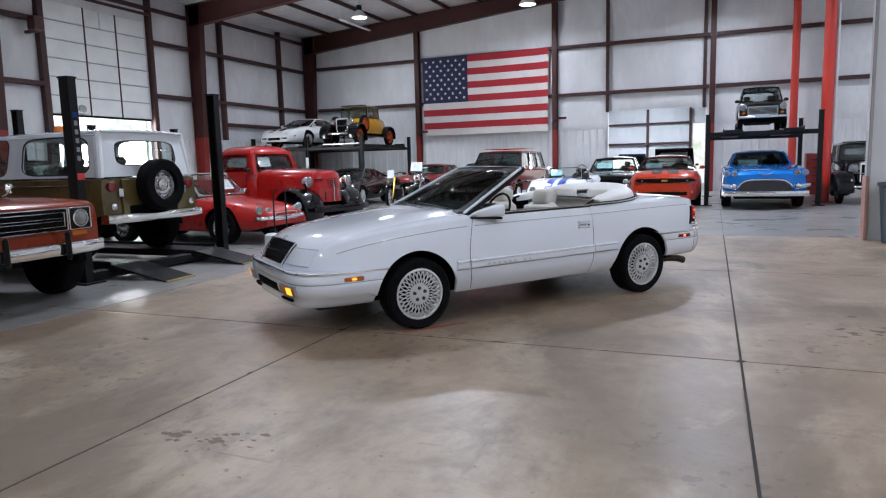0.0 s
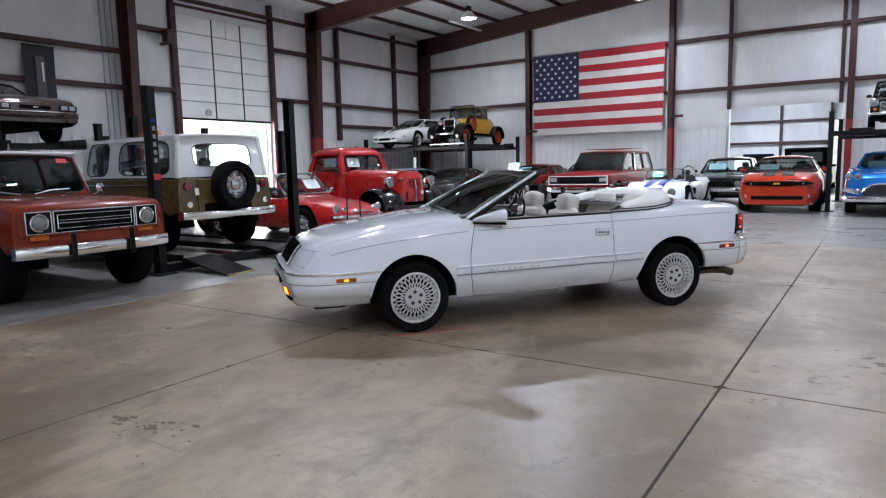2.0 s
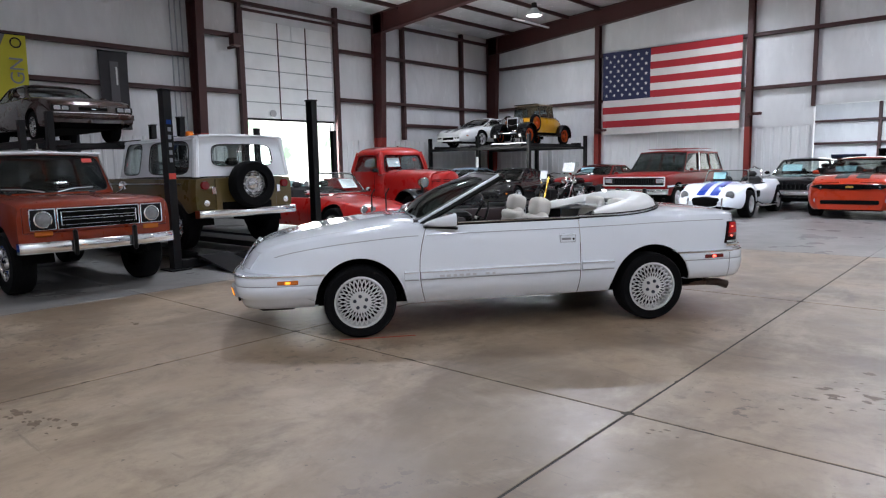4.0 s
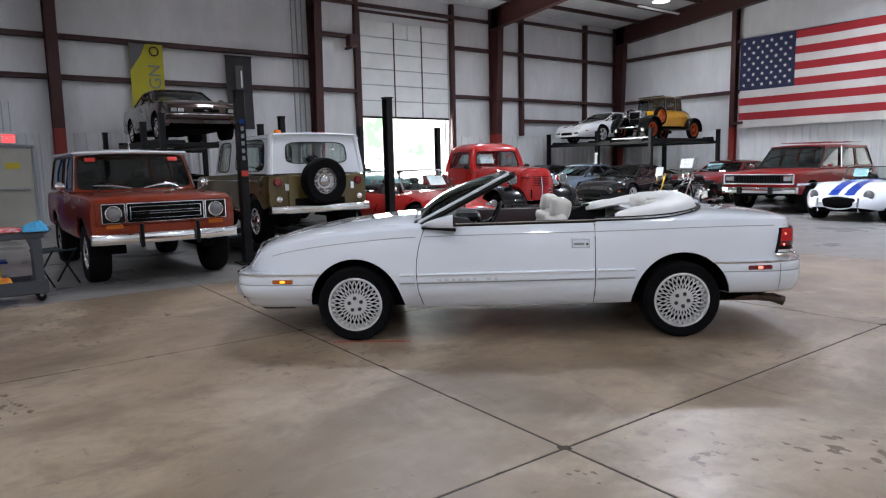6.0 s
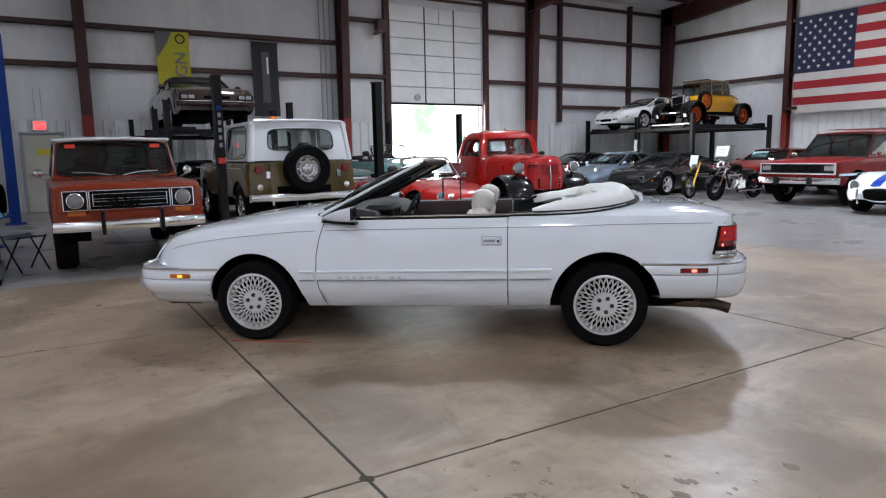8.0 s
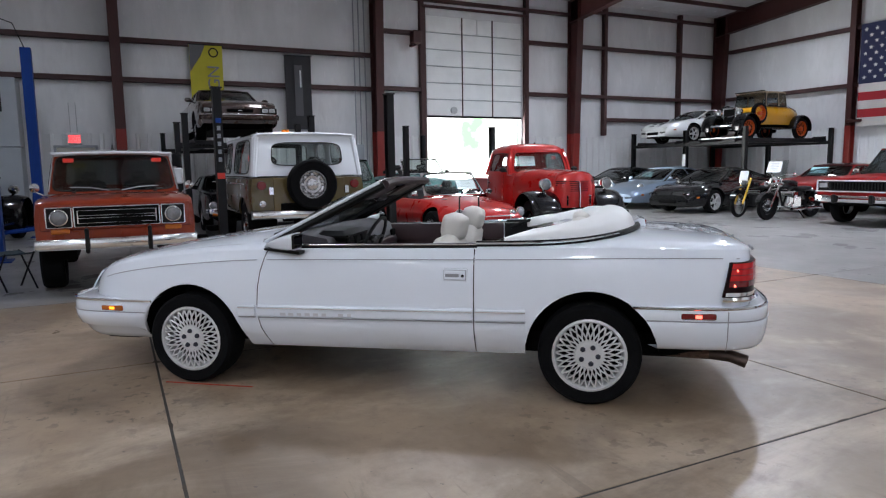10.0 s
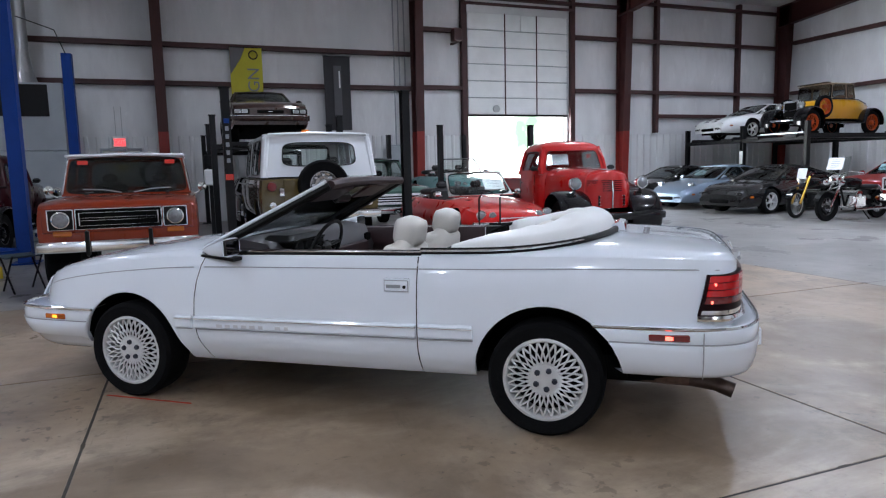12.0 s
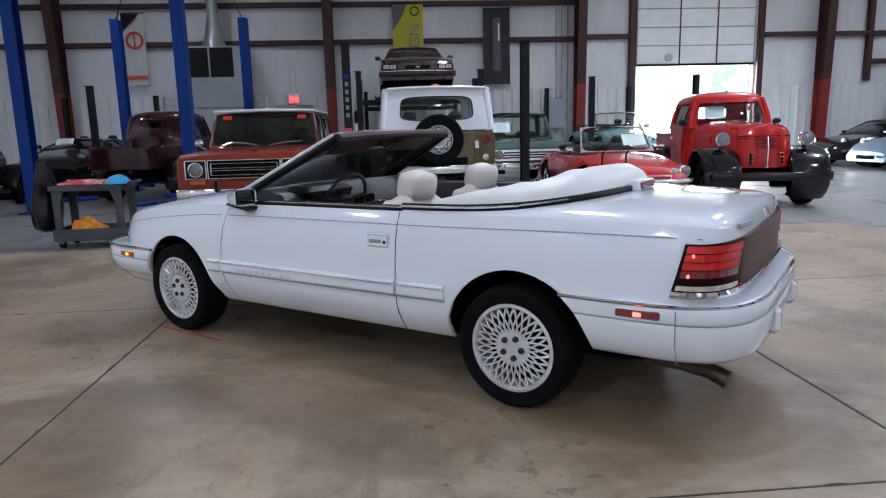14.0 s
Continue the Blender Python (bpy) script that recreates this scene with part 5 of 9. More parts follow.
# Black inner backing that shows in the door gaps.
tub(car, -0.86, 0.86, 0.735, 0.38, 0.80, MAROON_TRIM)
part("sill_board", Geo().box((0, 0, 0.30), (1.7, 1.42, 0.06), 0.01), UNDER, car)
DARK_CHROME = material("dark chrome", (0.05, 0.05, 0.055), 0.22, metal=0.9)
DARK_MIRROR = material("tinted mirror", (0.10, 0.105, 0.12), 0.05, metal=1.0)
NUT = mesh_of("wheel_nut", Geo().lathe([(0.0145, -0.004), (0.0165, 0.004), (0.013, 0.014), (0.0, 0.016)], 8, "y"), material("dark wheel nut", (0.05, 0.055, 0.075), 0.3, metal=0.7))
for w in wheels(car, WB, 1.53, TR, 0.205, 0.208, rims=lace_rim()):
    for k in range(5):
        a = 2 * math.pi * k / 5
        o = new("wheel_nut", NUT)
        o.parent, o.matrix_basis = w, pose(0.05 * math.cos(a), 0.089, 0.05 * math.sin(a))


def side_strip(name, xs, z, h, out, mat, label="", s=1, zf=None, b=0.004):
    """A moulding that follows the flank between two stations."""
    rings = []
    for k in range(15):
        x = xs[0] + (xs[1] - xs[0]) * k / 14
        zz = zf(x) if zf else z
        y0, y1 = LB.y(x, zz - h / 2), LB.y(x, zz + h / 2)
        rings.append([(x, s * (y0 - 0.01), zz - h / 2), (x, s * (y0 + out * 0.6), zz - h / 2 + b * 0.3), (x, s * (y0 + out), zz - h / 2 + b), (x, s * (y1 + out), zz + h / 2 - b), (x, s * (y1 + out * 0.6), zz + h / 2 - b * 0.3), (x, s * (y1 - 0.01), zz + h / 2)])
    return part(name, Geo().loft(rings), mat, car, label)


PALE_LINE = material("pale grey lettering", (0.58, 0.59, 0.61), 0.4)
GREY_LINE = material("grey pinstripe", (0.30, 0.31, 0.33), 0.4)
rake = lambda z: (lambda x: z - 0.0108 * (x - 0.285))
for s in (1, -1):
    for a, b in ((0.80, 0.915), (-0.60, 0.78), (-0.91, -0.62)):
        side_strip("side_moulding", (a, b), 0, 0.080, 0.016, WHITE_PAINT, "white ribbed side moulding", s, rake(0.508), b=0.012)
        side_strip("moulding_line", (a, b), 0, 0.007, 0.013, GREY_LINE, s=s, zf=rake(0.467), b=0.001)
        side_strip("moulding_bead", (a, b), 0, 0.016, 0.025, CHROME, s=s, zf=rake(0.530), b=0.006)
    for a, b in ((0.79, 1.95), (-0.605, 0.72), (-2.2, -0.615)):
        side_strip("pinstripe", (a, b), 0.84, 0.006, 0.002, GREY_LINE, s=s, zf=lambda x: LB.belt(x) - 0.062 + 0.016 * max(-x - 1.0, 0), b=0.001)
    # Lettering on the door moulding.
    for k, w in enumerate((0.015, 0.055, 0.05, 0.045, 0.05, 0.05, 0.045, 0.0, 0.05, 0.04)):
        if w:
            x = 0.66 - k * 0.055
            side_strip("letter_bar", (x - w / 2 + 0.008, x + w / 2 - 0.008), 0.492 - 0.0108 * (x - 0.285), 0.020, 0.0175, PALE_LINE, "grey lettering drawn as bars", s, b=0.001)
    for xc in (WB / 2, -WB / 2):
        g = Geo()
        pts = []
        for k in range(21):
            a = math.pi * ((0.02 if xc > 0 else 0.04) + (0.96 if xc > 0 else 0.86) * k / 20)
            R_arch = 0.366 if xc > 0 else 0.379
            x, z = xc - (0 if xc > 0 else 0.004) + R_arch * math.cos(a), TR + R_arch * math.sin(a)
            pts.append((LB.bent(x, z), s * (LB.y(x, z) - 0.005), z))
        g.tube(pts, 0.006, 6)
        part("arch_lip", g, WHITE_PAINT, car)
    # Door handle: a flush plate with a dark pull and a key lock.
    x, z = -0.495, 0.754
    y = LB.y(x, z)
    h = part("door_handle", Geo().box((x, s * (y - 0.002), z), (0.150, 0.016, 0.080), 0.006), WHITE_PAINT, car)
    part("handle_rim", Geo().box((x, s * (y + 0.005), z), (0.136, 0.006, 0.062), 0.002), GREY_LINE, h)
    part("pull_plate", Geo().box((x, s * (y + 0.008), z), (0.129, 0.006, 0.055), 0.002), WHITE_PAINT, h)
    part("pull_recess", Geo().box((x + 0.016, s * (y + 0.010), z - 0.002), (0.082, 0.005, 0.020), 0.002), GREY_LINE, h)
    part("key_lock", Geo().lathe([(0.0, 0.0), (0.009, 0.0), (0.009, 0.008 * s), (0.0, 0.008 * s)], 12, "y", (x - 0.047, s * (y + 0.008), z - 0.004)), PLASTIC, h)
    # Side markers.
    for x, z, mat, lit, lab in ((1.85, 0.487, AMBER_OFF, AMBER, "amber side marker, lit"), (-1.866, 0.545, RED_LENS, RED_LIT, "red side marker, lit")):
        y = LB.y(1.65 if x > 0 else -1.65, z) + 0.004
        turn = pose(0, 0, 0, 0, 0, s * (-2 if x > 0 else 2))
        mk = part("side_marker", Geo().box((x, s * y, z), (0.165 if x > 0 else 0.185, 0.03, 0.037), 0.006, turn), mat, car, lab)
        part("marker_bulb", Geo().box((x, s * (y + 0.014), z), (0.040 if x > 0 else 0.036, 0.008, 0.020), 0.007, turn), lit, mk)
    # Mirrors.
    rings = []
    for q in (0.0, 0.12, 0.3, 0.5, 0.7, 0.88, 1.0):
        x, e = 0.715 - 0.225 * q, q ** 0.62
        y0, y1, z0, z1 = 0.775 + 0.025 * q, 0.815 + 0.155 * e, 0.892 + 0.004 * q, 0.905 + 0.100 * e
        ring = []
        for k in range(20):
            a = 2 * math.pi * k / 20
            ca, sa = math.cos(a), math.sin(a)
            ring.append((x + 0.035 * (1 - q) * sa, s * ((y0 + y1) / 2 + (y1 - y0) / 2 * math.copysign(abs(ca) ** 0.62, ca)), (z0 + z1) / 2 + (z1 - z0) / 2 * math.copysign(abs(sa) ** 0.62, sa)))
        rings.append(ring)
    mb = part("mirror", Geo().loft(rings), WHITE_PAINT, car, "white wedge-shaped door mirror", angle=70)
    part("mirror_bezel", Geo().box((0.489, s * 0.885, 0.951), (0.012, 0.140, 0.088), 0.005), PLASTIC, mb)
    part("mirror_glass", Geo().box((0.483, s * 0.885, 0.951), (0.008, 0.124, 0.074), 0.003), DARK_MIRROR, mb)
    part("mirror_foot", Geo().loft([[(0.74, s * 0.80, 0.885), (0.74, s * 0.83, 0.885), (0.74, s * 0.83, 0.897), (0.74, s * 0.80, 0.897)], [(0.47, s * 0.79, 0.868), (0.47, s * 0.90, 0.868), (0.47, s * 0.90, 0.888), (0.47, s * 0.79, 0.888)]]), PLASTIC, mb)
    # Belt weatherstrip.
    g = Geo()
    g.tube([(x, s * (LB.y(x, LB.belt(x)) - 0.020), LB.belt(x) + 0.014) for x in np.linspace(0.70, -0.62, 14)], 0.019, 8)
    part("weatherstrip", g, PLASTIC, car)
    g = Geo().tube([(x, s * (LB.y(x, LB.belt(x)) - 0.006), LB.belt(x) + 0.026) for x in np.linspace(0.70, -0.62, 14)], 0.005, 6)
    part("chrome_strip", g, CHROME, car)


def bumper(x0, xe, zs, name, label, n=4.6):
    """A moulded bumper skin running from flank to flank round the end of the car."""
    rows = []
    for z, d in zs:
        row = []
        x0 = math.copysign(WB / 2 + (0.002 if xe > 0 else 0.017) + math.sqrt(max(0.366 ** 2 - (z - TR + 0.005) ** 2, 0.01)), xe)
        W = LB.y(x0, z) + 0.012
        for k in range(49):
            a = math.pi * k / 48
            c, s_ = math.cos(a), math.sin(a)
            row.append((x0 + (xe - x0 - math.copysign(d, xe)) * s_ ** (2 / n), (W - d * 0.6) * math.copysign(abs(c) ** (2 / n), c), z))
        rows.append(row)
    g = Geo().loft(rows, False, False)
    for row in (rows[0], rows[-1]):
        g.loft([row, [(x0 + (q[0] - x0) * 0.70, q[1] * 0.90, q[2] + (0.002 if row is rows[0] else 0.010)) for q in row]], False, False)
    return part(name, g, WHITE_PAINT, car, label, angle=50)


def bumper_line(x0, xe, W, z, r, mat, name, n=4.6, a0=0.0, a1=1.0):
    pts = []
    x0 = math.copysign(WB / 2 + (0.002 if xe > 0 else 0.017) + math.sqrt(max(0.368 ** 2 - (z - TR + 0.005) ** 2, 0.01)), xe)
    W = LB.y(x0, z) + 0.011
    for k in range(41):
        a = math.pi * (a0 + (a1 - a0) * k / 40)
        c, s_ = math.cos(a), math.sin(a)
        pts.append((x0 + (xe - x0) * s_ ** (2 / n), W * math.copysign(abs(c) ** (2 / n), c), z))
    part(name, Geo().tube(pts, r, 5), mat, car)


FB, RB = (1.65, 2.312), (-1.65, -2.318)
for s in (1, -1):
    part("bumper_seam", Geo().tube([(-2.02, s * (LB.y(-1.62, z) + 0.0095), z) for z in (0.345, 0.43, 0.505, 0.575)], 0.003, 4), GREY_LINE, car)
bumper(*FB, [(0.252, 0.10), (0.260, 0.062), (0.295, 0.046), (0.345, 0.040), (0.360, 0.018), (0.42, 0.004), (0.454, 0.0), (0.460, 0.006), (0.466, 0.0), (0.515, 0.002), (0.535, 0.010), (0.545, 0.05)], "front_bumper", "white moulded front bumper", 5.4)
bumper(*RB, [(0.335, 0.06), (0.342, 0.030), (0.365, 0.018), (0.42, 0.006), (0.48, 0.0), (0.509, 0.0), (0.515, 0.006), (0.521, 0.0), (0.568, 0.0), (0.582, 0.007), (0.592, 0.03)], "rear_bumper", "white moulded rear bumper")
bumper_line(1.65, 2.313, LB.y(1.65, 0.46) + 0.013, 0.460, 0.004, GREY_LINE, "bumper_groove", 5.4)
bumper_line(-1.65, -2.318, LB.y(-1.65, 0.515) + 0.013, 0.515, 0.004, GREY_LINE, "bumper_groove")
bumper_line(-1.65, -2.310, LB.y(-1.65, 0.588) + 0.008, 0.588, 0.008, CHROME, "bumper_chrome")
bumper_line(1.65, 2.307, LB.y(1.65, 0.54) + 0.008, 0.540, 0.010, CHROME, "bumper_chrome", 5.4)


def surf(x, y):
    """The height of the painted upper skin."""
    w = LB.y(x, LB.belt(x))
    return LB.belt(x) + 0.012 + max(LB.top(x) - LB.belt(x) - 0.012, 0) * (1 - (abs(y) / w) ** 3.4)


def front_skin(y, z, out=0.0):
    """A place on the front bumper's skin at a given y and z."""
    x0 = WB / 2 + 0.002 + math.sqrt(0.366 ** 2 - (z - TR + 0.005) ** 2)
    sink = float(np.interp(z, (0.295, 0.345, 0.360, 0.42, 0.454), (0.046, 0.040, 0.018, 0.004, 0.0)))
    c = min(abs(y) / (LB.y(x0, z) + 0.012 - 0.6 * sink), 0.999) ** 2.7
    return Vector((x0 + (FB[1] - x0 - sink) * (1 - c * c) ** (1 / 5.4) + out, y + math.copysign(out * 0.5, y), z))


for s in (1, -1):
    lens = lambda y0, y1, z0, z1, out: Geo().grid(lambda u, v: front_skin(s * (y0 + (y1 - y0) * u), z0 + (z1 - z0) * v, out), 10, 3, -0.02 * s)
    part("lamp_pocket", lens(0.425, 0.682, 0.367, 0.446, 0.0015), GREY_LINE, car, angle=60)
    tl = part("turn_lamp", lens(0.435, 0.672, 0.374, 0.440, 0.004), AMBER_OFF, car, "amber front turn lamp, lit", angle=60)
    part("bulb", lens(0.57, 0.645, 0.380, 0.434, 0.0065), AMBER, tl, angle=60)
    part("lower_slot", lens(0.34, 0.56, 0.310, 0.326, 0.002), UNDER, car, angle=60)
    drop = lambda y, z: next((x for x in np.linspace(1.95, 2.25, 121) if surf(x, y) < z), 2.25)
    cover = lambda u, v, up: Vector((drop(0.362 + 0.30 * u, 0.706 - 0.125 * v), s * (0.362 + 0.30 * u), 0.706 - 0.125 * v + up))
    hc = part("headlamp_cover", Geo().grid(lambda u, v: cover(u, v, 0.005), 10, 8, -0.01 * s), WHITE_PAINT, car, "white hidden headlamp door", angle=50)
    for v in (0.0, 1.0):
        part("cover_gap", Geo().tube([cover(u, v, 0.006) for u in np.linspace(-0.05, 1.0, 8)], 0.0028, 4), GREY_LINE, hc)
part("bumper_intake", Geo().grid(lambda u, v: front_skin(-0.30 + 0.60 * u, 0.337 + 0.090 * v, 0.004), 14, 3, 0.02), UNDER, car, "dark slot in the bumper", angle=60)
nose_x = lambda v: 2.252 - 0.112 * v
nose_w = lambda v: 0.285 + 0.055 * v
gr = part("grille", Geo().grid(lambda u, v: (nose_x(v) + 0.004, nose_w(v) * (2 * u - 1), surf(nose_x(v), 0.8 * nose_w(v) * (2 * u - 1)) + 0.010), 10, 6, 0.02), DARK_CHROME, car, "dark egg-crate grille")
for k in range(13):
    w = 2 * k / 12 - 1
    part("grille_bar", Geo().tube([(nose_x(v) + 0.008, nose_w(v) * w, surf(nose_x(v), 0.8 * nose_w(v) * w) + 0.016) for v in (0.02, 0.35, 0.7, 0.98)], 0.004, 5), UNDER, gr)
for k in range(7):
    v = 0.02 + 0.96 * k / 6
    part("grille_bar", Geo().tube([(nose_x(v) + 0.008, nose_w(v) * w, surf(nose_x(v), 0.8 * nose_w(v) * w) + 0.016) for w in np.linspace(-1, 1, 7)], 0.004, 5), UNDER, gr)
ring = [(v, w) for v, w in [(0, q) for q in np.linspace(-1, 1, 7)] + [(q, 1) for q in (0.35, 0.7)] + [(1, q) for q in np.linspace(1, -1, 9)] + [(q, -1) for q in (0.7, 0.35)] + [(0, -1)]]
part("grille_rim", Geo().tube([(nose_x(v) + 0.008, 1.02 * nose_w(v) * w, surf(nose_x(v), 0.8 * nose_w(v) * w) + 0.014) for v, w in ring], 0.007, 6), CHROME, gr, "chrome grille rim")
part("nose_badge", Geo().box((2.125, 0, surf(2.125, 0) + 0.016), (0.03, 0.045, 0.03), 0.008), CHROME, car)
for s in (1, -1):
    part("hood_gap", Geo().tube([(x, s * (LB.y(x, LB.belt(x)) - 0.07), surf(x, LB.y(x, LB.belt(x)) - 0.07) + 0.001) for x in np.linspace(2.03, 0.92, 14)], 0.0012, 4), PALE_LINE, car, "hood edge gap")
part("front_valance", Geo().box((1.95, 0, 0.25), (0.3, 1.3, 0.05), 0.02), PLASTIC, car)

# Cowl, windscreen and its frame.
SCREEN = glass("tinted windscreen", (0.06, 0.068, 0.065), 0.0, 1.08)
WA, WT = (0.76, 0.735, 0.925), (0.03, 0.575, 1.295)
ws = quad((WA[0], -WA[1], WA[2]), (WA[0], WA[1], WA[2]), (WT[0], WT[1], WT[2]), (WT[0], -WT[1], WT[2]), (0.17, 0, 0.035))
cowl = Geo().grid(lambda u, v: Vector(ws(u, 0)) + Vector((0.17 * (1 - v) * (1 - (2 * u - 1) ** 2 * 0.5) - 0.02, 0, -0.012)), 12, 3, 0.012)
part("cowl", cowl, PLASTIC, car, "black cowl panel with wipers", angle=60)
for s, y0, y1 in ((1, 0.55, 0.02), (1, -0.05, -0.58)):
    part("wiper", Geo().tube([ws((y0 + WA[1]) / (2 * WA[1]), 0.03) + Vector((0.03, 0, 0.015)), ws((y1 + WA[1]) / (2 * WA[1]), 0.10) + Vector((0.03, 0, 0.012))], 0.009, 5), PLASTIC, car)
wf = holed(car, ws, (0.06, 0.94, 0.02, 0.92), PLASTIC, None, "windscreen_frame", 0.03, 14, 8)
wf["label"] = "black windscreen surround"
pane = part("pane", Geo().grid(lambda u, v: ws(0.03 + 0.94 * u, 0.015 + 0.91 * v), 14, 8, 0.006), SCREEN, wf)
pane.visible_shadow = False
for s in (0, 1):
    pts = [Vector(ws(s, v)) + Vector((0.012, (0.012 if s else -0.012), 0.004)) for v in np.linspace(0, 1, 9)]
    part("pillar_trim", Geo().tube(pts, 0.012, 7), WHITE_PAINT, wf, "white pillar trim")
    part("pillar_seal", Geo().tube([p + Vector((-0.03, (-0.01 if s else 0.01), -0.018)) for p in pts], 0.024, 8), PLASTIC, wf, "dark pillar lining")
part("header_rail", Geo().tube([Vector(ws(u, 1.0)) + Vector((-0.022, 0, -0.010)) for u in np.linspace(0, 1, 13)], 0.027, 8), MAROON_TRIM, wf, "dark header rail")
part("header_chrome", Geo().tube([Vector(ws(u, 1.0)) + Vector((0.012, 0, 0.012)) for u in np.linspace(0.0, 1, 13)], 0.008, 6), CHROME, wf)
for y in (0.3, -0.3):
    part("sun_visor", Geo().box((0.14, y, 1.225), (0.17, 0.36, 0.022), 0.01, pose(0, 0, 0, 0, 28, 0)), MAROON_TRIM, wf)
part("rear_view_mirror", Geo().box((0.22, 0, 1.185), (0.04, 0.22, 0.065), 0.015), PLASTIC, wf)

# Cabin.
DASH_GREY = material("grey padded vinyl", (0.046, 0.041, 0.045), 0.55, grain=0.15, scale=150)
g = Geo().loft([[(0.86, y, 0.80), (0.80, y, 0.942), (0.54, y, 0.975), (0.37, y, 0.945), (0.30, y, 0.80), (0.34, y, 0.62), (0.7, y, 0.6)] for y in (-0.70, -0.6, 0, 0.6, 0.70)])
part("dashboard", g, DASH_GREY, car, "grey padded dashboard", angle=60)
part("instrument_hood", Geo().box((0.38, 0.37, 0.95), (0.22, 0.44, 0.07), 0.03), PLASTIC, car)
part("instrument_face", Geo().box((0.285, 0.37, 0.90), (0.02, 0.38, 0.11), 0.01), UNDER, car)
for y in (0.24, 0.37, 0.50):
    part("dial", Geo().lathe([(0.0, -0.006), (0.045, -0.006), (0.05, 0.0), (0.0, 0.0)], 16, "x", (0.274, y, 0.90)), PLASTIC, car, "dark round dial")
part("glove_panel", Geo().box((0.31, -0.33, 0.76), (0.03, 0.52, 0.16), 0.012), MAROON_TRIM, car)
for y in (0.62, 0.06, -0.06, -0.62):
    part("air_vent", Geo().box((0.318, y, 0.86), (0.02, 0.09, 0.06), 0.008), UNDER, car)
steering(car, 0.17, 0.37, 0.885, 0.19, 66)
part("steering_column", Geo().tube([(0.19, 0.37, 0.885), (0.4, 0.37, 0.8)], 0.04, 8), PLASTIC, car)
part("console", Geo().box((-0.05, 0, 0.45), (0.9, 0.2, 0.32), 0.03), MAROON_TRIM, car)


for y in (0.37, -0.37):
    st = part("front_seat", puffy((-0.03, y, 0.50), (0.56, 0.54, 0.2)), VINYL_CREAM, car, "cream leather bucket seat", angle=60)
    part("seat_back", puffy((-0.34, y, 0.70), (0.17, 0.54, 0.56), pose(0, 0, 0, 0, -14, 0)), VINYL_CREAM, st, angle=60)
    part("headrest", puffy((-0.405, y, 0.998), (0.165, 0.262, 0.178), pose(0, 0, 0, 0, -10, 0), 3.4), VINYL_CREAM, st, "cream leather headrest", angle=60)
    for dy in (-0.06, 0.06):
        part("headrest_post", Geo().tube([(-0.395, y + dy, 0.88), (-0.40, y + dy, 0.96)], 0.008, 6), CHROME, st)
    part("shoulder_bolster", puffy((-0.36, y, 0.885), (0.16, 0.50, 0.10), None, 2.6), VINYL_CREAM, st, angle=60)
rs = part("rear_seat", puffy((-0.98, 0, 0.56), (0.42, 0.84, 0.2)), VINYL_CREAM, car, "cream leather rear bench", angle=60)
part("seat_back", puffy((-1.17, 0, 0.82), (0.16, 1.1, 0.30), pose(0, 0, 0, 0, -16, 0)), VINYL_CREAM, rs, angle=60)
for y in (0.28, -0.28):
    part("rear_pad", puffy((-1.22, y, 1.00), (0.12, 0.34, 0.1)), VINYL_CREAM, rs, angle=60)
for s in (1, -1):
    dp = part("door_trim", Geo().box((0.1, s * 0.755, 0.70), (1.36, 0.035, 0.30), 0.012), MAROON_TRIM, car, "dark maroon door lining")
    part("armrest", Geo().box((-0.02, s * 0.715, 0.66), (0.5, 0.07, 0.07), 0.025), VINYL_CREAM, dp, "cream armrest")
    part("pocket_panel", Geo().box((0.0, s * 0.733, 0.76), (0.7, 0.02, 0.13), 0.01), VINYL_CREAM, dp, "cream upper panel")
    part("speaker_plate", Geo().box((-0.35, s * 0.722, 0.76), (0.2, 0.02, 0.09), 0.01), BLACK, dp)
    part("quarter_trim", Geo().box((-0.95, s * 0.73, 0.79), (0.66, 0.05, 0.20), 0.02), VINYL_CREAM, car, "cream rear side panel", angle=50)

# Dark caps over the inner edge of the body sides.
for s in (1, -1):
    for a, b, mat in ((0.69, -0.60, MAROON_TRIM), (-0.61, -1.0, PLASTIC)):
        rings = []
        for x in np.linspace(a, b, 12):
            w, z = LB.y(x, LB.belt(x)), LB.belt(x)
            sec = ((-0.028, 0.026), (-0.06, 0.029), (-0.104, 0.024), (-0.114, 0.0), (-0.114, -0.10), (-0.106, -0.10), (-0.098, 0.0), (-0.06, 0.012))
            rings.append([(x, s * (w + dy), z + dz) for dy, dz in sec])
        part("door_cap", Geo().loft(rings), mat, car, "dark inner door cap", angle=50)

# Folded top under its boot: a padded vinyl horseshoe, highest across the back, its arms tapering forward.
def boot_outer(a, k=1.0):
    e = math.sin(a) ** (2 / 2.9)
    c = math.cos(a)
    return -0.735 - 0.835 * k * e, 0.775 * k * math.copysign(abs(c) ** (2 / 2.9), c), e


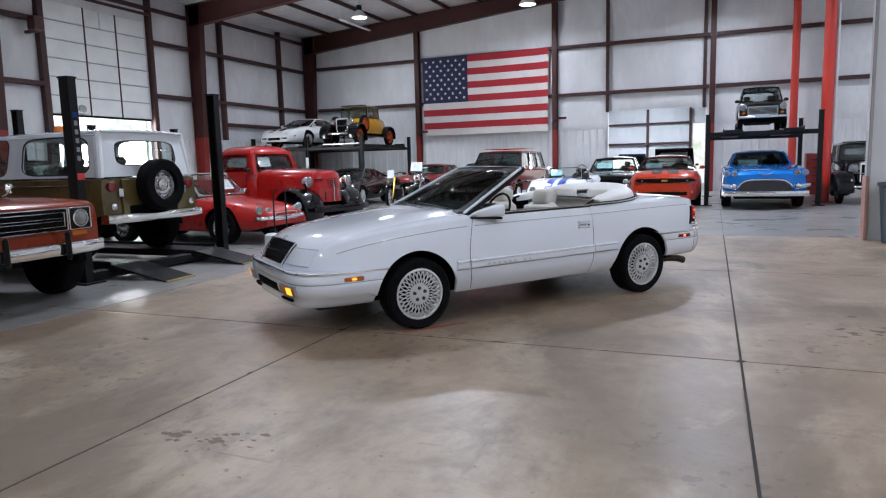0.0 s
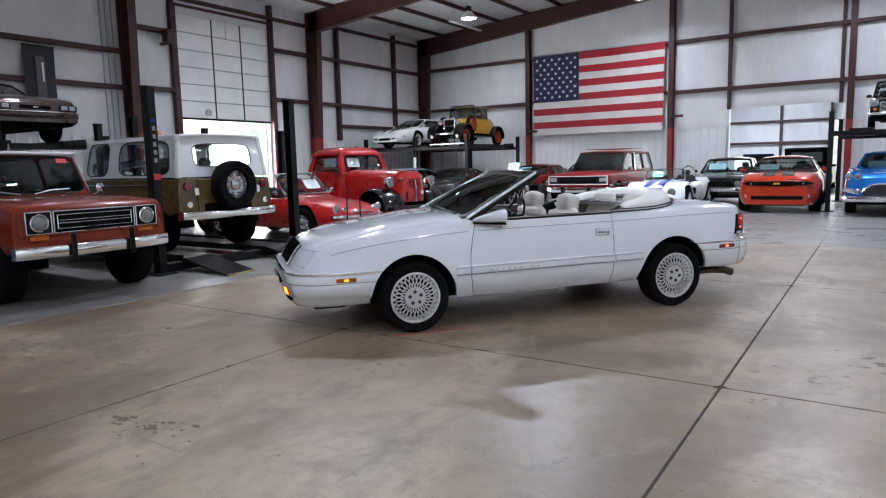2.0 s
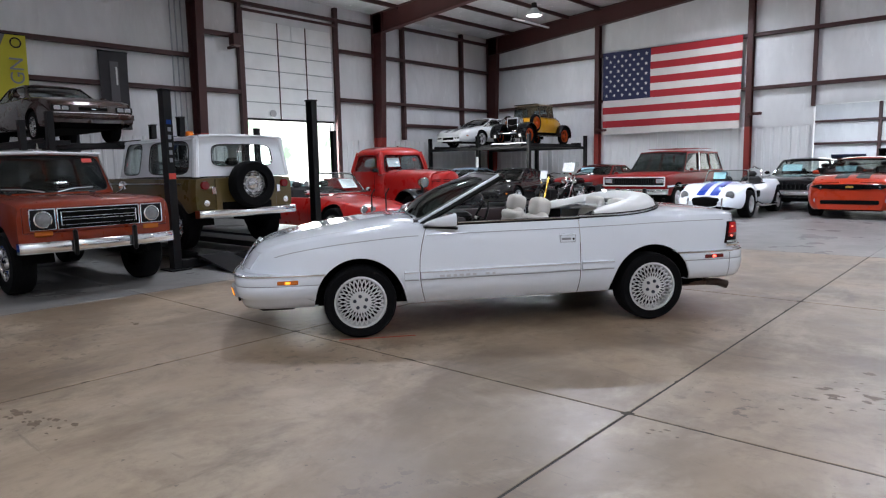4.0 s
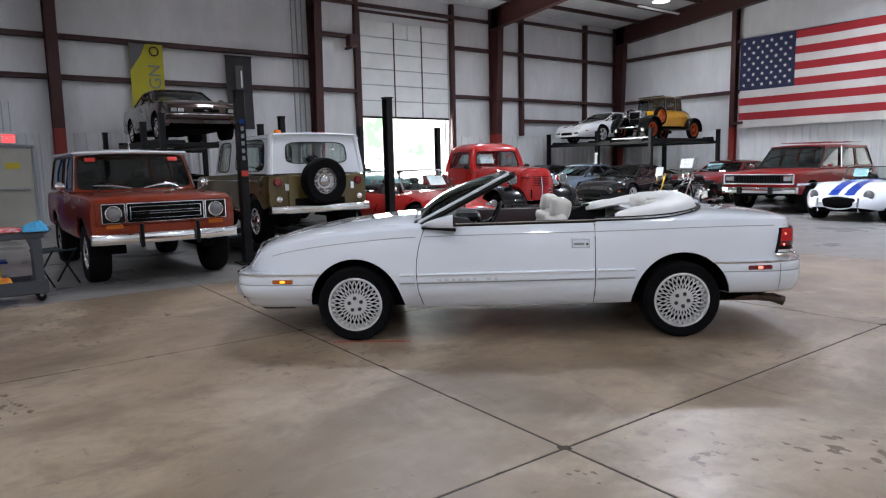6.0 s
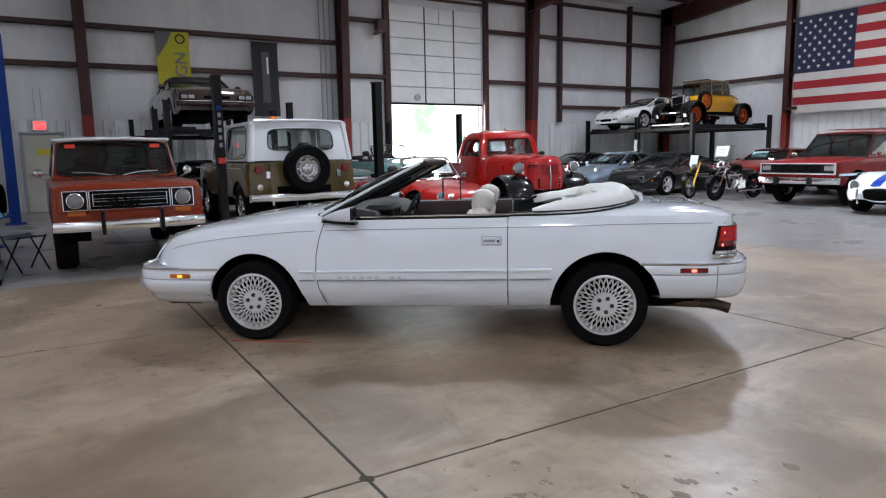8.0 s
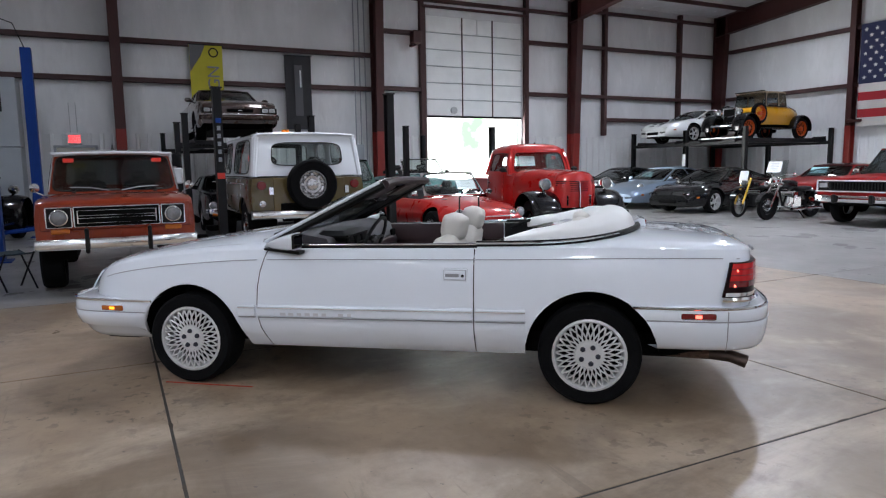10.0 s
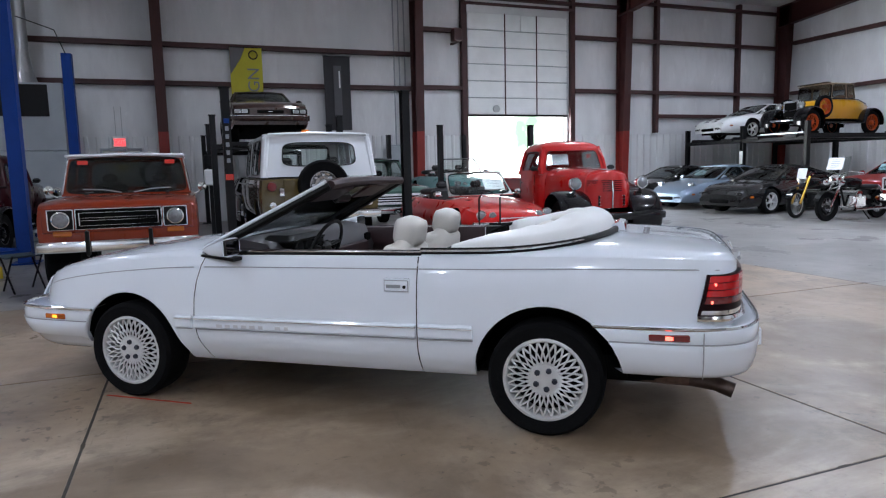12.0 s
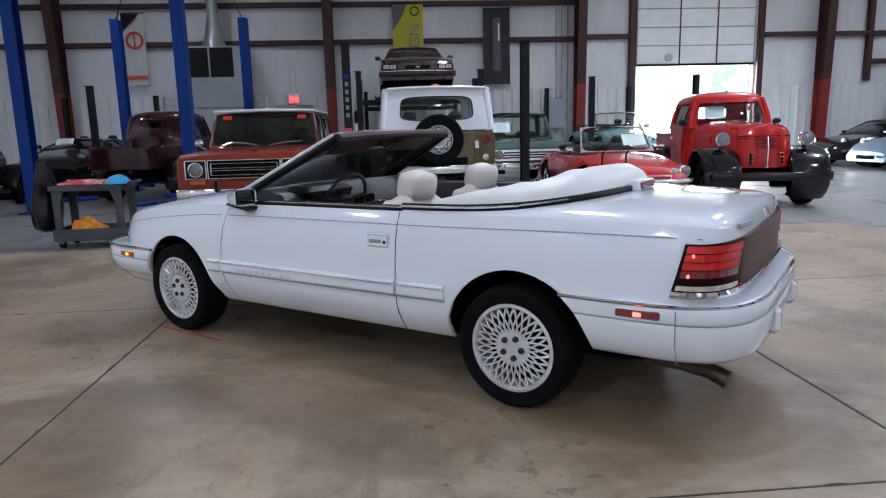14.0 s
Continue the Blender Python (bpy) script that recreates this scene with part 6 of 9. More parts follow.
def boot_at(u, v):
    """u runs round the horseshoe from tip to tip, v from its outer rim to the inner one."""
    a = math.pi * (0.004 + 0.992 * u)
    xo, yo, e = boot_outer(a)
    f = math.sin(a)
    wide = 0.28 + 0.72 * min(f / 0.07, 1) ** 0.8
    c = math.cos(a)
    xi, yi = -0.80 - 0.49 * e, 0.49 * math.copysign(abs(c) ** (2 / 2.9), c)
    xi, yi = xo + (xi - xo) * wide, yo + (yi - yo) * wide
    x, y = xo + (xi - xo) * v, yo + (yi - yo) * v
    z0 = surf(xo, min(abs(yo), LB.y(xo, LB.belt(xo)) - 0.02)) + 0.016
    roll = 0.036 * (1 - max(1 - v / 0.13, 0) ** 2.2)
    rise = (0.016 + 0.054 * f) * min(f / 0.05, 1) ** 0.7
    z = z0 + roll * (0.45 + 0.55 * min(f / 0.15, 1)) + rise * math.sin(math.pi / 2 * min(v / 0.5, 1)) - 0.060 * (max(v - 0.66, 0) / 0.34) ** 2
    soft = min(v / 0.2, 1)
    fold = 0.016 * noise.noise((x * 5, y * 4, 1.7)) + 0.007 * noise.noise((x * 13, y * 9, 4.1))
    crease = -0.024 * math.exp(-((f - 0.62) / 0.07) ** 2) * max(v - 0.25, 0)
    return x, y, z + soft * fold * (0.3 + f) + crease


boot = part("top_boot", Geo().grid(boot_at, 72, 16, 0.03), VINYL_BOOT, car, "white vinyl boot over the folded top", angle=70)
rim = []
for k in range(45):
    xo, yo, e = boot_outer(math.pi * (0.004 + 0.992 * k / 44), 1.018)
    rim.append(Vector((xo, yo, surf(xo, min(abs(yo), LB.y(xo, LB.belt(xo)) - 0.02)) + 0.012)))
ahead = [[Vector((x, e.y, surf(x, min(abs(e.y), LB.y(x, LB.belt(x)) - 0.02)) + 0.012)) for x in np.linspace(-0.615, e.x + 0.03, 4)] for e in (rim[0], rim[-1])]
rim = ahead[0] + rim + ahead[1][::-1]
part("boot_edge", Geo().tube(rim, 0.019, 6), PLASTIC, boot, "black rubber edge")
for half in (rim[:22], rim[-22:]):
    part("boot_chrome", Geo().tube([v + Vector((0, math.copysign(0.017, v.y), 0.003)) for v in half], 0.006, 5), CHROME, boot, "bright edge strip")
well = Geo().grid(lambda u, v: (-1.06 - 0.26 * v, -0.56 + 1.12 * u, 0.93 + 0.03 * math.sin(math.pi * u) + 0.03 * v), 8, 4, 0.02)
part("top_well", well, VINYL_BOOT, car, angle=60)
for s in (1, -1):
    part("top_hinge", Geo().tube([(-0.66, s * 0.66, 0.90), (-0.80, s * 0.64, 0.955), (-1.0, s * 0.60, 0.975)], 0.014, 6), BLACK, boot, "dark folding top hinge")

# Rear end: deck lines, lamps, badges, exhaust.
part("high_brake_lamp", Geo().loft([[(-1.50, y, 0.985), (-1.64, y, 0.985), (-1.63, y, 1.03), (-1.60, y, 1.035)] for y in (-0.13, 0.13)]), WHITE_PAINT, car, "white high brake lamp housing")
part("high_brake_lens", Geo().box((-1.637, 0, 1.008), (0.012, 0.22, 0.035), 0.004), RED_LENS, car)


def tail_at(q, z, out=0.003):
    """A place on the rounded tail: q runs from the flank (0) round the corner to the middle (1)."""
    a = math.pi / 2 * (0.048 + 0.06 * (z - 0.637) / 0.205 + (0.952 - 0.06 * (z - 0.637) / 0.205) * q)
    c, s_ = math.cos(a), math.sin(a)
    return Vector((-1.88 - (0.340 + out) * s_ ** (2 / 4.4), (LB.y(-1.88, z) + out) * max(c, 0) ** (2 / 4.4), z))


mirrored = lambda v, u: Vector((v.x, v.y if u < 0.5 else -v.y, v.z))
LAMP_BLACK = material("black lamp lens", (0.012, 0.003, 0.004), 0.4, spec=0.1)
for s in (1, -1):
    flip = lambda v: Vector((v.x, s * v.y, v.z))
    lampo = part("tail_lamp", Geo().grid(lambda u, v: flip(tail_at(0.68 * u, 0.652 + 0.191 * v)), 30, 6, 0.02 * s), LAMP_BLACK, car, "red and black wraparound tail lamp, lit", angle=60)
    for k in range(4):
        part("lamp_band", Geo().grid(lambda u, v: flip(tail_at(0.020 + 0.64 * u - 0.05 * u * (3 - k) * 0.3, 0.708 + 0.033 * k + 0.029 * v, 0.010)), 28, 2, 0.006 * s), RED_GLOW if k in (1, 2, 3) else RED_LENS, lampo, "red lens band", angle=60)
    for q, z in ((0.075, 0.798), (0.070, 0.716)):
        c = flip(tail_at(q, z, 0.013))
        part("bulb_glow", Geo().lathe([(0.0, -0.005), (0.006, -0.004), (0.008, 0.0), (0.006, 0.004), (0, 0.005)], 12, "x", c), RED_LIT, lampo)
    part("reversing_lens", Geo().grid(lambda u, v: flip(tail_at(0.015 + 0.62 * u, 0.656 + 0.020 * v, 0.008)), 24, 2, 0.006 * s), CHROME, lampo, "clear reversing lamp strip", angle=60)
    part("lamp_chrome", Geo().tube([flip(tail_at(q, 0.640, 0.010)) for q in np.linspace(0.0, 0.68, 24)], 0.015, 6), CHROME, lampo)
part("tail_panel", Geo().grid(lambda u, v: mirrored(tail_at(0.69 + 0.31 * (1 - abs(2 * u - 1)), 0.652 + 0.191 * v), u), 16, 4, 0.02), SMOKED, car, "dark red smoked tail panel", angle=60)
part("tail_chrome", Geo().tube([mirrored(tail_at(0.68 + 0.32 * (1 - abs(2 * u - 1)), 0.640, 0.010), u) for u in np.linspace(0, 1, 13)], 0.013, 6), CHROME, car)
for s in (0.5, -0.5):
    part("deck_badge", Geo().box((-2.203, s, 0.895), (0.016, 0.15, 0.022), 0.004, pose(0, 0, 0, 0, 24, -8 if s > 0 else 8)), GREY_LINE, car)
part("deck_emblem", Geo().box((-2.214, 0, 0.890), (0.014, 0.03, 0.06), 0.008, pose(0, 0, 0, 0, 24, 0)), CHROME, car)
for s in (0.30, -0.30):
    part("bumper_pad", Geo().box((-2.312, s, 0.445), (0.06, 0.10, 0.13), 0.025), WHITE_PAINT, car)
ex = part("exhaust_pipe", Geo().tube([(-1.3, 0.5, 0.25), (-1.9, 0.55, 0.250), (-2.06, 0.56, 0.252)], 0.028, 10), material("rusty exhaust steel", (0.16, 0.10, 0.075), 0.6, metal=0.6, grain=0.4, stain=0.4), car)
part("exhaust_tip", Geo().tube([(-1.98, 0.55, 0.255), (-2.10, 0.565, 0.248), (-2.185, 0.578, 0.222)], [0.034, 0.037, 0.040], 12), material("dull exhaust tip", (0.09, 0.065, 0.055), 0.4, metal=0.8, grain=0.3), ex)
part("muffler", Geo().box((-1.85, 0.3, 0.27), (0.5, 0.34, 0.14), 0.06), UNDER, car)


# ---- parked vehicles ----
PICKUP_GLASS = glass("dim truck glass", (0.55, 0.60, 0.60))
ORANGE_BROWN = paint("burnt orange truck paint", (0.215, 0.030, 0.011), 0.28, 0.0, 0.7)
OLIVE = paint("olive brown truck paint", (0.105, 0.076, 0.026))
ROOF_WHITE = paint("white roof enamel", (0.74, 0.77, 0.80), 0.3)
RED_PAINT = paint("bright red car paint", (0.40, 0.010, 0.009))
DEEP_RED = paint("deep red car paint", (0.21, 0.006, 0.006), 0.35, 0.0, 0.3)
MAROON = paint("dark maroon paint", (0.032, 0.004, 0.007))
BLACK_PAINT = paint("black car paint", (0.005, 0.005, 0.006), 0.2, 0.0, 0.6)
CHARCOAL = paint("charcoal car paint", (0.013, 0.013, 0.014), 0.22, 0.2)
SILVER = paint("silver blue metallic paint", (0.20, 0.26, 0.34), 0.3, 0.5)
BROWN = paint("dark brown metallic paint", (0.042, 0.020, 0.015), 0.25, 0.3)
YELLOW = paint("amber yellow paint", (0.62, 0.31, 0.018))
TANGERINE = paint("bright orange car paint", (0.46, 0.036, 0.010))
COBALT = paint("bright blue metallic paint", (0.006, 0.20, 0.66), 0.2, 0.15)
STRIPE_BLUE = paint("royal blue stripe paint", (0.012, 0.05, 0.36))
GREEN_PAINT = paint("faded dark green paint", (0.060, 0.115, 0.095), 0.35)
TEAL = paint("pale teal car paint", (0.12, 0.30, 0.30))
ORANGE_WHEEL = paint("orange wheel enamel", (0.56, 0.085, 0.015))
BOXY = [(0, 0.955), (0.2, 0.99), (0.5, 1.0), (0.8, 0.995), (1.0, 0.975)]
ROUND = [(0, 0.88), (0.2, 0.96), (0.5, 1.0), (0.75, 0.97), (1.0, 0.86)]


def stickers(t, x, y, z, lean):
    for s in (1, -1):
        part("window_sticker", Geo(Matrix.Translation((x, s * y, z)) @ pose(0, 0, 0, 0, lean, 0)).box((0, 0, 0), (0.004, 0.13, 0.06)), SAFETY, t, "red window sticker")


def square_lamp(t, x, y, z, w, h, lit=LENS):
    b = part("headlight", Geo().box((x - 0.01, y, z), (0.04, w, h), 0.008), CHROME, t)
    l = part("lens", Geo().box((x + 0.012, y, z), (0.012, w * 0.84, h * 0.76), 0.005), LAMP_SILVER if lit is LENS else lit, b)
    l.visible_shadow = False


# Orange off-road wagon.
t, sh = vehicle("off_road_wagon", "burnt orange off-road wagon with a white roof on a concrete floor", "off-road vehicle", pose(-8.25, 4.53, 0), ORANGE_BROWN,
    top=[(-2.15, 1.06), (-2.05, 1.10), (0.6, 1.125), (1.3, 1.12), (1.70, 1.10), (1.83, 1.075), (1.88, 1.035)], edge=0.045, w=1.78, wb=2.54, R=0.37, tw=0.24, rim=0.2, arch=0.45,
    sill=0.52, side=BOXY, tail=0.97, nose=0.955, crown=3.4, track=1.46, style="slot", rim_mat=CHROME, doors=[(-0.80, 0.36)],
    cab=dict(roof=ROOF_WHITE, xa=0.36, xb=0.12, xc=-2.03, xd=-2.13, wb=0.81, wr=0.73, zb=1.12, zr=1.655, cuts=(0, 0.44, 1), margin=0.045, bow=0.05, crown=0.05, gl=TINTED))
part("nose_panel", Geo().box((1.885, 0, 0.885), (0.03, 1.60, 0.30), 0.012), ORANGE_BROWN, t)
gr = part("grille", Geo().box((1.905, 0, 0.885), (0.02, 0.90, 0.215), 0.008), UNDER, t, "black grille with chrome double bars")
for z in (0.812, 0.870, 0.900, 0.958):
    part("grille_bar", Geo().box((1.922, 0, z), (0.022, 0.83, 0.011), 0.004), CHROME, gr)
for y in (-0.415, 0.415):
    part("grille_bar", Geo().box((1.922, y, 0.885), (0.022, 0.012, 0.156), 0.004), CHROME, gr)
for y, w in ((0.0, 0.92), (0.605, 0.27), (-0.605, 0.27)):
    g = Geo()
    for e in (1, -1):
        g.box((1.915, y, 0.885 + e * 0.113), (0.03, w, 0.014), 0.005).box((1.915, y + e * (w / 2 - 0.007), 0.885), (0.03, 0.014, 0.24), 0.005)
    part("chrome_surround", g, CHROME, t)
for s in (1, -1):
    bz = part("lamp_bezel", Geo().box((1.902, s * 0.605, 0.885), (0.022, 0.25, 0.22), 0.008), PLASTIC, t, "black headlight bezel")
    headlight(t, 1.928, s * 0.605, 0.885, 0.083)
    part("turn_lamp", Geo().box((1.897, s * 0.6, 0.725), (0.024, 0.19, 0.06), 0.012), AMBER_OFF, t, "amber turn lamp")
    part("bumper_guard", Geo().box((2.06, s * 0.33, 0.62), (0.06, 0.045, 0.30), 0.018), PLASTIC, t)
    part("wiper", Geo().tube([(0.43, s * 0.08, 1.15), (0.36, s * 0.30, 1.19), (0.345, s * 0.55, 1.20)], 0.007, 5), GALV, t)
    part("pillar_strip", Geo().tube([(0.372, s * 0.80, 1.14), (0.135, s * 0.725, 1.64)], 0.011, 6), CHROME, t, "bright windscreen pillar strip")
    part("hood_hinge", Geo().box((0.45, s * 0.5, 1.135), (0.09, 0.05, 0.02), 0.006), BLACK, t)
    mr = part("mirror", Geo().lathe([(0.0, -0.03), (0.045, -0.028), (0.062, -0.01), (0.058, 0.012), (0.0, 0.03)], 18, "x", (0.34, s * 0.96, 1.20)), CHROME, t, "round chrome mirror")
    part("stalk", Geo().tube([(0.34, s * 0.86, 1.10), (0.34, s * 0.92, 1.13), (0.34, s * 0.96, 1.16)], 0.011, 6), CHROME, mr)
    part("hood_crease", Geo().tube([(x, s * 0.60, sh.top(x) - 0.012) for x in (1.8, 1.4, 1.0, 0.44)], 0.010, 6), ORANGE_BROWN, t)
bar(t, "front_bumper", 2.03, 0.86, 0.58, 0.13, CHROME, 0.05, 0.1, "chrome front bumper")
part("roof_lip", Geo().tube([(0.17, y, 1.665 - 0.02 * abs(y)) for y in np.linspace(-0.74, 0.74, 9)], 0.022, 8), ROOF_WHITE, t, "white roof edge")
for s in (1, -1):
    part("roof_lip", Geo().tube([(x, s * 0.745, 1.652) for x in np.linspace(0.16, -2.05, 6)], 0.022, 8), ROOF_WHITE, t, "white roof edge")
part("antenna", Geo().tube([(0.05, 0, 1.7), (0.05, 0, 1.79)], [0.02, 0.004], 6), CHROME, t)
stickers(t, 0.20, 0.55, 1.56, -25)
part("tow_hooks", Geo().box((1.95, 0.5, 0.47), (0.12, 0.05, 0.08), 0.01), UNDER, t)

# Olive and white off-road truck on the lowered lift, its tail to the hall.
t, sh = vehicle("off_road_truck", "olive off-road truck with white hard top on a lowered lift", "off-road vehicle", pose(-9.22, 7.08, 0.19, 0, 0, 180), OLIVE,
    top=[(-1.95, 1.09), (-1.85, 1.10), (0.5, 1.10), (1.3, 1.09), (1.75, 1.06), (1.8, 1.0)], edge=0.03, w=1.72, wb=2.54, R=0.36, tw=0.22, rim=0.2, arch=0.43,
    sill=0.52, side=BOXY, tail=0.97, nose=0.94, crown=4.0, track=1.42, rim_mat=CHROME,
    cab=dict(mat=ROOF_WHITE, roof=ROOF_WHITE, xa=0.58, xb=0.42, xc=-1.84, xd=-1.92, wb=0.82, wr=0.75, zb=1.11, zr=1.70, cuts=(0, 0.36, 1), margin=0.15, bow=0.04, crown=0.045, rear_hole=(0.17, 0.83, 0.24, 0.80), rn=5))
R_ = 0.355
DULL_RIM = material("worn chrome rim", (0.60, 0.60, 0.61), 0.22, metal=0.95, grain=0.2, stain=0.3)
sp = new("spare_wheel", tyre_mesh(R_, 0.21, 0.2))
sp.parent, sp.matrix_basis = t, pose(-2.12, 0.0, 0.985, 0, 0, 90)
o = new("rim", rim_mesh("slot", 0.2, 0.21, DULL_RIM))
o.parent, o.matrix_basis = sp, pose(0, -0.045, 0)
part("tailgate", Geo().box((-1.965, 0, 0.83), (0.03, 1.06, 0.5), 0.012), OLIVE, t, "olive tailgate")
for s in (1, -1):
    part("tail_lamp", Geo().lathe([(0.0, -0.02), (0.06, -0.017), (0.07, 0.0), (0.07, 0.03)], 18, "x", (-1.975, s * 0.69, 0.98)), RED_LENS, t, "round red tail lamp")
    part("reverse_lamp", Geo().lathe([(0.0, -0.03), (0.045, -0.025), (0.05, 0.0), (0.05, 0.03)], 14, "x", (-1.975, s * 0.69, 0.72)), CHROME, t)
    part("tailgate_latch", Geo().box((-1.985, s * 0.56, 0.9), (0.03, 0.07, 0.12), 0.01), CHROME, t)
    part("corner_post", Geo().tube([(-1.885, s * 0.785, 1.1), (-1.815, s * 0.715, 1.7)], 0.055, 10), ROOF_WHITE, t)
    part("gutter", Geo().tube([(-1.87, s * 0.765, 1.655), (0.42, s * 0.765, 1.655)], 0.014, 6), ROOF_WHITE, t)
bar(t, "rear_bumper", -2.12, 0.84, 0.56, 0.12, CHROME, 0.03, 0.14, "chrome rear bumper")
part("roof_edge", Geo().tube([(-1.87, y, 1.70 + 0.02 * (1 - (y / 0.74) ** 2)) for y in np.linspace(-0.70, 0.70, 9)], 0.020, 8), ROOF_WHITE, t)
part("dark_recess", Geo().box((-1.972, 0.0, 0.665), (0.03, 0.86, 0.12), 0.01), UNDER, t)
part("chrome_moulding", Geo().box((0.1, 0.868, 1.0), (3.4, 0.012, 0.02), 0.004), CHROME, t)
part("chrome_moulding", Geo().box((0.1, -0.868, 1.0), (3.4, 0.012, 0.02), 0.004), CHROME, t)
BEACON = material("amber beacon glass", (0.75, 0.17, 0.012), 0.25, coat=0.6)
part("roof_beacon", Geo().lathe([(0.07, 0), (0.075, 0.02), (0.06, 0.09), (0.0, 0.1)], 16, "z", (-0.1, -0.12, 1.785)), BEACON, t, "amber roof beacon")


def roadster(name, label, m, c, inside=DARK_CLOTH, w=1.66, L=4.1, screen=0.42, lift=0.0, category="convertible car"):
    """A small open sports car with chrome bumpers."""
    h = L / 2
    t, sh = vehicle(name, label, category, m, c,
        top=[(-h, 0.70), (-h + 0.12, 0.80), (-0.9, 0.86), (0.6, 0.86), (1.2, 0.80), (h - 0.3, 0.70), (h - 0.05, 0.60), (h, 0.54)], edge=0.07, w=w, wb=2.4, R=0.315, tw=0.19, rim=0.19,
        sill=0.24, side=ROUND, tail=0.84, nose=0.74, cut=(-0.75, 0.52), inside=inside, seats=inside, style="slot", rim_mat=CHROME, doors=[(-0.5, 0.5)])
    fn = quad((0.62, -0.64, 0.87), (0.62, 0.64, 0.87), (0.25, 0.55, 0.87 + screen), (0.25, -0.55, 0.87 + screen), (0.1, 0, 0.02))
    holed(t, fn, (0.03, 0.97, 0.05, 0.94), CHROME, GLASS, "windscreen_frame", 0.02, 10, 5)
    for s in (1, -1):
        headlight(t, h - 0.13, s * 0.60, 0.60, 0.075)
        headlight(t, h - 0.08, s * 0.42, 0.585, 0.06)
        part("turn_lamp", Geo().box((h - 0.1, s * 0.52, 0.45), (0.04, 0.12, 0.05), 0.01), AMBER_OFF, t)
    grille(t, h - 0.02, 0.33, 0.42, 0.55, 5, CHROME)
    bar(t, "front_bumper", h + 0.08, 0.74, 0.47, 0.07, CHROME, 0.14, 0.06, "chrome bumper")
    part("folded_top", puffy((-0.98, 0, 0.92), (0.4, 1.2, 0.16)), DARK_CLOTH, t, "folded dark soft top", angle=60)
    mirrors(t, 0.5, 0.72, 0.92, CHROME)
    return t


t = roadster("sports_convertible", "bright red open sports car with chrome bumpers on a concrete floor", pose(-9.35, 10.25, 0), RED_PAINT)
sign_card(t, (0.33, 0.38, 1.06), 0.4, 0.24, 0, 50)
stand = thing("chain_stand", "thin black metal stands before a red car", "stand", pose(-6.95, 9.4, 0))
for y in (0.0, 0.35):
    part("upright", Geo().tube([(0, y, 0.0), (0, y, 0.9), (0.05, y + 0.04, 1.0)], 0.014, 6), BLACK, stand)
    part("foot", Geo().lathe([(0.0, 0.0), (0.13, 0.0), (0.12, 0.025), (0.0, 0.03)], 14, "z", (0, y, 0)), BLACK, stand)
ext = thing("floor_charger", "small white and blue charger box on the floor", "battery charger", pose(-6.5, 8.75, 0))
part("case", Geo().box((0, 0, 0.17), (0.24, 0.2, 0.3), 0.03), SKIN_WHITE, ext)
part("front_plate", Geo().box((0.122, 0, 0.19), (0.01, 0.14, 0.16), 0.004), BLUE_STEEL, ext)
part("carry_handle", Geo().tube([(-0.07, 0, 0.31), (-0.06, 0, 0.37), (0.06, 0, 0.37), (0.07, 0, 0.31)], 0.012, 6), BLACK, ext)
roadster("sports_convertible", "pale teal small open sports car on a lowered lift", pose(-15.4, 12.4, 0.35), TEAL, w=1.55, L=3.9)


def fender(t, xc, s, R, y0, y1, mat, a0=-15, a1=200, rise=0.0, name="fender"):
    """A crowned vintage mudguard that arcs over a wheel."""
    rings = []
    n = 16
    for k in range(n + 1):
        a = radians(a0 + (a1 - a0) * k / n)
        e = math.sin(math.pi * k / n) ** 0.4
        rr = R * (1.22 + rise * math.sin(a))
        ring = []
        for q in range(9):
            b = math.pi * q / 8
            y = (y0 + y1) / 2 + (y1 - y0) / 2 * math.cos(b) * (0.85 + 0.15 * e)
            r2 = rr - 0.15 * R * (1 - math.sin(b) ** 0.7) + 0.02
            ring.append((xc + r2 * math.cos(a), s * y, R + r2 * math.sin(a)))
        ring.append((xc + (rr - 0.25 * R) * math.cos(a), s * y0, R + (rr - 0.25 * R) * math.sin(a)))
        rings.append(ring)
    return part(name, Geo().loft(rings, True, True), mat, t, angle=60)


def arch_hood(t, x0, x1, h0, h1, z0, zt0, zt1, mat, name="hood"):
    """A tall vintage bonnet with a rounded back."""
    rings = []
    for k in range(9):
        q = k / 8
        x, hw = x0 + (x1 - x0) * q, h0 + (h1 - h0) * q ** 1.4
        zt = zt0 + (zt1 - zt0) * q ** 2
        ring = [(x, hw, z0)]
        for j in range(11):
            b = math.pi * j / 10
            ring.append((x, hw * math.copysign(abs(math.cos(b)) ** 0.55, math.cos(b)), zt - 0.30 + 0.30 * math.sin(b) ** 0.7))
        ring.append((x, -hw, z0))
        rings.append(ring)
    return part(name, Geo().loft(rings), mat, t, angle=60)


def dome_roof(t, xf, xr, w, z0, rise, mat, n=4.5):
    """A pressed-steel roof: superellipse rings that close into a dome."""
    rings = []
    xc, hx = (xf + xr) / 2, (xf - xr) / 2
    for k in range(9):
        q = k / 8 * math.pi / 2
        f, z = max(math.cos(q) ** 0.55, 0.04), z0 + rise * math.sin(q) ** 1.1
        ring = []
        for j in range(36):
            a = 2 * math.pi * j / 36
            ca, sa = math.cos(a), math.sin(a)
            ring.append((xc + hx * f * math.copysign(abs(ca) ** (2 / n), ca), w * f * math.copysign(abs(sa) ** (2 / n), sa), z))
        rings.append(ring)
    return part("roof", Geo().loft(rings), mat, t, angle=70)


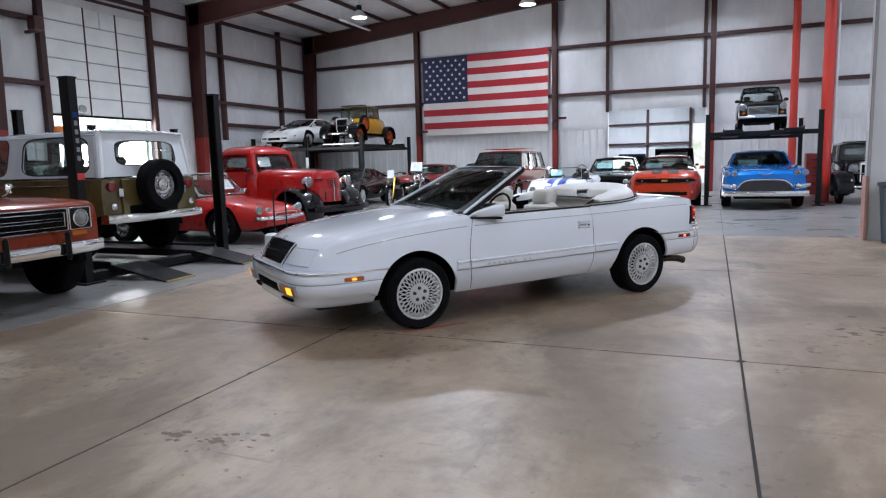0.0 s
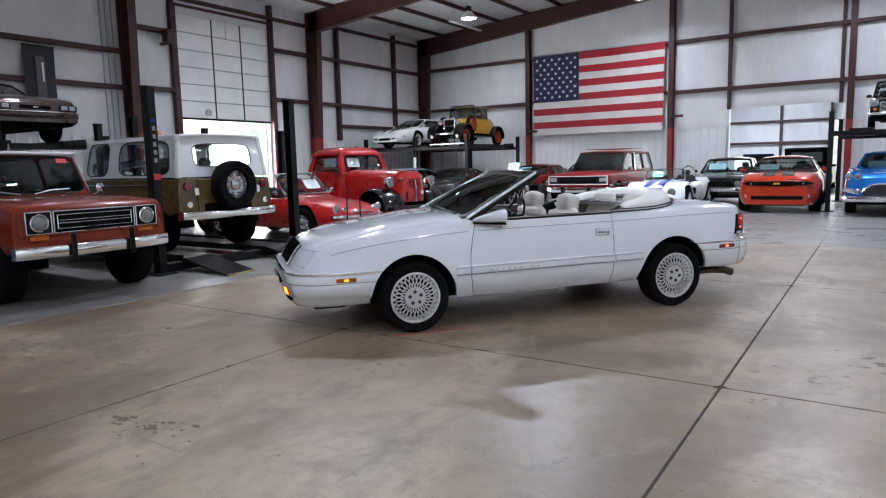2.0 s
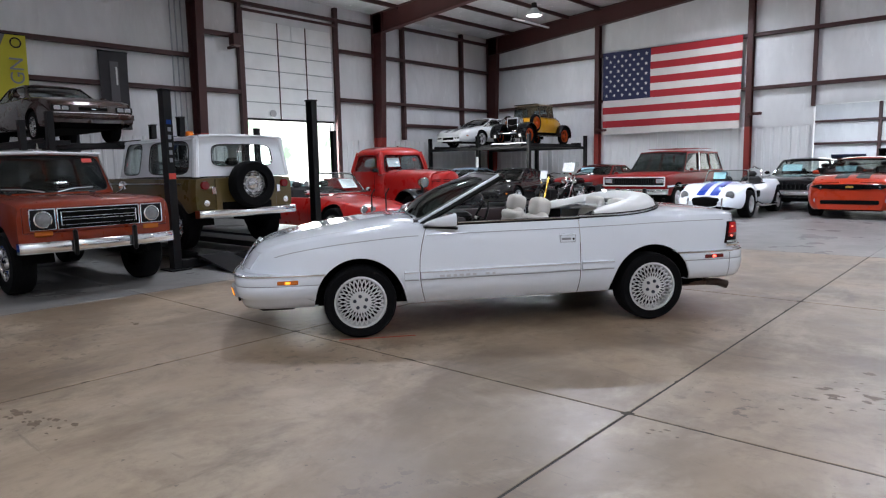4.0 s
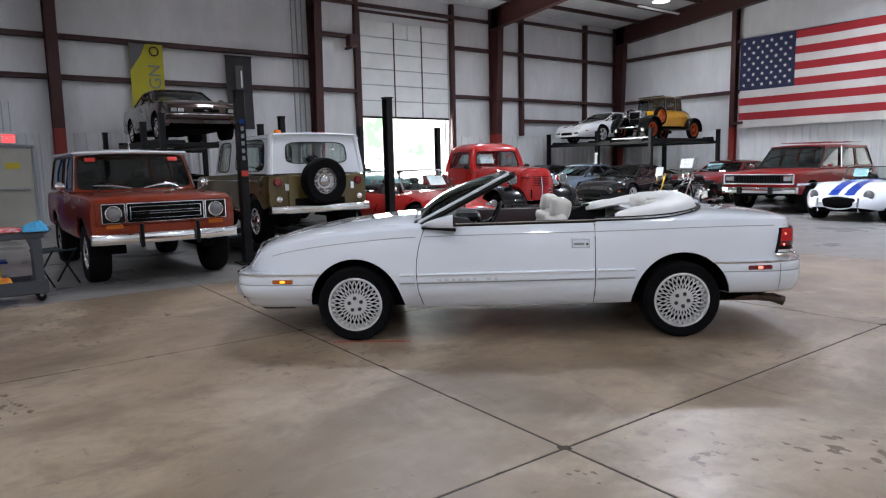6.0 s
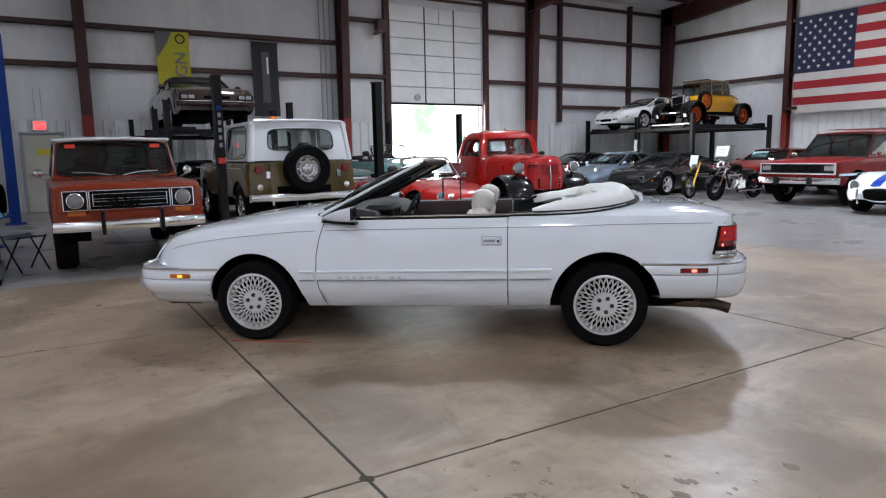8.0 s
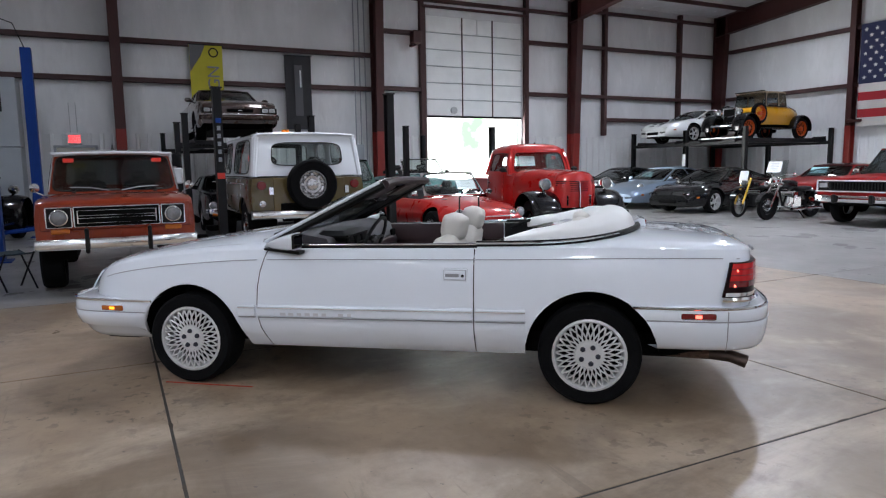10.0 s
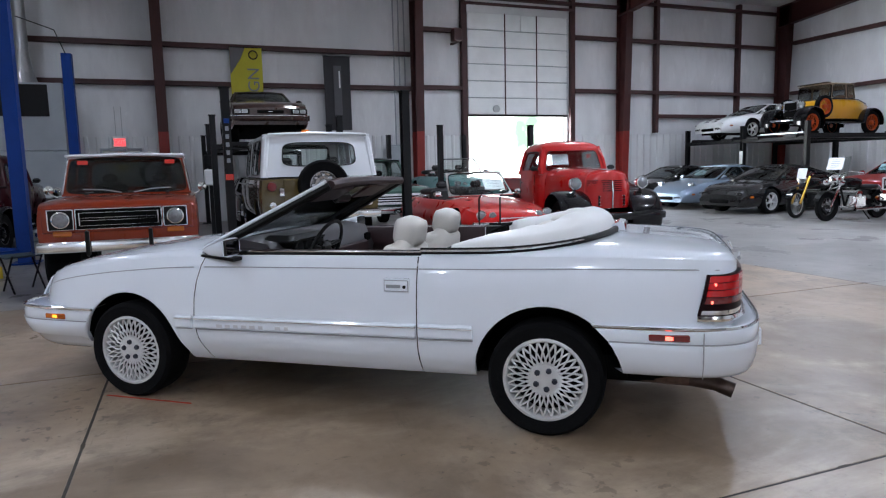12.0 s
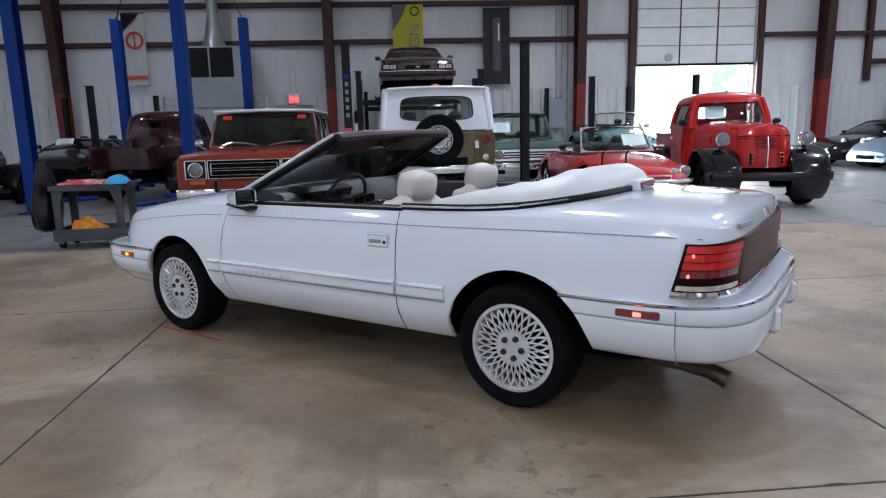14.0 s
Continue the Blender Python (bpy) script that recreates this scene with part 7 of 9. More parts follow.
def vintage_pickup(label, m, c, fc, bed=True, gl=None, back=(0.24, 0.76, 0.3, 0.78)):
    t = thing("pickup_truck", label, "pickup truck", m, "parked vehicles")
    R, wb = 0.38, 2.95
    # Cab.
    rings = []
    for k in range(12):
        z = 0.55 + 0.74 * k / 11
        f = 1 - 0.05 * (1 - k / 11) ** 2 - 0.03 * (k / 11) ** 3
        ring = []
        for j in range(40):
            a = 2 * math.pi * j / 40
            ca, sa = math.cos(a), math.sin(a)
            ring.append((-0.35 + 0.66 * f * math.copysign(abs(ca) ** 0.4, ca), 0.78 * f * math.copysign(abs(sa) ** 0.4, sa), z))
        rings.append(ring)
    part("cab", Geo().loft(rings), c, t, angle=60)
    for s in (1, -1):
        for x in (-0.66, 0.14):
            part("door_gap", Geo().tube([(x, s * 0.775, 0.62), (x, s * 0.782, 0.9), (x, s * 0.762, 1.22)], 0.004, 4), UNDER, t)
        part("door_handle", Geo().tube([(-0.58, s * 0.79, 1.05), (-0.46, s * 0.80, 1.05)], 0.014, 6), CHROME, t)
    cabin(t, c, None, xa=0.27, xb=0.13, xc=-0.82, xd=-0.97, wb=0.69, wr=0.585, zb=1.24, zr=1.70, cuts=(0.05, 0.95), margin=0.10, bow=0.06, rear_hole=back, rn=4.5, gl=gl or PICKUP_GLASS)
    for s in (1, -1):
        part("cab_corner", Geo().tube([(0.25, s * 0.68, 1.21), (0.185, s * 0.64, 1.47), (0.11, s * 0.565, 1.725)], 0.048, 10), c, t)
        part("cab_corner", Geo().tube([(-0.93, s * 0.67, 1.21), (-0.86, s * 0.62, 1.47), (-0.79, s * 0.56, 1.725)], 0.06, 10), c, t)
    dome_roof(t, 0.205, -0.89, 0.675, 1.66, 0.195, c, 5.0)
    part("roof_gutter", Geo().tube([(0.20 - 1.09 * q, 0.675, 1.667) for q in (0.2, 0.8)], 0.010, 5), c, t)
    part("cab_seat", puffy((-0.6, 0, 1.0), (0.3, 1.2, 0.5)), DARK_CLOTH, t, angle=60)
    # Bonnet, nose and grille.
    arch_hood(t, 0.22, 1.68, 0.60, 0.42, 0.62, 1.33, 1.28, c)
    nose = part("nose_shell", Geo().loft([[(1.66 + dx, y * k, z) for y, z in ((0.42, 0.62), (0.42, 1.0), (0.33, 1.20), (0.0, 1.27), (-0.33, 1.20), (-0.42, 1.0), (-0.42, 0.62))] for dx, k in ((0, 1), (0.12, 0.9), (0.2, 0.62), (0.23, 0.3))]), c, t, angle=60)
    for k in range(6):
        z = 0.92 + 0.035 * k
        part("grille_slot", Geo().tube([(1.72, 0.40, z), (1.82, 0.30, z), (1.88, 0.16, z), (1.895, 0.02, z)], 0.008, 5), UNDER, nose)
        part("grille_slot", Geo().tube([(1.72, -0.40, z), (1.82, -0.30, z), (1.88, -0.16, z), (1.895, -0.02, z)], 0.008, 5), UNDER, nose)
    for s in (1, -1):
        lower = part("lower_grille", Geo().box((1.78, s * 0.16, 0.75), (0.1, 0.24, 0.24), 0.03, pose(0, 0, 0, 0, 0, -s * 30)), UNDER, t)
        for k in range(4):
            part("grille_bar", Geo().box((1.84, s * 0.15, 0.67 + 0.055 * k), (0.02, 0.22, 0.012), 0.004, pose(0, 0, 0, 0, 0, -s * 30)), CHROME, lower)
        fender(t, wb / 2 + 0.02, s, R, 0.36, 0.96, fc, -38, 200, 0.20)
        fender(t, -wb / 2, s, R, 0.60, 0.94, fc, -15, 195, 0.08)
        part("running_board", Geo().loft([[(x, s * 0.62, 0.42), (x, s * 0.92, 0.40), (x, s * 0.92, 0.36), (x, s * 0.62, 0.36)] for x in (0.95, -0.95)]), fc, t)
        hd = headlight(t, wb / 2 + 0.30, s * 0.63, 1.05, 0.095, 0, CHROME, 0.12)
        part("lamp_shell", Geo().lathe([(0.11, 0.0), (0.105, -0.08), (0.06, -0.18), (0.0, -0.22)], 18, "x", (wb / 2 + 0.30, s * 0.63, 1.05), False), CHROME, hd)
        part("lamp_stalk", Geo().tube([(wb / 2 + 0.22, s * 0.63, 0.97), (wb / 2 + 0.22, s * 0.63, 0.85)], 0.03, 8), fc, hd)
    part("centre_bar", Geo().tube([(1.90, 0, 0.62), (1.91, 0, 0.9), (1.86, 0, 1.21), (1.56, 0, 1.285), (0.4, 0, 1.335)], 0.013, 6), CHROME, t)
    bar(t, "front_bumper", wb / 2 + 0.78, 0.88, 0.50, 0.13, BLACK_PAINT, 0.08, 0.05, "black front bumper")
    part("bumper_irons", Geo().box((wb / 2 + 0.5, 0, 0.5), (0.5, 0.7, 0.06), 0.01), BLACK, t)
    if bed:
        b = part("cargo_bed", Geo().box((-1.73, 0, 0.72), (1.36, 1.14, 0.06), 0.01), c, t)
        for s in (1, -1):
            part("bed_side", Geo().box((-1.73, s * 0.58, 0.9), (1.36, 0.04, 0.42), 0.012), c, b)
            part("bed_rail", Geo().tube([(-1.06, s * 0.60, 1.11), (-2.4, s * 0.60, 1.11)], 0.028, 8), c, b)
        part("tailgate", Geo().box((-2.40, 0, 0.9), (0.04, 1.12, 0.42), 0.012), c, b)
    part("chassis", Geo().box((-0.3, 0, 0.48), (4.0, 0.8, 0.14), 0.02), UNDER, t)
    wheels(t, wb, 1.46, R, 0.19, 0.2, "dish", BLACK_PAINT)
    mirrors(t, 0.22, 0.72, 1.32, BLACK)
    part("roof_lamp", Geo().box((0.0, 0, 1.855), (0.05, 0.03, 0.03), 0.01), RED_LENS, t)
    return t


t = vintage_pickup("bright red vintage pickup truck with black fenders and price card", pose(-9.28, 12.41, 0, 0, 0, -8.5), RED_PAINT, BLACK_PAINT)
sign_card(t, (0.15, -0.24, 1.49), 0.34, 0.21, 0, 72)
sign_card(t, (0.15, 0.36, 1.55), 0.09, 0.07, 0, 72, SAFETY)
vintage_pickup("dark maroon vintage pickup truck with black fenders", pose(-13.4, 1.6, 0, 0, 0, 170), MAROON, BLACK_PAINT, gl=TINTED, back=(0.30, 0.70, 0.50, 0.80))


def vintage_coupe(label, m, c, fc, roof, wheel_mat, name="vintage_coupe", spare=True):
    t = thing(name, label, "vintage car", m, "parked vehicles")
    R, wb = 0.37, 2.63
    rings = []
    for x, w, z in ((-1.55, 0.30, 0.80), (-1.45, 0.48, 0.98), (-1.1, 0.58, 1.06), (-0.7, 0.66, 1.10), (0.1, 0.66, 1.10), (0.45, 0.52, 1.10), (0.52, 0.48, 1.08)):
        rings.append([(x, w * 0.95, 0.5), (x, w, 0.7), (x, w, z - 0.08), (x, w * 0.9, z), (x, 0, z + 0.02), (x, -w * 0.9, z), (x, -w, z - 0.08), (x, -w, 0.7), (x, -w * 0.95, 0.5)])
    part("body", Geo().loft(rings), c, t, angle=60)
    cabin(t, roof, roof, xa=0.40, xb=0.34, xc=-0.60, xd=-0.68, wb=0.63, wr=0.60, zb=1.10, zr=1.60, cuts=(0, 0.62, 1), margin=0.04, crown=0.05, bow=0.01, gl=PICKUP_GLASS, trim=BLACK_PAINT, rear_hole=(0.25, 0.75, 0.35, 0.7))
    for s in (1, -1):
        part("belt_moulding", Geo().tube([(0.44, s * 0.62, 1.11), (-0.2, s * 0.655, 1.115), (-0.8, s * 0.62, 1.10), (-1.4, s * 0.44, 1.0)], 0.014, 6), BLACK_PAINT, t)
    dome_roof(t, 0.40, -0.72, 0.635, 1.58, 0.07, roof)
    arch_hood(t, 0.46, 1.32, 0.44, 0.30, 0.60, 1.09, 1.05, c)
    rad = part("radiator", Geo().box((1.35, 0, 0.82), (0.08, 0.56, 0.56), 0.03), CHROME, t, "chrome radiator shell")
    part("radiator_core", Geo().box((1.385, 0, 0.80), (0.02, 0.46, 0.46), 0.02), UNDER, rad)
    for s in (1, -1):
        fender(t, wb / 2, s, R, 0.40, 0.88, fc, -10, 205, 0.10)
        fender(t, -wb / 2, s, R, 0.52, 0.86, fc, 0, 190)
        part("running_board", Geo().box((0.0, s * 0.72, 0.36), (1.75, 0.28, 0.05), 0.012), fc, t)
        hd = headlight(t, 1.42, s * 0.42, 0.93, 0.10, 0, CHROME, 0.1)
        part("lamp_shell", Geo().lathe([(0.11, 0.0), (0.10, -0.07), (0.0, -0.17)], 18, "x", (1.42, s * 0.42, 0.93), False), CHROME, hd)
    part("lamp_bar", Geo().tube([(1.36, -0.55, 0.78), (1.40, -0.42, 0.82), (1.42, 0, 0.76), (1.40, 0.42, 0.82), (1.36, 0.55, 0.78)], 0.015, 6), CHROME, t)
    bar(t, "front_bumper", 1.80, 0.52, 0.46, 0.07, CHROME, 0.03, 0.03, "chrome bumper")
    part("chassis", Geo().box((0, 0, 0.45), (3.4, 0.7, 0.12), 0.02), UNDER, t)
    part("visor", Geo().box((0.42, 0, 1.63), (0.16, 1.1, 0.03), 0.01), BLACK_PAINT, t)
    wheels(t, wb, 1.40, R, 0.13, 0.25, "wire", wheel_mat)
    if spare:
        for s in (1, -1):
            sp = new("side_spare", tyre_mesh(R * 0.95, 0.12, 0.24))
            sp.parent, sp.matrix_basis = t, pose(0.74, s * 0.66, 0.86, 0, 0, 0 if s > 0 else 180)
            o = new("rim", rim_mesh("wire", 0.24, 0.12, wheel_mat))
            o.parent = sp
    return t


TAN_ROOF = material("brown cloth roof", (0.25, 0.19, 0.13), 0.8, grain=0.15, scale=120)
vintage_coupe("amber yellow vintage coupe with black fenders on a raised lift", pose(-13.75, 24.75, 2.155, 0, 0, -90), YELLOW, BLACK_PAINT, TAN_ROOF, ORANGE_WHEEL)
vintage_coupe("black vintage sedan parked by a blue lift", pose(-10.75, -1.8, 0, 0, 0, 8), BLACK_PAINT, BLACK_PAINT, BLACK_PAINT, BLACK_PAINT, "vintage_sedan", False)
vintage_coupe("black and silver hot rod near a red post", pose(3.85, 21.6, 0, 0, 0, -90), BLACK_PAINT, BLACK_PAINT, GALV, CHROME, "hot_rod", False)


def sports(name, label, m, c, L=4.45, w=1.82, H=1.29, eyes="oval", tail_x=-1.75, roof=None, nose_z=0.60, stripes=None, gl=TINTED, card=None, wing=False):
    h = L / 2
    t, sh = vehicle(name, label, "sports car", m, c,
        top=[(-h, 0.66), (-h + 0.12, 0.82), (-1.3, 0.90), (-0.2, 0.90), (0.8, 0.90), (1.3, 0.82), (h - 0.35, nose_z + 0.10), (h - 0.08, nose_z - 0.03), (h, nose_z - 0.12)],
        belt=[(-h, 0.62), (-h + 0.12, 0.76), (-1.3, 0.85), (0.6, 0.84), (1.3, 0.78), (h - 0.35, nose_z + 0.06), (h - 0.08, nose_z - 0.06), (h, nose_z - 0.16)],
        w=w, wb=2.42, R=0.32, tw=0.23, rim=0.225, sill=0.22, side=ROUND, tail=0.84, nose=0.72, style="spoke", rim_mat=ALLOY,
        low=[(-h, 0.42), (-h + 0.3, 0.26), (-0.5, 0.21), (0.5, 0.21), (h - 0.4, 0.20), (h, 0.22)],
        cab=dict(roof=roof or c, xa=0.95, xb=0.18, xc=-0.55, xd=tail_x, wb=0.73, wr=0.54, zb=0.87, zr=H - 0.04, zd=0.90, cuts=(0.06, 0.5, 0.86), margin=0.04, bow=0.12, crown=0.035, gl=gl))
    for s in (1, -1):
        if eyes == "oval":
            headlight(t, h - 0.42, s * 0.62, nose_z + 0.10, 0.10, s * 12, c, 0.08)
        else:
            part("front_lamp", Geo().box((h - 0.06, s * 0.52, nose_z - 0.10), (0.06, 0.28, 0.07), 0.015, pose(0, 0, 0, 0, 0, -s * 10)), LENS if eyes == "slim" else AMBER_OFF, t)
        part("marker", Geo().box((h - 0.32, s * (sh.y(h - 0.32, 0.45) + 0.002), 0.45), (0.14, 0.02, 0.05), 0.008), AMBER_OFF, t)
        part("lower_intake", Geo().box((h - 0.03, s * 0.5, 0.36), (0.06, 0.3, 0.10), 0.02), UNDER, t)
    part("lower_grille", Geo().box((h + 0.0, 0, 0.34), (0.05, 0.6, 0.10), 0.02), UNDER, t)
    mirrors(t, 0.72, 0.74, 0.94, c)
    if stripes:
        for y in (-0.2, 0.2):
            rows = []
            for x in np.linspace(h - 0.1, 0.98, 9):
                wv = sh.y(x, sh.belt(x))
                z = lambda yy: sh.belt(x) + 0.016 + max(sh.top(x) - sh.belt(x) - 0.012, 0) * (1 - (abs(yy) / wv) ** 2.2)
                rows.append([(x, y - 0.13, z(y - 0.13)), (x, y, z(y) + 0.001), (x, y + 0.13, z(y + 0.13))])
            part("hood_stripe", Geo().loft(rows, False, False), stripes, t, "hood stripe")
    if card:
        sign_card(t, (0.50, -0.3, 1.05), 0.4, 0.22, 0, 45, card)
    if wing:
        part("spoiler", Geo().box((-h + 0.12, 0, 0.93), (0.25, w * 0.8, 0.04), 0.015), c, t)
    return t


sports("sports_car", "black rear-engined sports car parked under a lift", pose(-16.1, 20.9, 0, 0, 0, -88), BLACK_PAINT)
sports("sports_car", "silver blue rear-engined sports car with a paper card", pose(-14.05, 20.85, 0, 0, 0, -86), SILVER, card=PAPER_TEAL)
sports("sports_car", "dark charcoal wedge-shaped sports car with amber markers", pose(-11.75, 20.6, 0, 0, 0, -84), CHARCOAL, L=4.4, w=1.75, H=1.26, eyes="slim", nose_z=0.64)
sports("sports_car", "white sports car with a dark hood stripe on a raised lift", pose(-16.35, 24.9, 2.155, 0, 0, -92), SKIN_WHITE, L=4.75, w=1.82, H=1.25, eyes="slim", nose_z=0.62, stripes=BLACK_PAINT)


def coupe(name, label, m, c, L=4.9, w=1.88, H=1.38, R=0.33, wb=2.75, roof=None, bumper=CHROME, lamps="round", grille_mat=PLASTIC, gl=TINTED, card=None, category="car", nose_z=0.82, stripes=None, amber=True, rise=0.0, wide=(0.42, 0.33), ears=True):
    """A two-door saloon with a long flat bonnet and deck."""
    h = L / 2
    t, sh = vehicle(name, label, category, m, c,
        top=[(-h, 0.78), (-h + 0.1, 0.90), (-1.2, 0.95 + rise), (0.8, 0.96 + rise), (h - 0.5, 0.90 + rise * 0.8), (h - 0.08, nose_z), (h, nose_z - 0.08)], edge=0.05,
        w=w, wb=wb, R=R, tw=0.22, rim=0.2, sill=0.27, tail=0.93, nose=0.92, crown=3.0, rim_mat=CHROME,
        cab=dict(roof=roof or c, xa=0.75, xb=0.15, xc=-0.85, xd=-1.45, wb=w * wide[0], wr=w * wide[1], zb=0.93 + rise, zr=H - 0.04, zd=0.93 + rise, cuts=(0, 0.55, 1), margin=0.05, bow=0.09, crown=0.04, gl=gl))
    if grille_mat:
        grille(t, h + 0.012, w * 0.25, nose_z - 0.24, nose_z - 0.10, 9, grille_mat, vertical=True, edge=0.014)
    for s in (1, -1):
        if lamps == "round":
            headlight(t, h + 0.03, s * w * 0.40, nose_z - 0.17, 0.075)
            headlight(t, h + 0.03, s * w * 0.31, nose_z - 0.17, 0.075)
        elif lamps == "square":
            for k in (0.31, 0.395):
                square_lamp(t, h + 0.02, s * w * k, nose_z - 0.165, 0.125, 0.085)
        if amber:
            part("turn_lamp", Geo().box((h + 0.05, s * w * 0.36, 0.42), (0.04, 0.2, 0.05), 0.01), AMBER_OFF, t)
    if bumper:
        bar(t, "front_bumper", h + 0.14, w / 2 * 0.98, 0.50, 0.13, bumper, 0.16, 0.1)
    if ears:
        mirrors(t, 0.6, w * 0.46, 1.0, c)
    if stripes:
        for y in (-0.24, 0.24):
            part("hood_stripe", Geo().grid(lambda u, v: (h - 0.1 - (h - 0.95) * u, y - 0.14 + 0.28 * v, sh.belt(h - 0.1 - (h - 0.95) * u) + 0.014 + max(sh.top(h - 0.1 - (h - 0.95) * u) - sh.belt(h - 0.1 - (h - 0.95) * u) - 0.012, 0) * (1 - (abs(y - 0.14 + 0.28 * v) / (w * 0.45)) ** 3)), 8, 3, 0.003), stripes, t, "black hood stripe")
    if card:
        sign_card(t, (0.42, -0.3, 1.13), 0.5, 0.24, 0, 48, card)
    return t


t = coupe("coupe", "dark brown metallic hatchback coupe on a raised lift", pose(-15.1, 7.1, 2.055), BROWN, L=4.55, w=1.75, H=1.32, R=0.31, wb=2.55, bumper=BROWN, lamps="square", grille_mat=None, nose_z=0.80, category="coupe", gl=PICKUP_GLASS, amber=False)
part("grille", Geo().box((2.28, 0, 0.635), (0.03, 0.56, 0.07), 0.01), UNDER, t, "narrow black grille")
part("grille_badge", Geo().box((2.30, 0, 0.635), (0.01, 0.09, 0.02), 0.004), CHROME, t)
for s in (1, -1):
    part("lamp_backing", Geo().box((2.27, s * 0.62, 0.635), (0.03, 0.36, 0.12), 0.01), PLASTIC, t)
bar(t, "bumper_strip", 2.425, 0.86, 0.545, 0.02, CHROME, 0.16, 0.02, "thin chrome bumper strip", 0.005)
coupe("coupe", "dark blue coupe parked under a raised lift", pose(-15.3, 7.15, 0), BLACK_PAINT, L=4.6, w=1.75, H=1.30, wb=2.6, nose_z=0.8, category="coupe")
coupe("muscle_car", "black muscle coupe behind a striped roadster", pose(-3.05, 23.1, 0, 0, 0, -88), BLACK_PAINT, L=5.0, w=1.85, H=1.40, card=PAPER_TEAL, category="coupe", gl=GLASS)
coupe("muscle_car", "red muscle coupe with a black roof behind motorcycles", pose(-9.9, 23.4, 0, 0, 0, -88), DEEP_RED, L=4.7, w=1.8, H=1.32, roof=BLACK_PAINT, category="coupe", card=PAPER_TEAL)
coupe("muscle_car", "dark green coupe with a window card", pose(-8.1, 24.2, 0, 0, 0, -88), GREEN_PAINT, L=4.7, w=1.8, H=1.34, roof=BLACK_PAINT, category="coupe", card=PAPER_TEAL)

# Orange modern muscle car.
t, sh = vehicle("muscle_car", "bright orange modern muscle car with black hood stripes", "coupe", pose(-1.25, 20.95, 0, 0, 0, -88), TANGERINE,
    top=[(-2.4, 0.86), (-2.3, 0.98), (-1.2, 1.02), (0.7, 1.03), (1.5, 1.01), (2.0, 0.955), (2.25, 0.88), (2.37, 0.75)],
    belt=[(-2.4, 0.80), (-2.3, 0.92), (-1.2, 0.97), (0.7, 0.96), (1.5, 0.95), (2.0, 0.89), (2.25, 0.80), (2.37, 0.67)],
    half=[(-2.4, 0.80), (-2.2, 0.90), (-1.4, 0.96), (-0.4, 0.93), (0.6, 0.93), (1.4, 0.96), (2.0, 0.90), (2.25, 0.80), (2.37, 0.66)],
    low=[(-2.4, 0.40), (-2.0, 0.26), (-0.5, 0.21), (0.5, 0.21), (1.9, 0.20), (2.37, 0.22)],
    w=1.92, wb=2.85, R=0.365, tw=0.25, rim=0.26, sill=0.2, side=ROUND, crown=2.6, style="spoke", rim_mat=CHARCOAL, inside=DARK_CLOTH,
    cab=dict(roof=TANGERINE, xa=0.92, xb=0.12, xc=-0.72, xd=-1.65, wb=0.80, wr=0.60, zb=1.01, zr=1.365, zd=1.02, cuts=(0.04, 0.55, 0.9), margin=0.05, bow=0.10, crown=0.03, gl=TINTED, trim=BLACK_PAINT))
part("nose_mask", Geo().loft([[(x, y * k, z) for y, z in ((0.77, 0.735), (0.66, 0.785), (0.0, 0.798), (-0.66, 0.785), (-0.77, 0.735), (-0.62, 0.695), (0.0, 0.670), (0.62, 0.695))] for x, k in ((2.15, 1.06), (2.345, 1.0), (2.385, 0.94))]), UNDER, t, "wide black grille")
for k in range(4):
    part("grille_bar", Geo().box((2.388, 0, 0.685 + 0.028 * k), (0.008, 0.84, 0.007), 0.002), CHARCOAL, t)
part("grille_badge", Geo().box((2.398, 0, 0.735), (0.015, 0.15, 0.045), 0.012), material("gold badge", (0.7, 0.45, 0.08), 0.3, metal=0.7), t, "gold badge bar")
for s in (1, -1):
    headlight(t, 2.36, s * 0.58, 0.735, 0.055, s * 8, PLASTIC)
    part("brow", Geo().tube([(2.30, s * 0.74, 0.805), (2.37, s * 0.5, 0.835), (2.392, s * 0.2, 0.845)], 0.022, 8), TANGERINE, t)
    part("fog_lamp", Geo().lathe([(0.0, 0.02), (0.045, 0.012), (0.055, 0.0)], 14, "x", (2.335, s * 0.66, 0.43)), LAMP_SILVER, t)
    rows = []
    for x in np.linspace(2.15, 1.0, 10):
        wv = sh.y(x, sh.belt(x))
        z = lambda yy: sh.belt(x) + 0.016 + max(sh.top(x) - sh.belt(x) - 0.012, 0) * (1 - (abs(yy) / wv) ** 2.6)
        rows.append([(x, s * 0.08, z(0.08)), (x, s * 0.20, z(0.2) + 0.001), (x, s * 0.34, z(0.34))])
    part("hood_stripe", Geo().loft(rows, False, False), BLACK_PAINT, t, "black hood stripe")
part("bumper_bar", Geo().loft([[(2.28 + 0.10 * (1 - (y / 0.8) ** 4), y, z) for z in (0.45, 0.48, 0.61, 0.66)] + [(2.2, y, 0.66), (2.2, y, 0.45)] for y in np.linspace(-0.78, 0.78, 13)]), TANGERINE, t, angle=60)
part("lower_intake", Geo().box((2.352, 0, 0.39), (0.06, 1.16, 0.12), 0.03), UNDER, t, "black lower intake")
mirrors(t, 0.78, 0.88, 1.05, TANGERINE)
sign_card(t, (0.62, -0.34, 1.12), 0.45, 0.20, 0, 42, PAPER_TEAL)

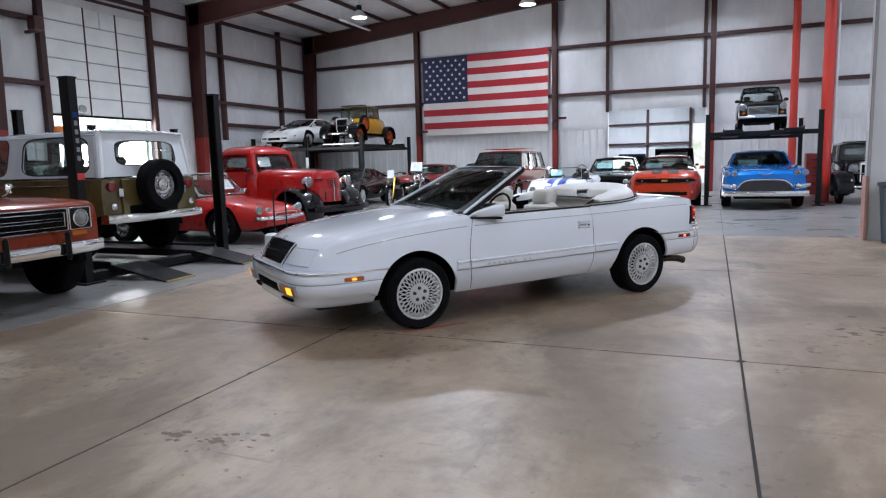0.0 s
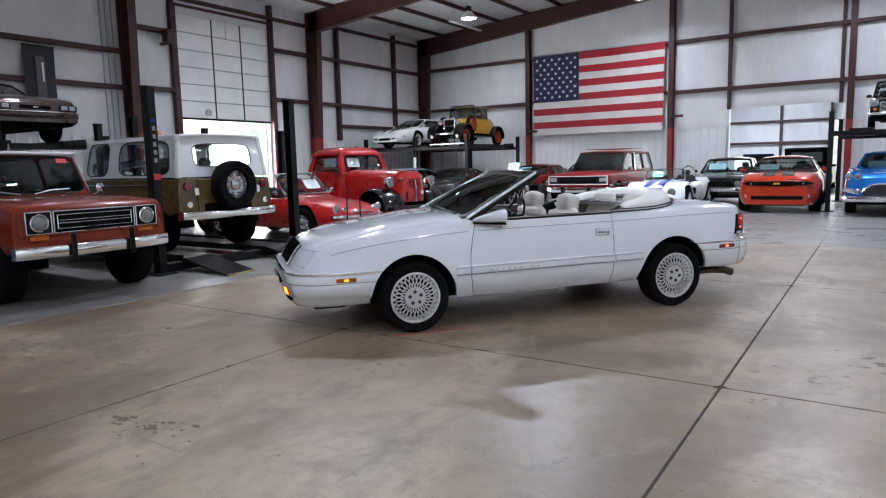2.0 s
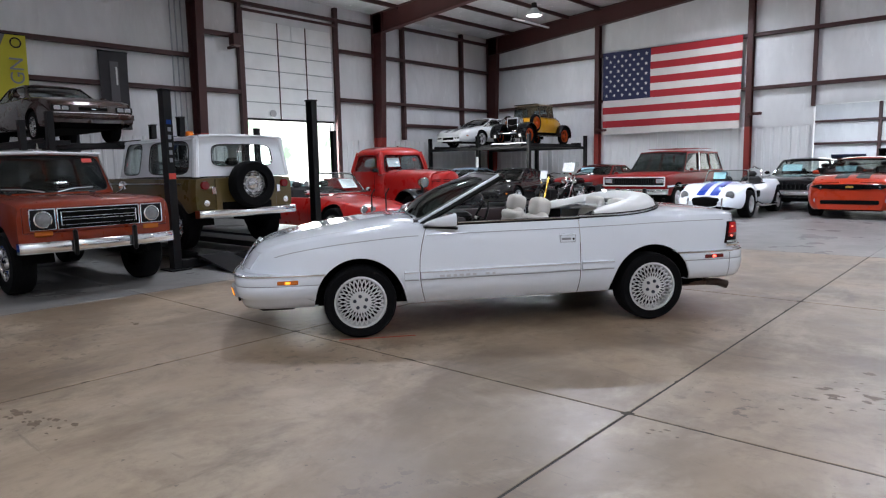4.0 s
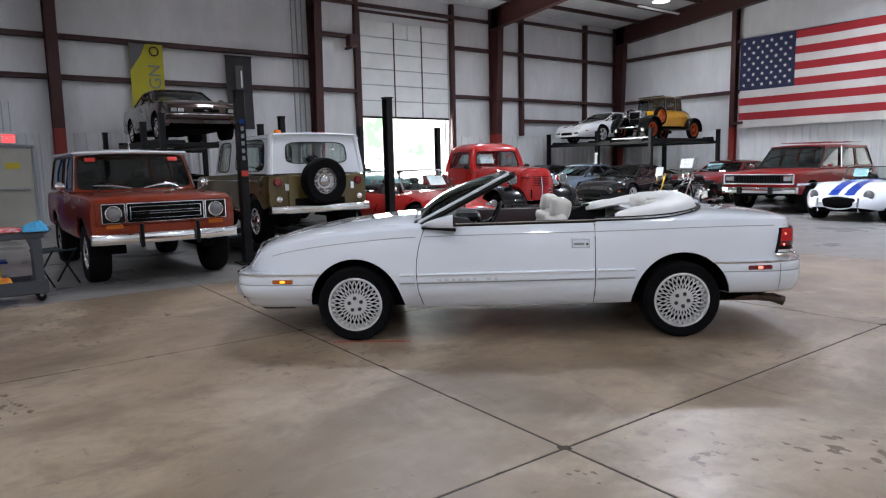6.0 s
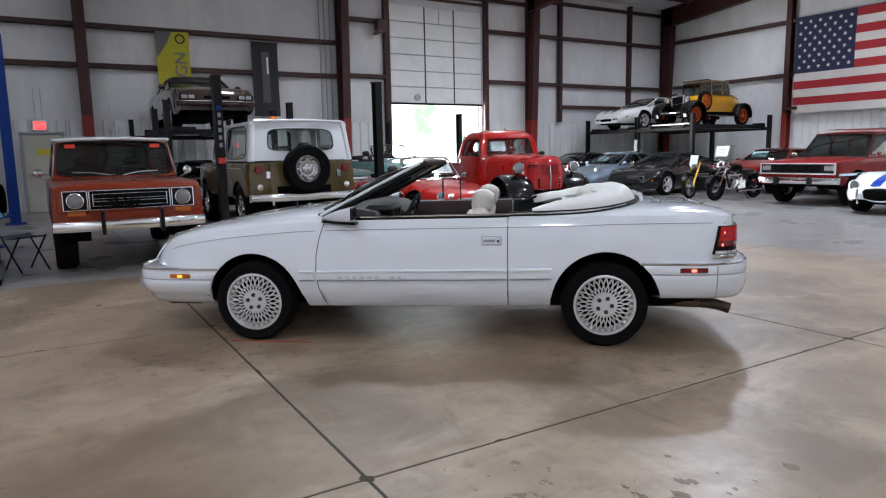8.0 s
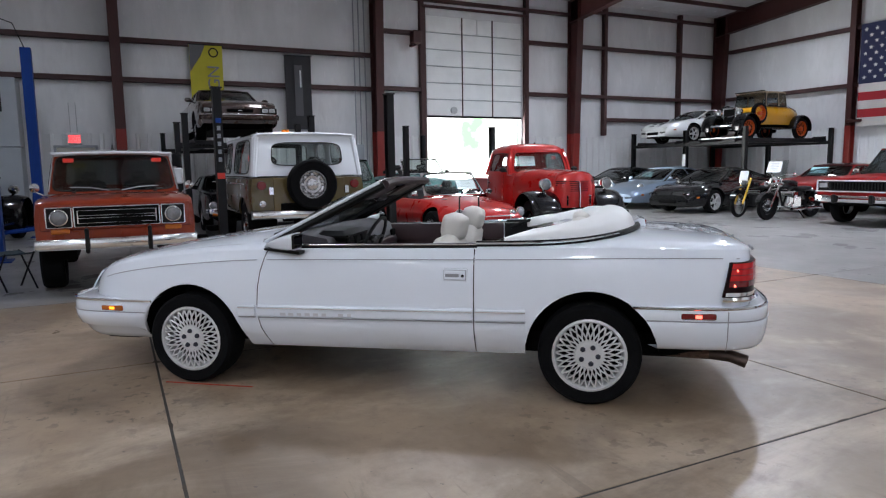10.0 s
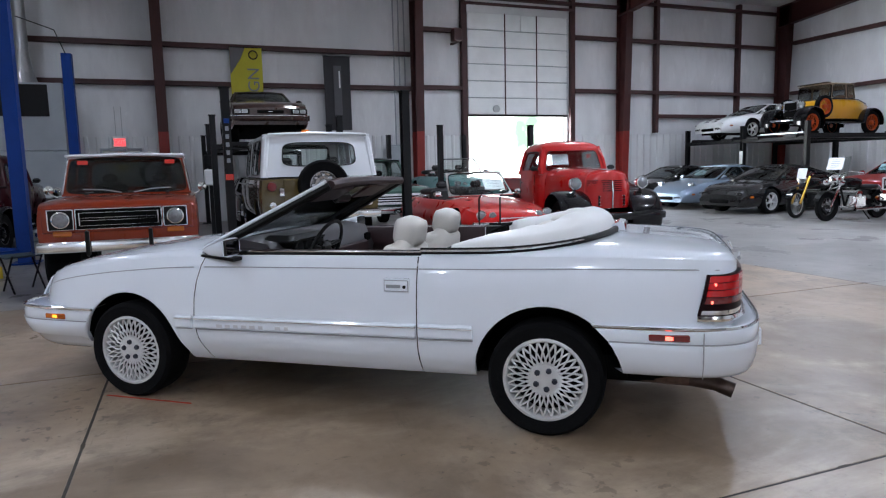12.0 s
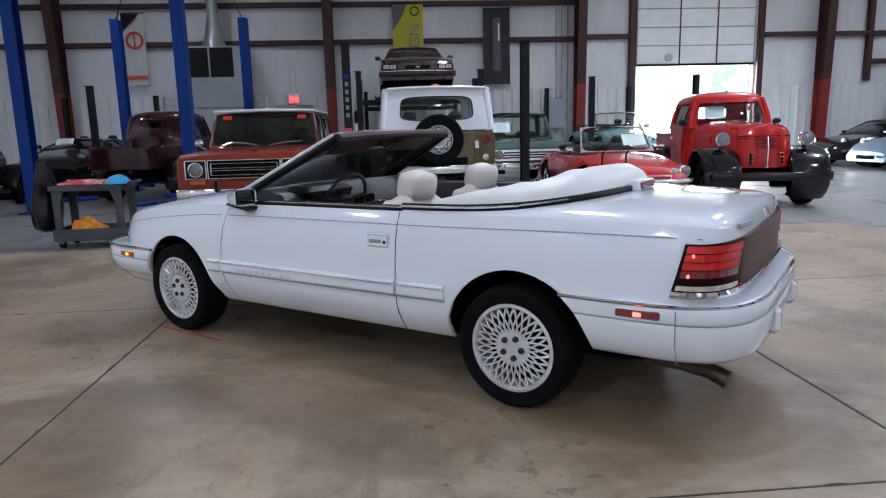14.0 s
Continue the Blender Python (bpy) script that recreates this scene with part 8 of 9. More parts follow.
# Blue fifties cruiser.
t = coupe("fifties_cruiser", "bright blue fifties hardtop with a huge chrome bumper", pose(1.22, 20.95, 0, 0, 0, -90), COBALT, L=5.5, w=1.98, H=1.47, R=0.36, wb=3.2, bumper=None, lamps="none", grille_mat=None, nose_z=0.95, gl=TINTED, category="car", card=PAPER_TEAL, rise=0.13, wide=(0.40, 0.315), ears=False, amber=False)
mesh_dark = material("dark grille mesh", (0.05, 0.05, 0.055), 0.4, metal=0.6, grain=0.5, scale=180)
part("grille_mesh", Geo().loft([[(x, y * k, z) for y, z in ((0.62, 0.50), (0.47, 0.70), (0.0, 0.725), (-0.47, 0.70), (-0.62, 0.50), (-0.52, 0.45), (0.0, 0.44), (0.52, 0.45))] for x, k in ((2.70, 1.0), (2.83, 1.0), (2.86, 0.93))]), mesh_dark, t, "dark mesh grille")
part("grille_brow", Geo().tube([(2.84, y, 0.74 - 0.16 * (abs(y) / 0.60) ** 5) for y in np.linspace(-0.62, 0.62, 15)], 0.022, 8), CHROME, t, "chrome grille brow")
bar(t, "lower_bumper", 2.98, 0.98, 0.40, 0.13, CHROME, 0.2, 0.14, "chrome lower bumper")
for s in (1, -1):
    part("bumper_bomb", Geo().lathe([(0.0, 0.10), (0.045, 0.085), (0.075, 0.0), (0.075, -0.14)], 14, "x", (2.93, s * 0.70, 0.60)), CHROME, t)
    part("bumper_wing", Geo().loft([[(2.90 - 0.10 * q, s * (0.66 + 0.33 * q), 0.50 + 0.07 * q), (2.94 - 0.10 * q, s * (0.66 + 0.33 * q), 0.55 + 0.06 * q), (2.90 - 0.10 * q, s * (0.66 + 0.33 * q), 0.62 + 0.02 * q), (2.78 - 0.10 * q, s * (0.66 + 0.33 * q), 0.56)] for q in (0, 0.5, 1)]), CHROME, t)
    part("lamp_pod", Geo().loft([[(2.25, s * (0.785 + 0.17 * math.cos(a)), 0.93 + 0.05 * math.sin(a)) for a in (2 * math.pi * k / 16 for k in range(16))], [(2.78, s * (0.785 + 0.18 * math.cos(a)), 0.905 + 0.10 * math.sin(a)) for a in (2 * math.pi * k / 16 for k in range(16))]]), COBALT, t, angle=60)
    for k in (0.70, 0.87):
        headlight(t, 2.79, s * k, 0.905, 0.060)
    part("fin", Geo().loft([[(-1.2, s * 0.9, 0.9), (-1.2, s * 0.96, 0.9), (-1.2, s * 0.93, 0.93)], [(-2.6, s * 0.86, 0.88), (-2.6, s * 0.96, 0.88), (-2.7, s * 0.93, 1.12)]]), COBALT, t)
    part("hood_spear", Geo().tube([(2.70, s * 0.42, 0.955), (1.6, s * 0.5, 0.985), (0.85, s * 0.52, 0.995)], [0.02, 0.03, 0.02], 8), COBALT, t)
    part("hood_emblem", Geo().tube([(2.77, 0, 0.86), (2.76, s * 0.15, 0.90)], 0.012, 6), CHROME, t)

# Small dark car on the lift.
t, sh = vehicle("small_car", "small black car with a chrome grille on a raised lift", "small car", pose(1.215, 21.15, 2.035, 0, 0, -90) @ Matrix.Scale(0.89, 4), BLACK_PAINT,
    top=[(-1.5, 0.72), (-1.4, 0.82), (0.6, 0.86), (1.2, 0.82), (1.42, 0.74), (1.5, 0.6)], edge=0.05, w=1.41, wb=2.03, R=0.26, tw=0.15, rim=0.14, sill=0.24, tail=0.9, nose=0.9, rim_mat=CHROME,
    cab=dict(xa=0.72, xb=0.42, xc=-1.15, xd=-1.38, wb=0.60, wr=0.50, zb=0.84, zr=1.31, cuts=(0, 0.5, 1), margin=0.04, bow=0.05, crown=0.04))
grille(t, 1.52, 0.40, 0.42, 0.66, 7, GALV, PLASTIC)
for s in (1, -1):
    headlight(t, 1.50, s * 0.55, 0.66, 0.09)
    part("turn_lamp", Geo().box((1.5, s * 0.52, 0.48), (0.04, 0.08, 0.06), 0.01), AMBER_OFF, t)
bar(t, "front_bumper", 1.60, 0.66, 0.36, 0.08, CHROME, 0.08, 0.05)
part("number_plate", Geo().box((1.62, 0, 0.38), (0.01, 0.42, 0.09), 0.003), GREYBOX, t, "grey plate")
mirrors(t, 0.66, 0.60, 0.90, BLACK)

# Red family wagon.
t, sh = vehicle("station_wagon", "deep red four-wheel-drive station wagon with chrome bumper", "station wagon", pose(-6.28, 20.78, 0, 0, 0, -91), DEEP_RED,
    top=[(-2.3, 1.02), (-2.2, 1.07), (0.7, 1.10), (1.8, 1.06), (2.15, 1.02), (2.2, 0.96)], edge=0.045, w=1.9, wb=2.76, R=0.37, tw=0.23, rim=0.21, arch=0.44, sill=0.45, side=BOXY, tail=0.95, nose=0.95, crown=4.0, rim_mat=SKIN_WHITE,
    doors=[(-0.25, 0.72)], cab=dict(xa=0.80, xb=0.30, xc=-2.05, xd=-2.25, wb=0.82, wr=0.70, zb=1.09, zr=1.66, cuts=(0, 0.36, 0.66, 1), margin=0.045, bow=0.06, crown=0.035, gl=TINTED, trim=PLASTIC))
grille(t, 2.215, 0.60, 0.755, 0.945, 18, PLASTIC, UNDER, True, "black slatted grille")
g = Geo()
for e in (1, -1):
    g.box((2.225, 0, 0.85 + e * 0.115), (0.04, 1.80, 0.028), 0.01).box((2.225, e * 0.89, 0.85), (0.04, 0.03, 0.25), 0.01)
part("chrome_surround", g, ALLOY, t, "bright frame round grille and lamps")
for s in (1, -1):
    part("pillar_strip", Geo().tube([(-0.27, s * 0.84, 1.10), (-0.45, s * 0.735, 1.64)], 0.022, 6), CHROME, t, "bright door pillar strip")
for s in (1, -1):
    square_lamp(t, 2.22, s * 0.75, 0.865, 0.22, 0.13)
    part("lamp_backing", Geo().box((2.205, s * 0.74, 0.85), (0.03, 0.30, 0.21), 0.006), PLASTIC, t)
    part("bumper_guard", Geo().box((2.38, s * 0.4, 0.58), (0.08, 0.08, 0.2), 0.02), BLACK, t)
    part("roof_rail", Geo().tube([(-1.9, s * 0.6, 1.76), (0.0, s * 0.6, 1.76)], 0.015, 6), CHROME, t)
    part("side_trim", Geo().box((0.2, s * 0.955, 0.72), (4.0, 0.02, 0.06), 0.006), CHROME, t)
for x in (-1.8, -1.2, -0.6, -0.05):
    part("roof_bar", Geo().tube([(x, -0.6, 1.76), (x, 0.6, 1.76)], 0.012, 6), CHROME, t)
bar(t, "front_bumper", 2.36, 0.95, 0.58, 0.15, CHROME, 0.1, 0.12, "chrome front bumper")
mirrors(t, 0.7, 0.94, 1.16, CHROME)

# White roadster with twin blue stripes.
t, sh = vehicle("racing_roadster", "white open racing roadster with twin blue stripes", "sports car", pose(-3.95, 19.35, 0, 0, 0, -90), WHITE_PAINT,
    top=[(-1.95, 0.62), (-1.8, 0.78), (-1.2, 0.88), (-0.4, 0.86), (0.5, 0.86), (1.1, 0.80), (1.6, 0.66), (1.85, 0.52), (1.95, 0.42)],
    belt=[(-1.95, 0.56), (-1.8, 0.72), (-1.2, 0.86), (-0.5, 0.76), (0.4, 0.76), (1.0, 0.80), (1.5, 0.66), (1.85, 0.50), (1.95, 0.40)],
    half=[(-1.95, 0.5), (-1.75, 0.72), (-1.2, 0.865), (-0.4, 0.80), (0.4, 0.80), (1.1, 0.86), (1.6, 0.78), (1.85, 0.62), (1.95, 0.45)],
    w=1.73, wb=2.29, R=0.33, tw=0.25, rim=0.2, sill=0.22, side=ROUND, style="spoke", cut=(-0.55, 0.40), crown=2.6)
for y in (-0.16, 0.16):
    rows = []
    for x in np.linspace(1.9, 0.45, 12):
        wv = sh.y(x, sh.belt(x))
        z = lambda yy: sh.belt(x) + 0.016 + max(sh.top(x) - sh.belt(x) - 0.012, 0) * (1 - (abs(yy) / wv) ** 2.6)
        rows.append([(x, y - 0.1, z(y - 0.1)), (x, y, z(y) + 0.001), (x, y + 0.1, z(y + 0.1))])
    part("hood_stripe", Geo().loft(rows, False, False), STRIPE_BLUE, t, "royal blue stripe")
part("mouth", puffy((1.91, 0, 0.405), (0.12, 0.66, 0.25)), UNDER, t, "dark oval grille mouth", angle=60)
part("mouth_rim", Geo().tube([(1.945 - 0.10 * abs(math.cos(a)) ** 3, 0.35 * math.cos(a), 0.405 + 0.135 * math.sin(a)) for a in np.linspace(0, 2 * math.pi, 33)], 0.016, 6), WHITE_PAINT, t)
for s in (1, -1):
    part("over_rider", Geo().tube([(1.93, s * 0.40, 0.22), (1.99, s * 0.40, 0.36), (1.95, s * 0.40, 0.50)], 0.02, 8), CHROME, t, "chrome bumper post")
for s in (1, -1):
    headlight(t, 1.815, s * 0.54, 0.565, 0.098, s * 6, ALLOY)
    part("turn_lamp", Geo().lathe([(0.0, 0.02), (0.035, 0.015), (0.04, 0)], 10, "x", (1.83, s * 0.52, 0.46)), AMBER_OFF, t)
    part("side_pipe", Geo().tube([(0.75, s * 0.82, 0.36), (0.5, s * 0.86, 0.28), (-0.7, s * 0.88, 0.25)], 0.045, 8), CHROME, t)
    part("side_vent", Geo().box((0.62, s * 0.82, 0.56), (0.2, 0.05, 0.16), 0.02), UNDER, t)
fn = quad((0.48, -0.55, 0.84), (0.48, 0.55, 0.84), (0.32, 0.5, 1.14), (0.32, -0.5, 1.14), (0.06, 0, 0))
holed(t, fn, (0.02, 0.98, 0.04, 0.96), CHROME, GLASS, "windscreen_frame", 0.015, 8, 4)
part("roll_hoop", Geo().tube([(-0.6, 0.55, 0.8), (-0.62, 0.52, 1.12), (-0.62, 0.36, 1.2), (-0.62, 0.2, 1.12), (-0.6, 0.17, 0.8)], 0.022, 8), CHROME, t)
sign_card(t, (0.36, -0.2, 1.0), 0.3, 0.2, 0, 60, PAPER_TEAL)

# Old green pickup.
t, sh = vehicle("pickup_truck", "faded dark green old pickup truck with a pale grille", "pickup truck", pose(-13.15, 9.27, 0), GREEN_PAINT,
    top=[(-2.4, 0.98), (-2.3, 1.02), (0.5, 1.08), (1.6, 1.05), (2.0, 1.0), (2.08, 0.92)], edge=0.05, w=1.86, wb=2.9, R=0.36, sill=0.5, tail=0.95, nose=0.95, side=BOXY, rim_mat=SKIN_WHITE, crown=3.5,
    cab=dict(roof=BLACK_PAINT, xa=0.7, xb=0.38, xc=-0.45, xd=-0.6, wb=0.80, wr=0.70, zb=1.07, zr=1.60, cuts=(0, 1), margin=0.06, bow=0.05, crown=0.04))
grille(t, 2.10, 0.8, 0.66, 0.86, 4, SKIN_WHITE, UNDER, label="pale slatted grille")
for s in (1, -1):
    headlight(t, 2.13, s * 0.66, 0.78, 0.085)
bar(t, "front_bumper", 2.25, 0.93, 0.54, 0.14, CHROME, 0.1, 0.1)
sign_card(t, (0.55, -0.35, 1.32), 0.4, 0.24, 0, 62)

# The room behind: a dark car with its bonnet raised, and a pale green one.
def raised_hood(t, w, h, mat, lining=GALV):
    hood = part("raised_hood", Geo().grid(lambda u, v: (0.86 + 0.50 * v, w * (u - 0.5) * (1 - 0.06 * v), 1.02 + h * v + 0.03 * math.sin(math.pi * v)), 8, 6, 0.05), mat, t, "hood propped wide open", angle=60)
    # Inset panel; the pale default colour paints in a white reflection under the hood.
    part("hood_lining", Geo().grid(lambda u, v: (0.915 + 0.50 * (0.22 + 0.55 * v), w * 0.66 * (u - 0.5), 1.02 + h * (0.22 + 0.55 * v)), 4, 3, 0.01), lining, hood, "panel under the hood standing in for a reflection", angle=60)


t = coupe("coupe", "black coupe with its hood raised in the room behind", pose(-1.52, 31.3, 0, 0, 0, -90), BLACK_PAINT, L=4.7, w=1.8, H=1.35, category="coupe")
raised_hood(t, 1.62, 0.66, BLACK_PAINT)
t = coupe("coupe", "pale green coupe with its hood raised in the room behind", pose(-3.35, 31.5, 0, 0, 0, -86), paint("pale green paint", (0.32, 0.45, 0.28)), L=4.6, w=1.75, H=1.36, category="coupe")
raised_hood(t, 1.2, 0.46, paint("dark blue hood paint", (0.01, 0.014, 0.05)), PLASTIC)


# ---- motorcycles ----
def bike_wheel(t, x, R, r, mat):
    w = part("wheel", Geo().lathe([(r, -0.03), (R - 0.02, -0.05), (R, -0.02), (R, 0.02), (R - 0.02, 0.05), (r, 0.03), (r, -0.03)], 28, "y", (x, 0, R), False), RUBBER, t)
    g = Geo()
    for k in range(16):
        a = 2 * math.pi * k / 16
        g.tube([(x + 0.03 * math.cos(a), 0, R + 0.03 * math.sin(a)), (x + r * math.cos(a + 0.25), 0, R + r * math.sin(a + 0.25))], 0.004, 4)
    g.lathe([(0.0, -0.05), (0.035, -0.05), (0.035, 0.05), (0, 0.05)], 10, "y", (x, 0, R))
    part("rim", g.lathe([(r, -0.02), (r + 0.012, 0.0), (r, 0.02), (r - 0.012, 0)], 28, "y", (x, 0, R), False), mat, w)


GOLD = material("gold anodised fork", (0.55, 0.33, 0.05), 0.3, metal=0.7)


def motorcycle(name, label, m, c, cruiser=True):
    t = thing(name, label, "motorcycle", m)
    R = 0.33 if cruiser else 0.34
    fx, rx = (0.82, -0.80) if cruiser else (0.70, -0.68)
    for x in (fx, rx):
        bike_wheel(t, x, R, 0.20 if cruiser else 0.26, BLACK if cruiser else GALV)
    top = (fx - 0.36, 0, 0.98)
    for y in (-0.1, 0.1):
        part("fork", Geo().tube([(fx, y, R), (top[0], y, top[2])], 0.026, 8), CHROME if cruiser else GOLD, t)
    part("engine", Geo().box((0.0, 0, 0.42), (0.5, 0.3, 0.36), 0.06), CHROME if cruiser else BLACK, t)
    for k in range(3):
        part("cylinder_fin", Geo().box((0.08, 0, 0.58 + 0.04 * k), (0.26, 0.3, 0.012), 0.004), GALV, t)
    part("fuel_tank", puffy((0.12, 0, 0.83), (0.56, 0.3, 0.24)), c, t, angle=60)
    part("saddle", puffy((-0.42, 0, 0.74), (0.58, 0.26, 0.11)), DARK_CLOTH, t, angle=60)
    part("frame_tube", Geo().tube([(top[0], 0, 0.9), (0.1, 0, 0.74), (-0.5, 0, 0.66), (rx, 0, R)], 0.03, 8), BLACK, t)
    part("frame_tube", Geo().tube([(top[0], 0, 0.86), (0.25, 0, 0.3), (-0.35, 0, 0.28), (rx, 0, R)], 0.025, 8), BLACK, t)
    part("handlebar", Geo().tube([(top[0] - 0.2, -0.42, 1.06), (top[0] - 0.04, -0.25, 1.1), (top[0], 0, 1.02), (top[0] - 0.04, 0.25, 1.1), (top[0] - 0.2, 0.42, 1.06)], 0.014, 6), CHROME if cruiser else BLACK, t)
    headlight(t, fx - 0.2, 0, 0.90, 0.09, 0, CHROME, 0.1)
    for x in (fx, rx):
        g = Geo()
        g.loft([[(x + (R + 0.03) * math.cos(a), y, R + (R + 0.03) * math.sin(a)) for y in (-0.075, -0.04, 0, 0.04, 0.075)] for a in (radians(20 + 140 * k / 10) for k in range(11))], False, False)
        part("mudguard", g, c, t)
    if cruiser:
        part("nacelle", puffy((fx - 0.24, 0, 0.92), (0.18, 0.22, 0.22)), CHROME, t, angle=60)
        part("crash_bar", Geo().tube([(0.35, -0.1, 0.75), (0.38, -0.36, 0.66), (0.38, -0.38, 0.40), (0.3, -0.12, 0.3), (0.3, 0.12, 0.3), (0.38, 0.38, 0.40), (0.38, 0.36, 0.66), (0.35, 0.1, 0.75)], 0.014, 6), CHROME, t)
        part("air_cleaner", Geo().lathe([(0.0, 0.03), (0.08, 0.025), (0.09, 0)], 16, "y", (0.05, 0.17, 0.60)), CHROME, t)
        for y in (-0.17, 0.17):
            part("exhaust", Geo().tube([(0.1, y * 0.8, 0.4), (0.15, y, 0.24), (-0.95, y, 0.26)], 0.04, 8), CHROME, t)
            part("saddle_bag", Geo().box((-0.8, y * 1.7, 0.58), (0.42, 0.16, 0.28), 0.05), DARK_CLOTH, t)
            part("fog_lamp", Geo().lathe([(0.0, 0.04), (0.06, 0.03), (0.07, 0), (0.04, -0.08)], 14, "x", (fx - 0.2, y * 1.1, 0.86)), CHROME, t)
        fn = quad((fx - 0.26, -0.26, 0.98), (fx - 0.26, 0.26, 0.98), (fx - 0.42, 0.22, 1.42), (fx - 0.42, -0.22, 1.42), (0.05, 0, 0))
        w = part("windshield", Geo().grid(fn, 6, 5, 0.006), GLASS, t, "clear handlebar windshield")
        w.visible_shadow = False
        sign_card(t, (fx - 0.27, -0.04, 1.27), 0.38, 0.28, 0, 70)
    else:
        part("number_board", Geo().box((fx - 0.2, 0, 1.05), (0.02, 0.22, 0.26), 0.03, pose(0, 0, 0, 0, -18, 0)), PAPER, t, "white front number board")
        part("front_guard", Geo().box((fx - 0.02, 0, 0.76), (0.5, 0.13, 0.03), 0.012, pose(0, 0, 0, 0, 8, 0)), BLACK, t)
    part("side_stand", Geo().tube([(-0.1, 0.1, 0.3), (-0.15, 0.3, 0.02)], 0.014, 6), BLACK, t)
    return t


motorcycle("dirt_bike", "black dirt bike with gold forks and white board", pose(-9.55, 19.45, 0, 0, 0, -80), BLACK_PAINT, False)
motorcycle("cruiser_motorcycle", "black and chrome cruiser motorcycle with a windshield", pose(-8.46, 19.38, 0, 0, 0, -90), BLACK_PAINT)


# ---- shop things ----
cart = thing("tool_cart", "grey steel tool cart with a red cloth and rags on top", "tool cart", pose(-6.17, 2.73, 0))
for z, n, h in ((0.70, "top_tray", 0.06), (0.10, "bottom_tray", 0.14)):
    tr = part(n, Geo().box((0, 0, z), (0.48, 0.84, 0.02), 0.006), CARTGREY, cart)
    for s in (1, -1):
        part("tray_lip", Geo().box((s * 0.24, 0, z + h / 2), (0.018, 0.86, h), 0.006), CARTGREY, tr)
        part("tray_lip", Geo().box((0, s * 0.42, z + h / 2), (0.462, 0.018, h), 0.006), CARTGREY, tr)
for x in (-0.21, 0.21):
    for y in (-0.36, 0.36):
        k = math.copysign(0.045, -y)
        part("leg", Geo().loft([[(x - 0.022, y - 0.04, z), (x + 0.022, y - 0.04, z), (x + 0.022, y + 0.04, z), (x - 0.022, y + 0.04, z)] if 0.2 < z < 0.6 else [(x - 0.022, y - 0.04 + min(k, 0), z), (x + 0.022, y - 0.04 + min(k, 0), z), (x + 0.022, y + 0.04 + max(k, 0), z), (x - 0.022, y + 0.04 + max(k, 0), z)] for z in (0.11, 0.24, 0.34, 0.56, 0.695)]), CARTGREY, cart)
        c = part("caster", Geo().lathe([(0.0, -0.018), (0.040, -0.018), (0.045, 0), (0.040, 0.018), (0, 0.018)], 16, "x", (x * 0.85, y, 0.045)), RUBBER, cart)
        part("caster_fork", Geo().box((x * 0.85, y, 0.078), (0.05, 0.04, 0.05), 0.008), GALV, c)
part("push_handle", Geo().tube([(-0.2, 0.42, 0.73), (-0.2, 0.50, 0.78), (0.2, 0.50, 0.78), (0.2, 0.42, 0.73)], 0.014, 6), CARTGREY, cart)
red_cloth = material("red and white cloth", (0.50, 0.03, 0.035), 0.85, grain=0.2, stain=0.8, stain_scale=9, tint=(0.75, 0.7, 0.7), bump=0.3)


def crumple(name, label, c, sx, sy, sz, mat, seed, category="cloth"):
    g = Geo()

    def fold(u, v):
        a = 2 * math.pi * u
        p, q = math.cos(a), math.sin(a)
        r = v * 0.5 / max(abs(p), abs(q)) ** 0.6 * (1 + 0.18 * noise.noise((1.5 * p, 1.5 * q, seed)))
        h = (0.45 + 0.45 * noise.noise((2.5 * r * p + seed, 2.5 * r * q, seed)) + 0.22 * abs(noise.noise((7 * r * p, 5 * r * q, seed + 3)))) * (1 - v ** 4)
        return c[0] + sx * r * p, c[1] + sy * r * q, c[2] + 0.012 + sz * max(h, 0.0)

    g.grid(fold, 36, 14, 0.012)
    return solid(name, g, mat, label, category, angle=70)


crumple("shop_cloth", "red patterned shop cloth spread on a tool cart", (-6.16, 2.68, 0.755), 0.50, 0.62, 0.09, red_cloth, 1.0)
crumple("rag", "pale blue crumpled rag on a tool cart", (-6.04, 3.08, 0.755), 0.32, 0.24, 0.15, material("pale blue cloth", (0.06, 0.36, 0.62), 0.85, grain=0.2, bump=0.3), 4.0)
crumple("rag", "yellow and orange rags on a cart shelf", (-6.12, 2.66, 0.112), 0.34, 0.46, 0.34, material("yellow orange cloth", (0.78, 0.22, 0.03), 0.85, grain=0.2, stain=0.8, stain_scale=8, tint=(0.8, 0.6, 0.05), bump=0.3), 7.0)
stool = thing("folding_stool", "small folding stool with a dark cloth seat", "stool", pose(-7.1, 3.35, 0, 0, 0, 30))
for s in (1, -1):
    part("leg", Geo().tube([(-0.2, s * 0.16, 0.0), (0.2, s * 0.16, 0.45)], 0.012, 6), BLACK, stool)
    part("leg", Geo().tube([(0.2, s * 0.17, 0.0), (-0.2, s * 0.17, 0.45)], 0.012, 6), BLACK, stool)
part("seat", Geo().grid(lambda u, v: (-0.2 + 0.4 * u, -0.18 + 0.36 * v, 0.45 - 0.03 * math.sin(math.pi * u)), 6, 4, 0.01), material("dark blue canvas", (0.025, 0.05, 0.07), 0.8, grain=0.2), stool)
pad = thing("wheel_ramp", "yellow steel wheel ramp on the floor", "wheel ramp", pose(-8.75, 2.55, 0, 0, 0, 20))
part("wedge", Geo().loft([[(-0.4, y, 0.0), (0.4, y, 0.0), (0.4, y, 0.16), (0.25, y, 0.16), (-0.4, y, 0.02)] for y in (-0.16, 0.16)]), material("yellow enamel", (0.62, 0.42, 0.02), 0.5, grain=0.2, stain=0.4), pad)
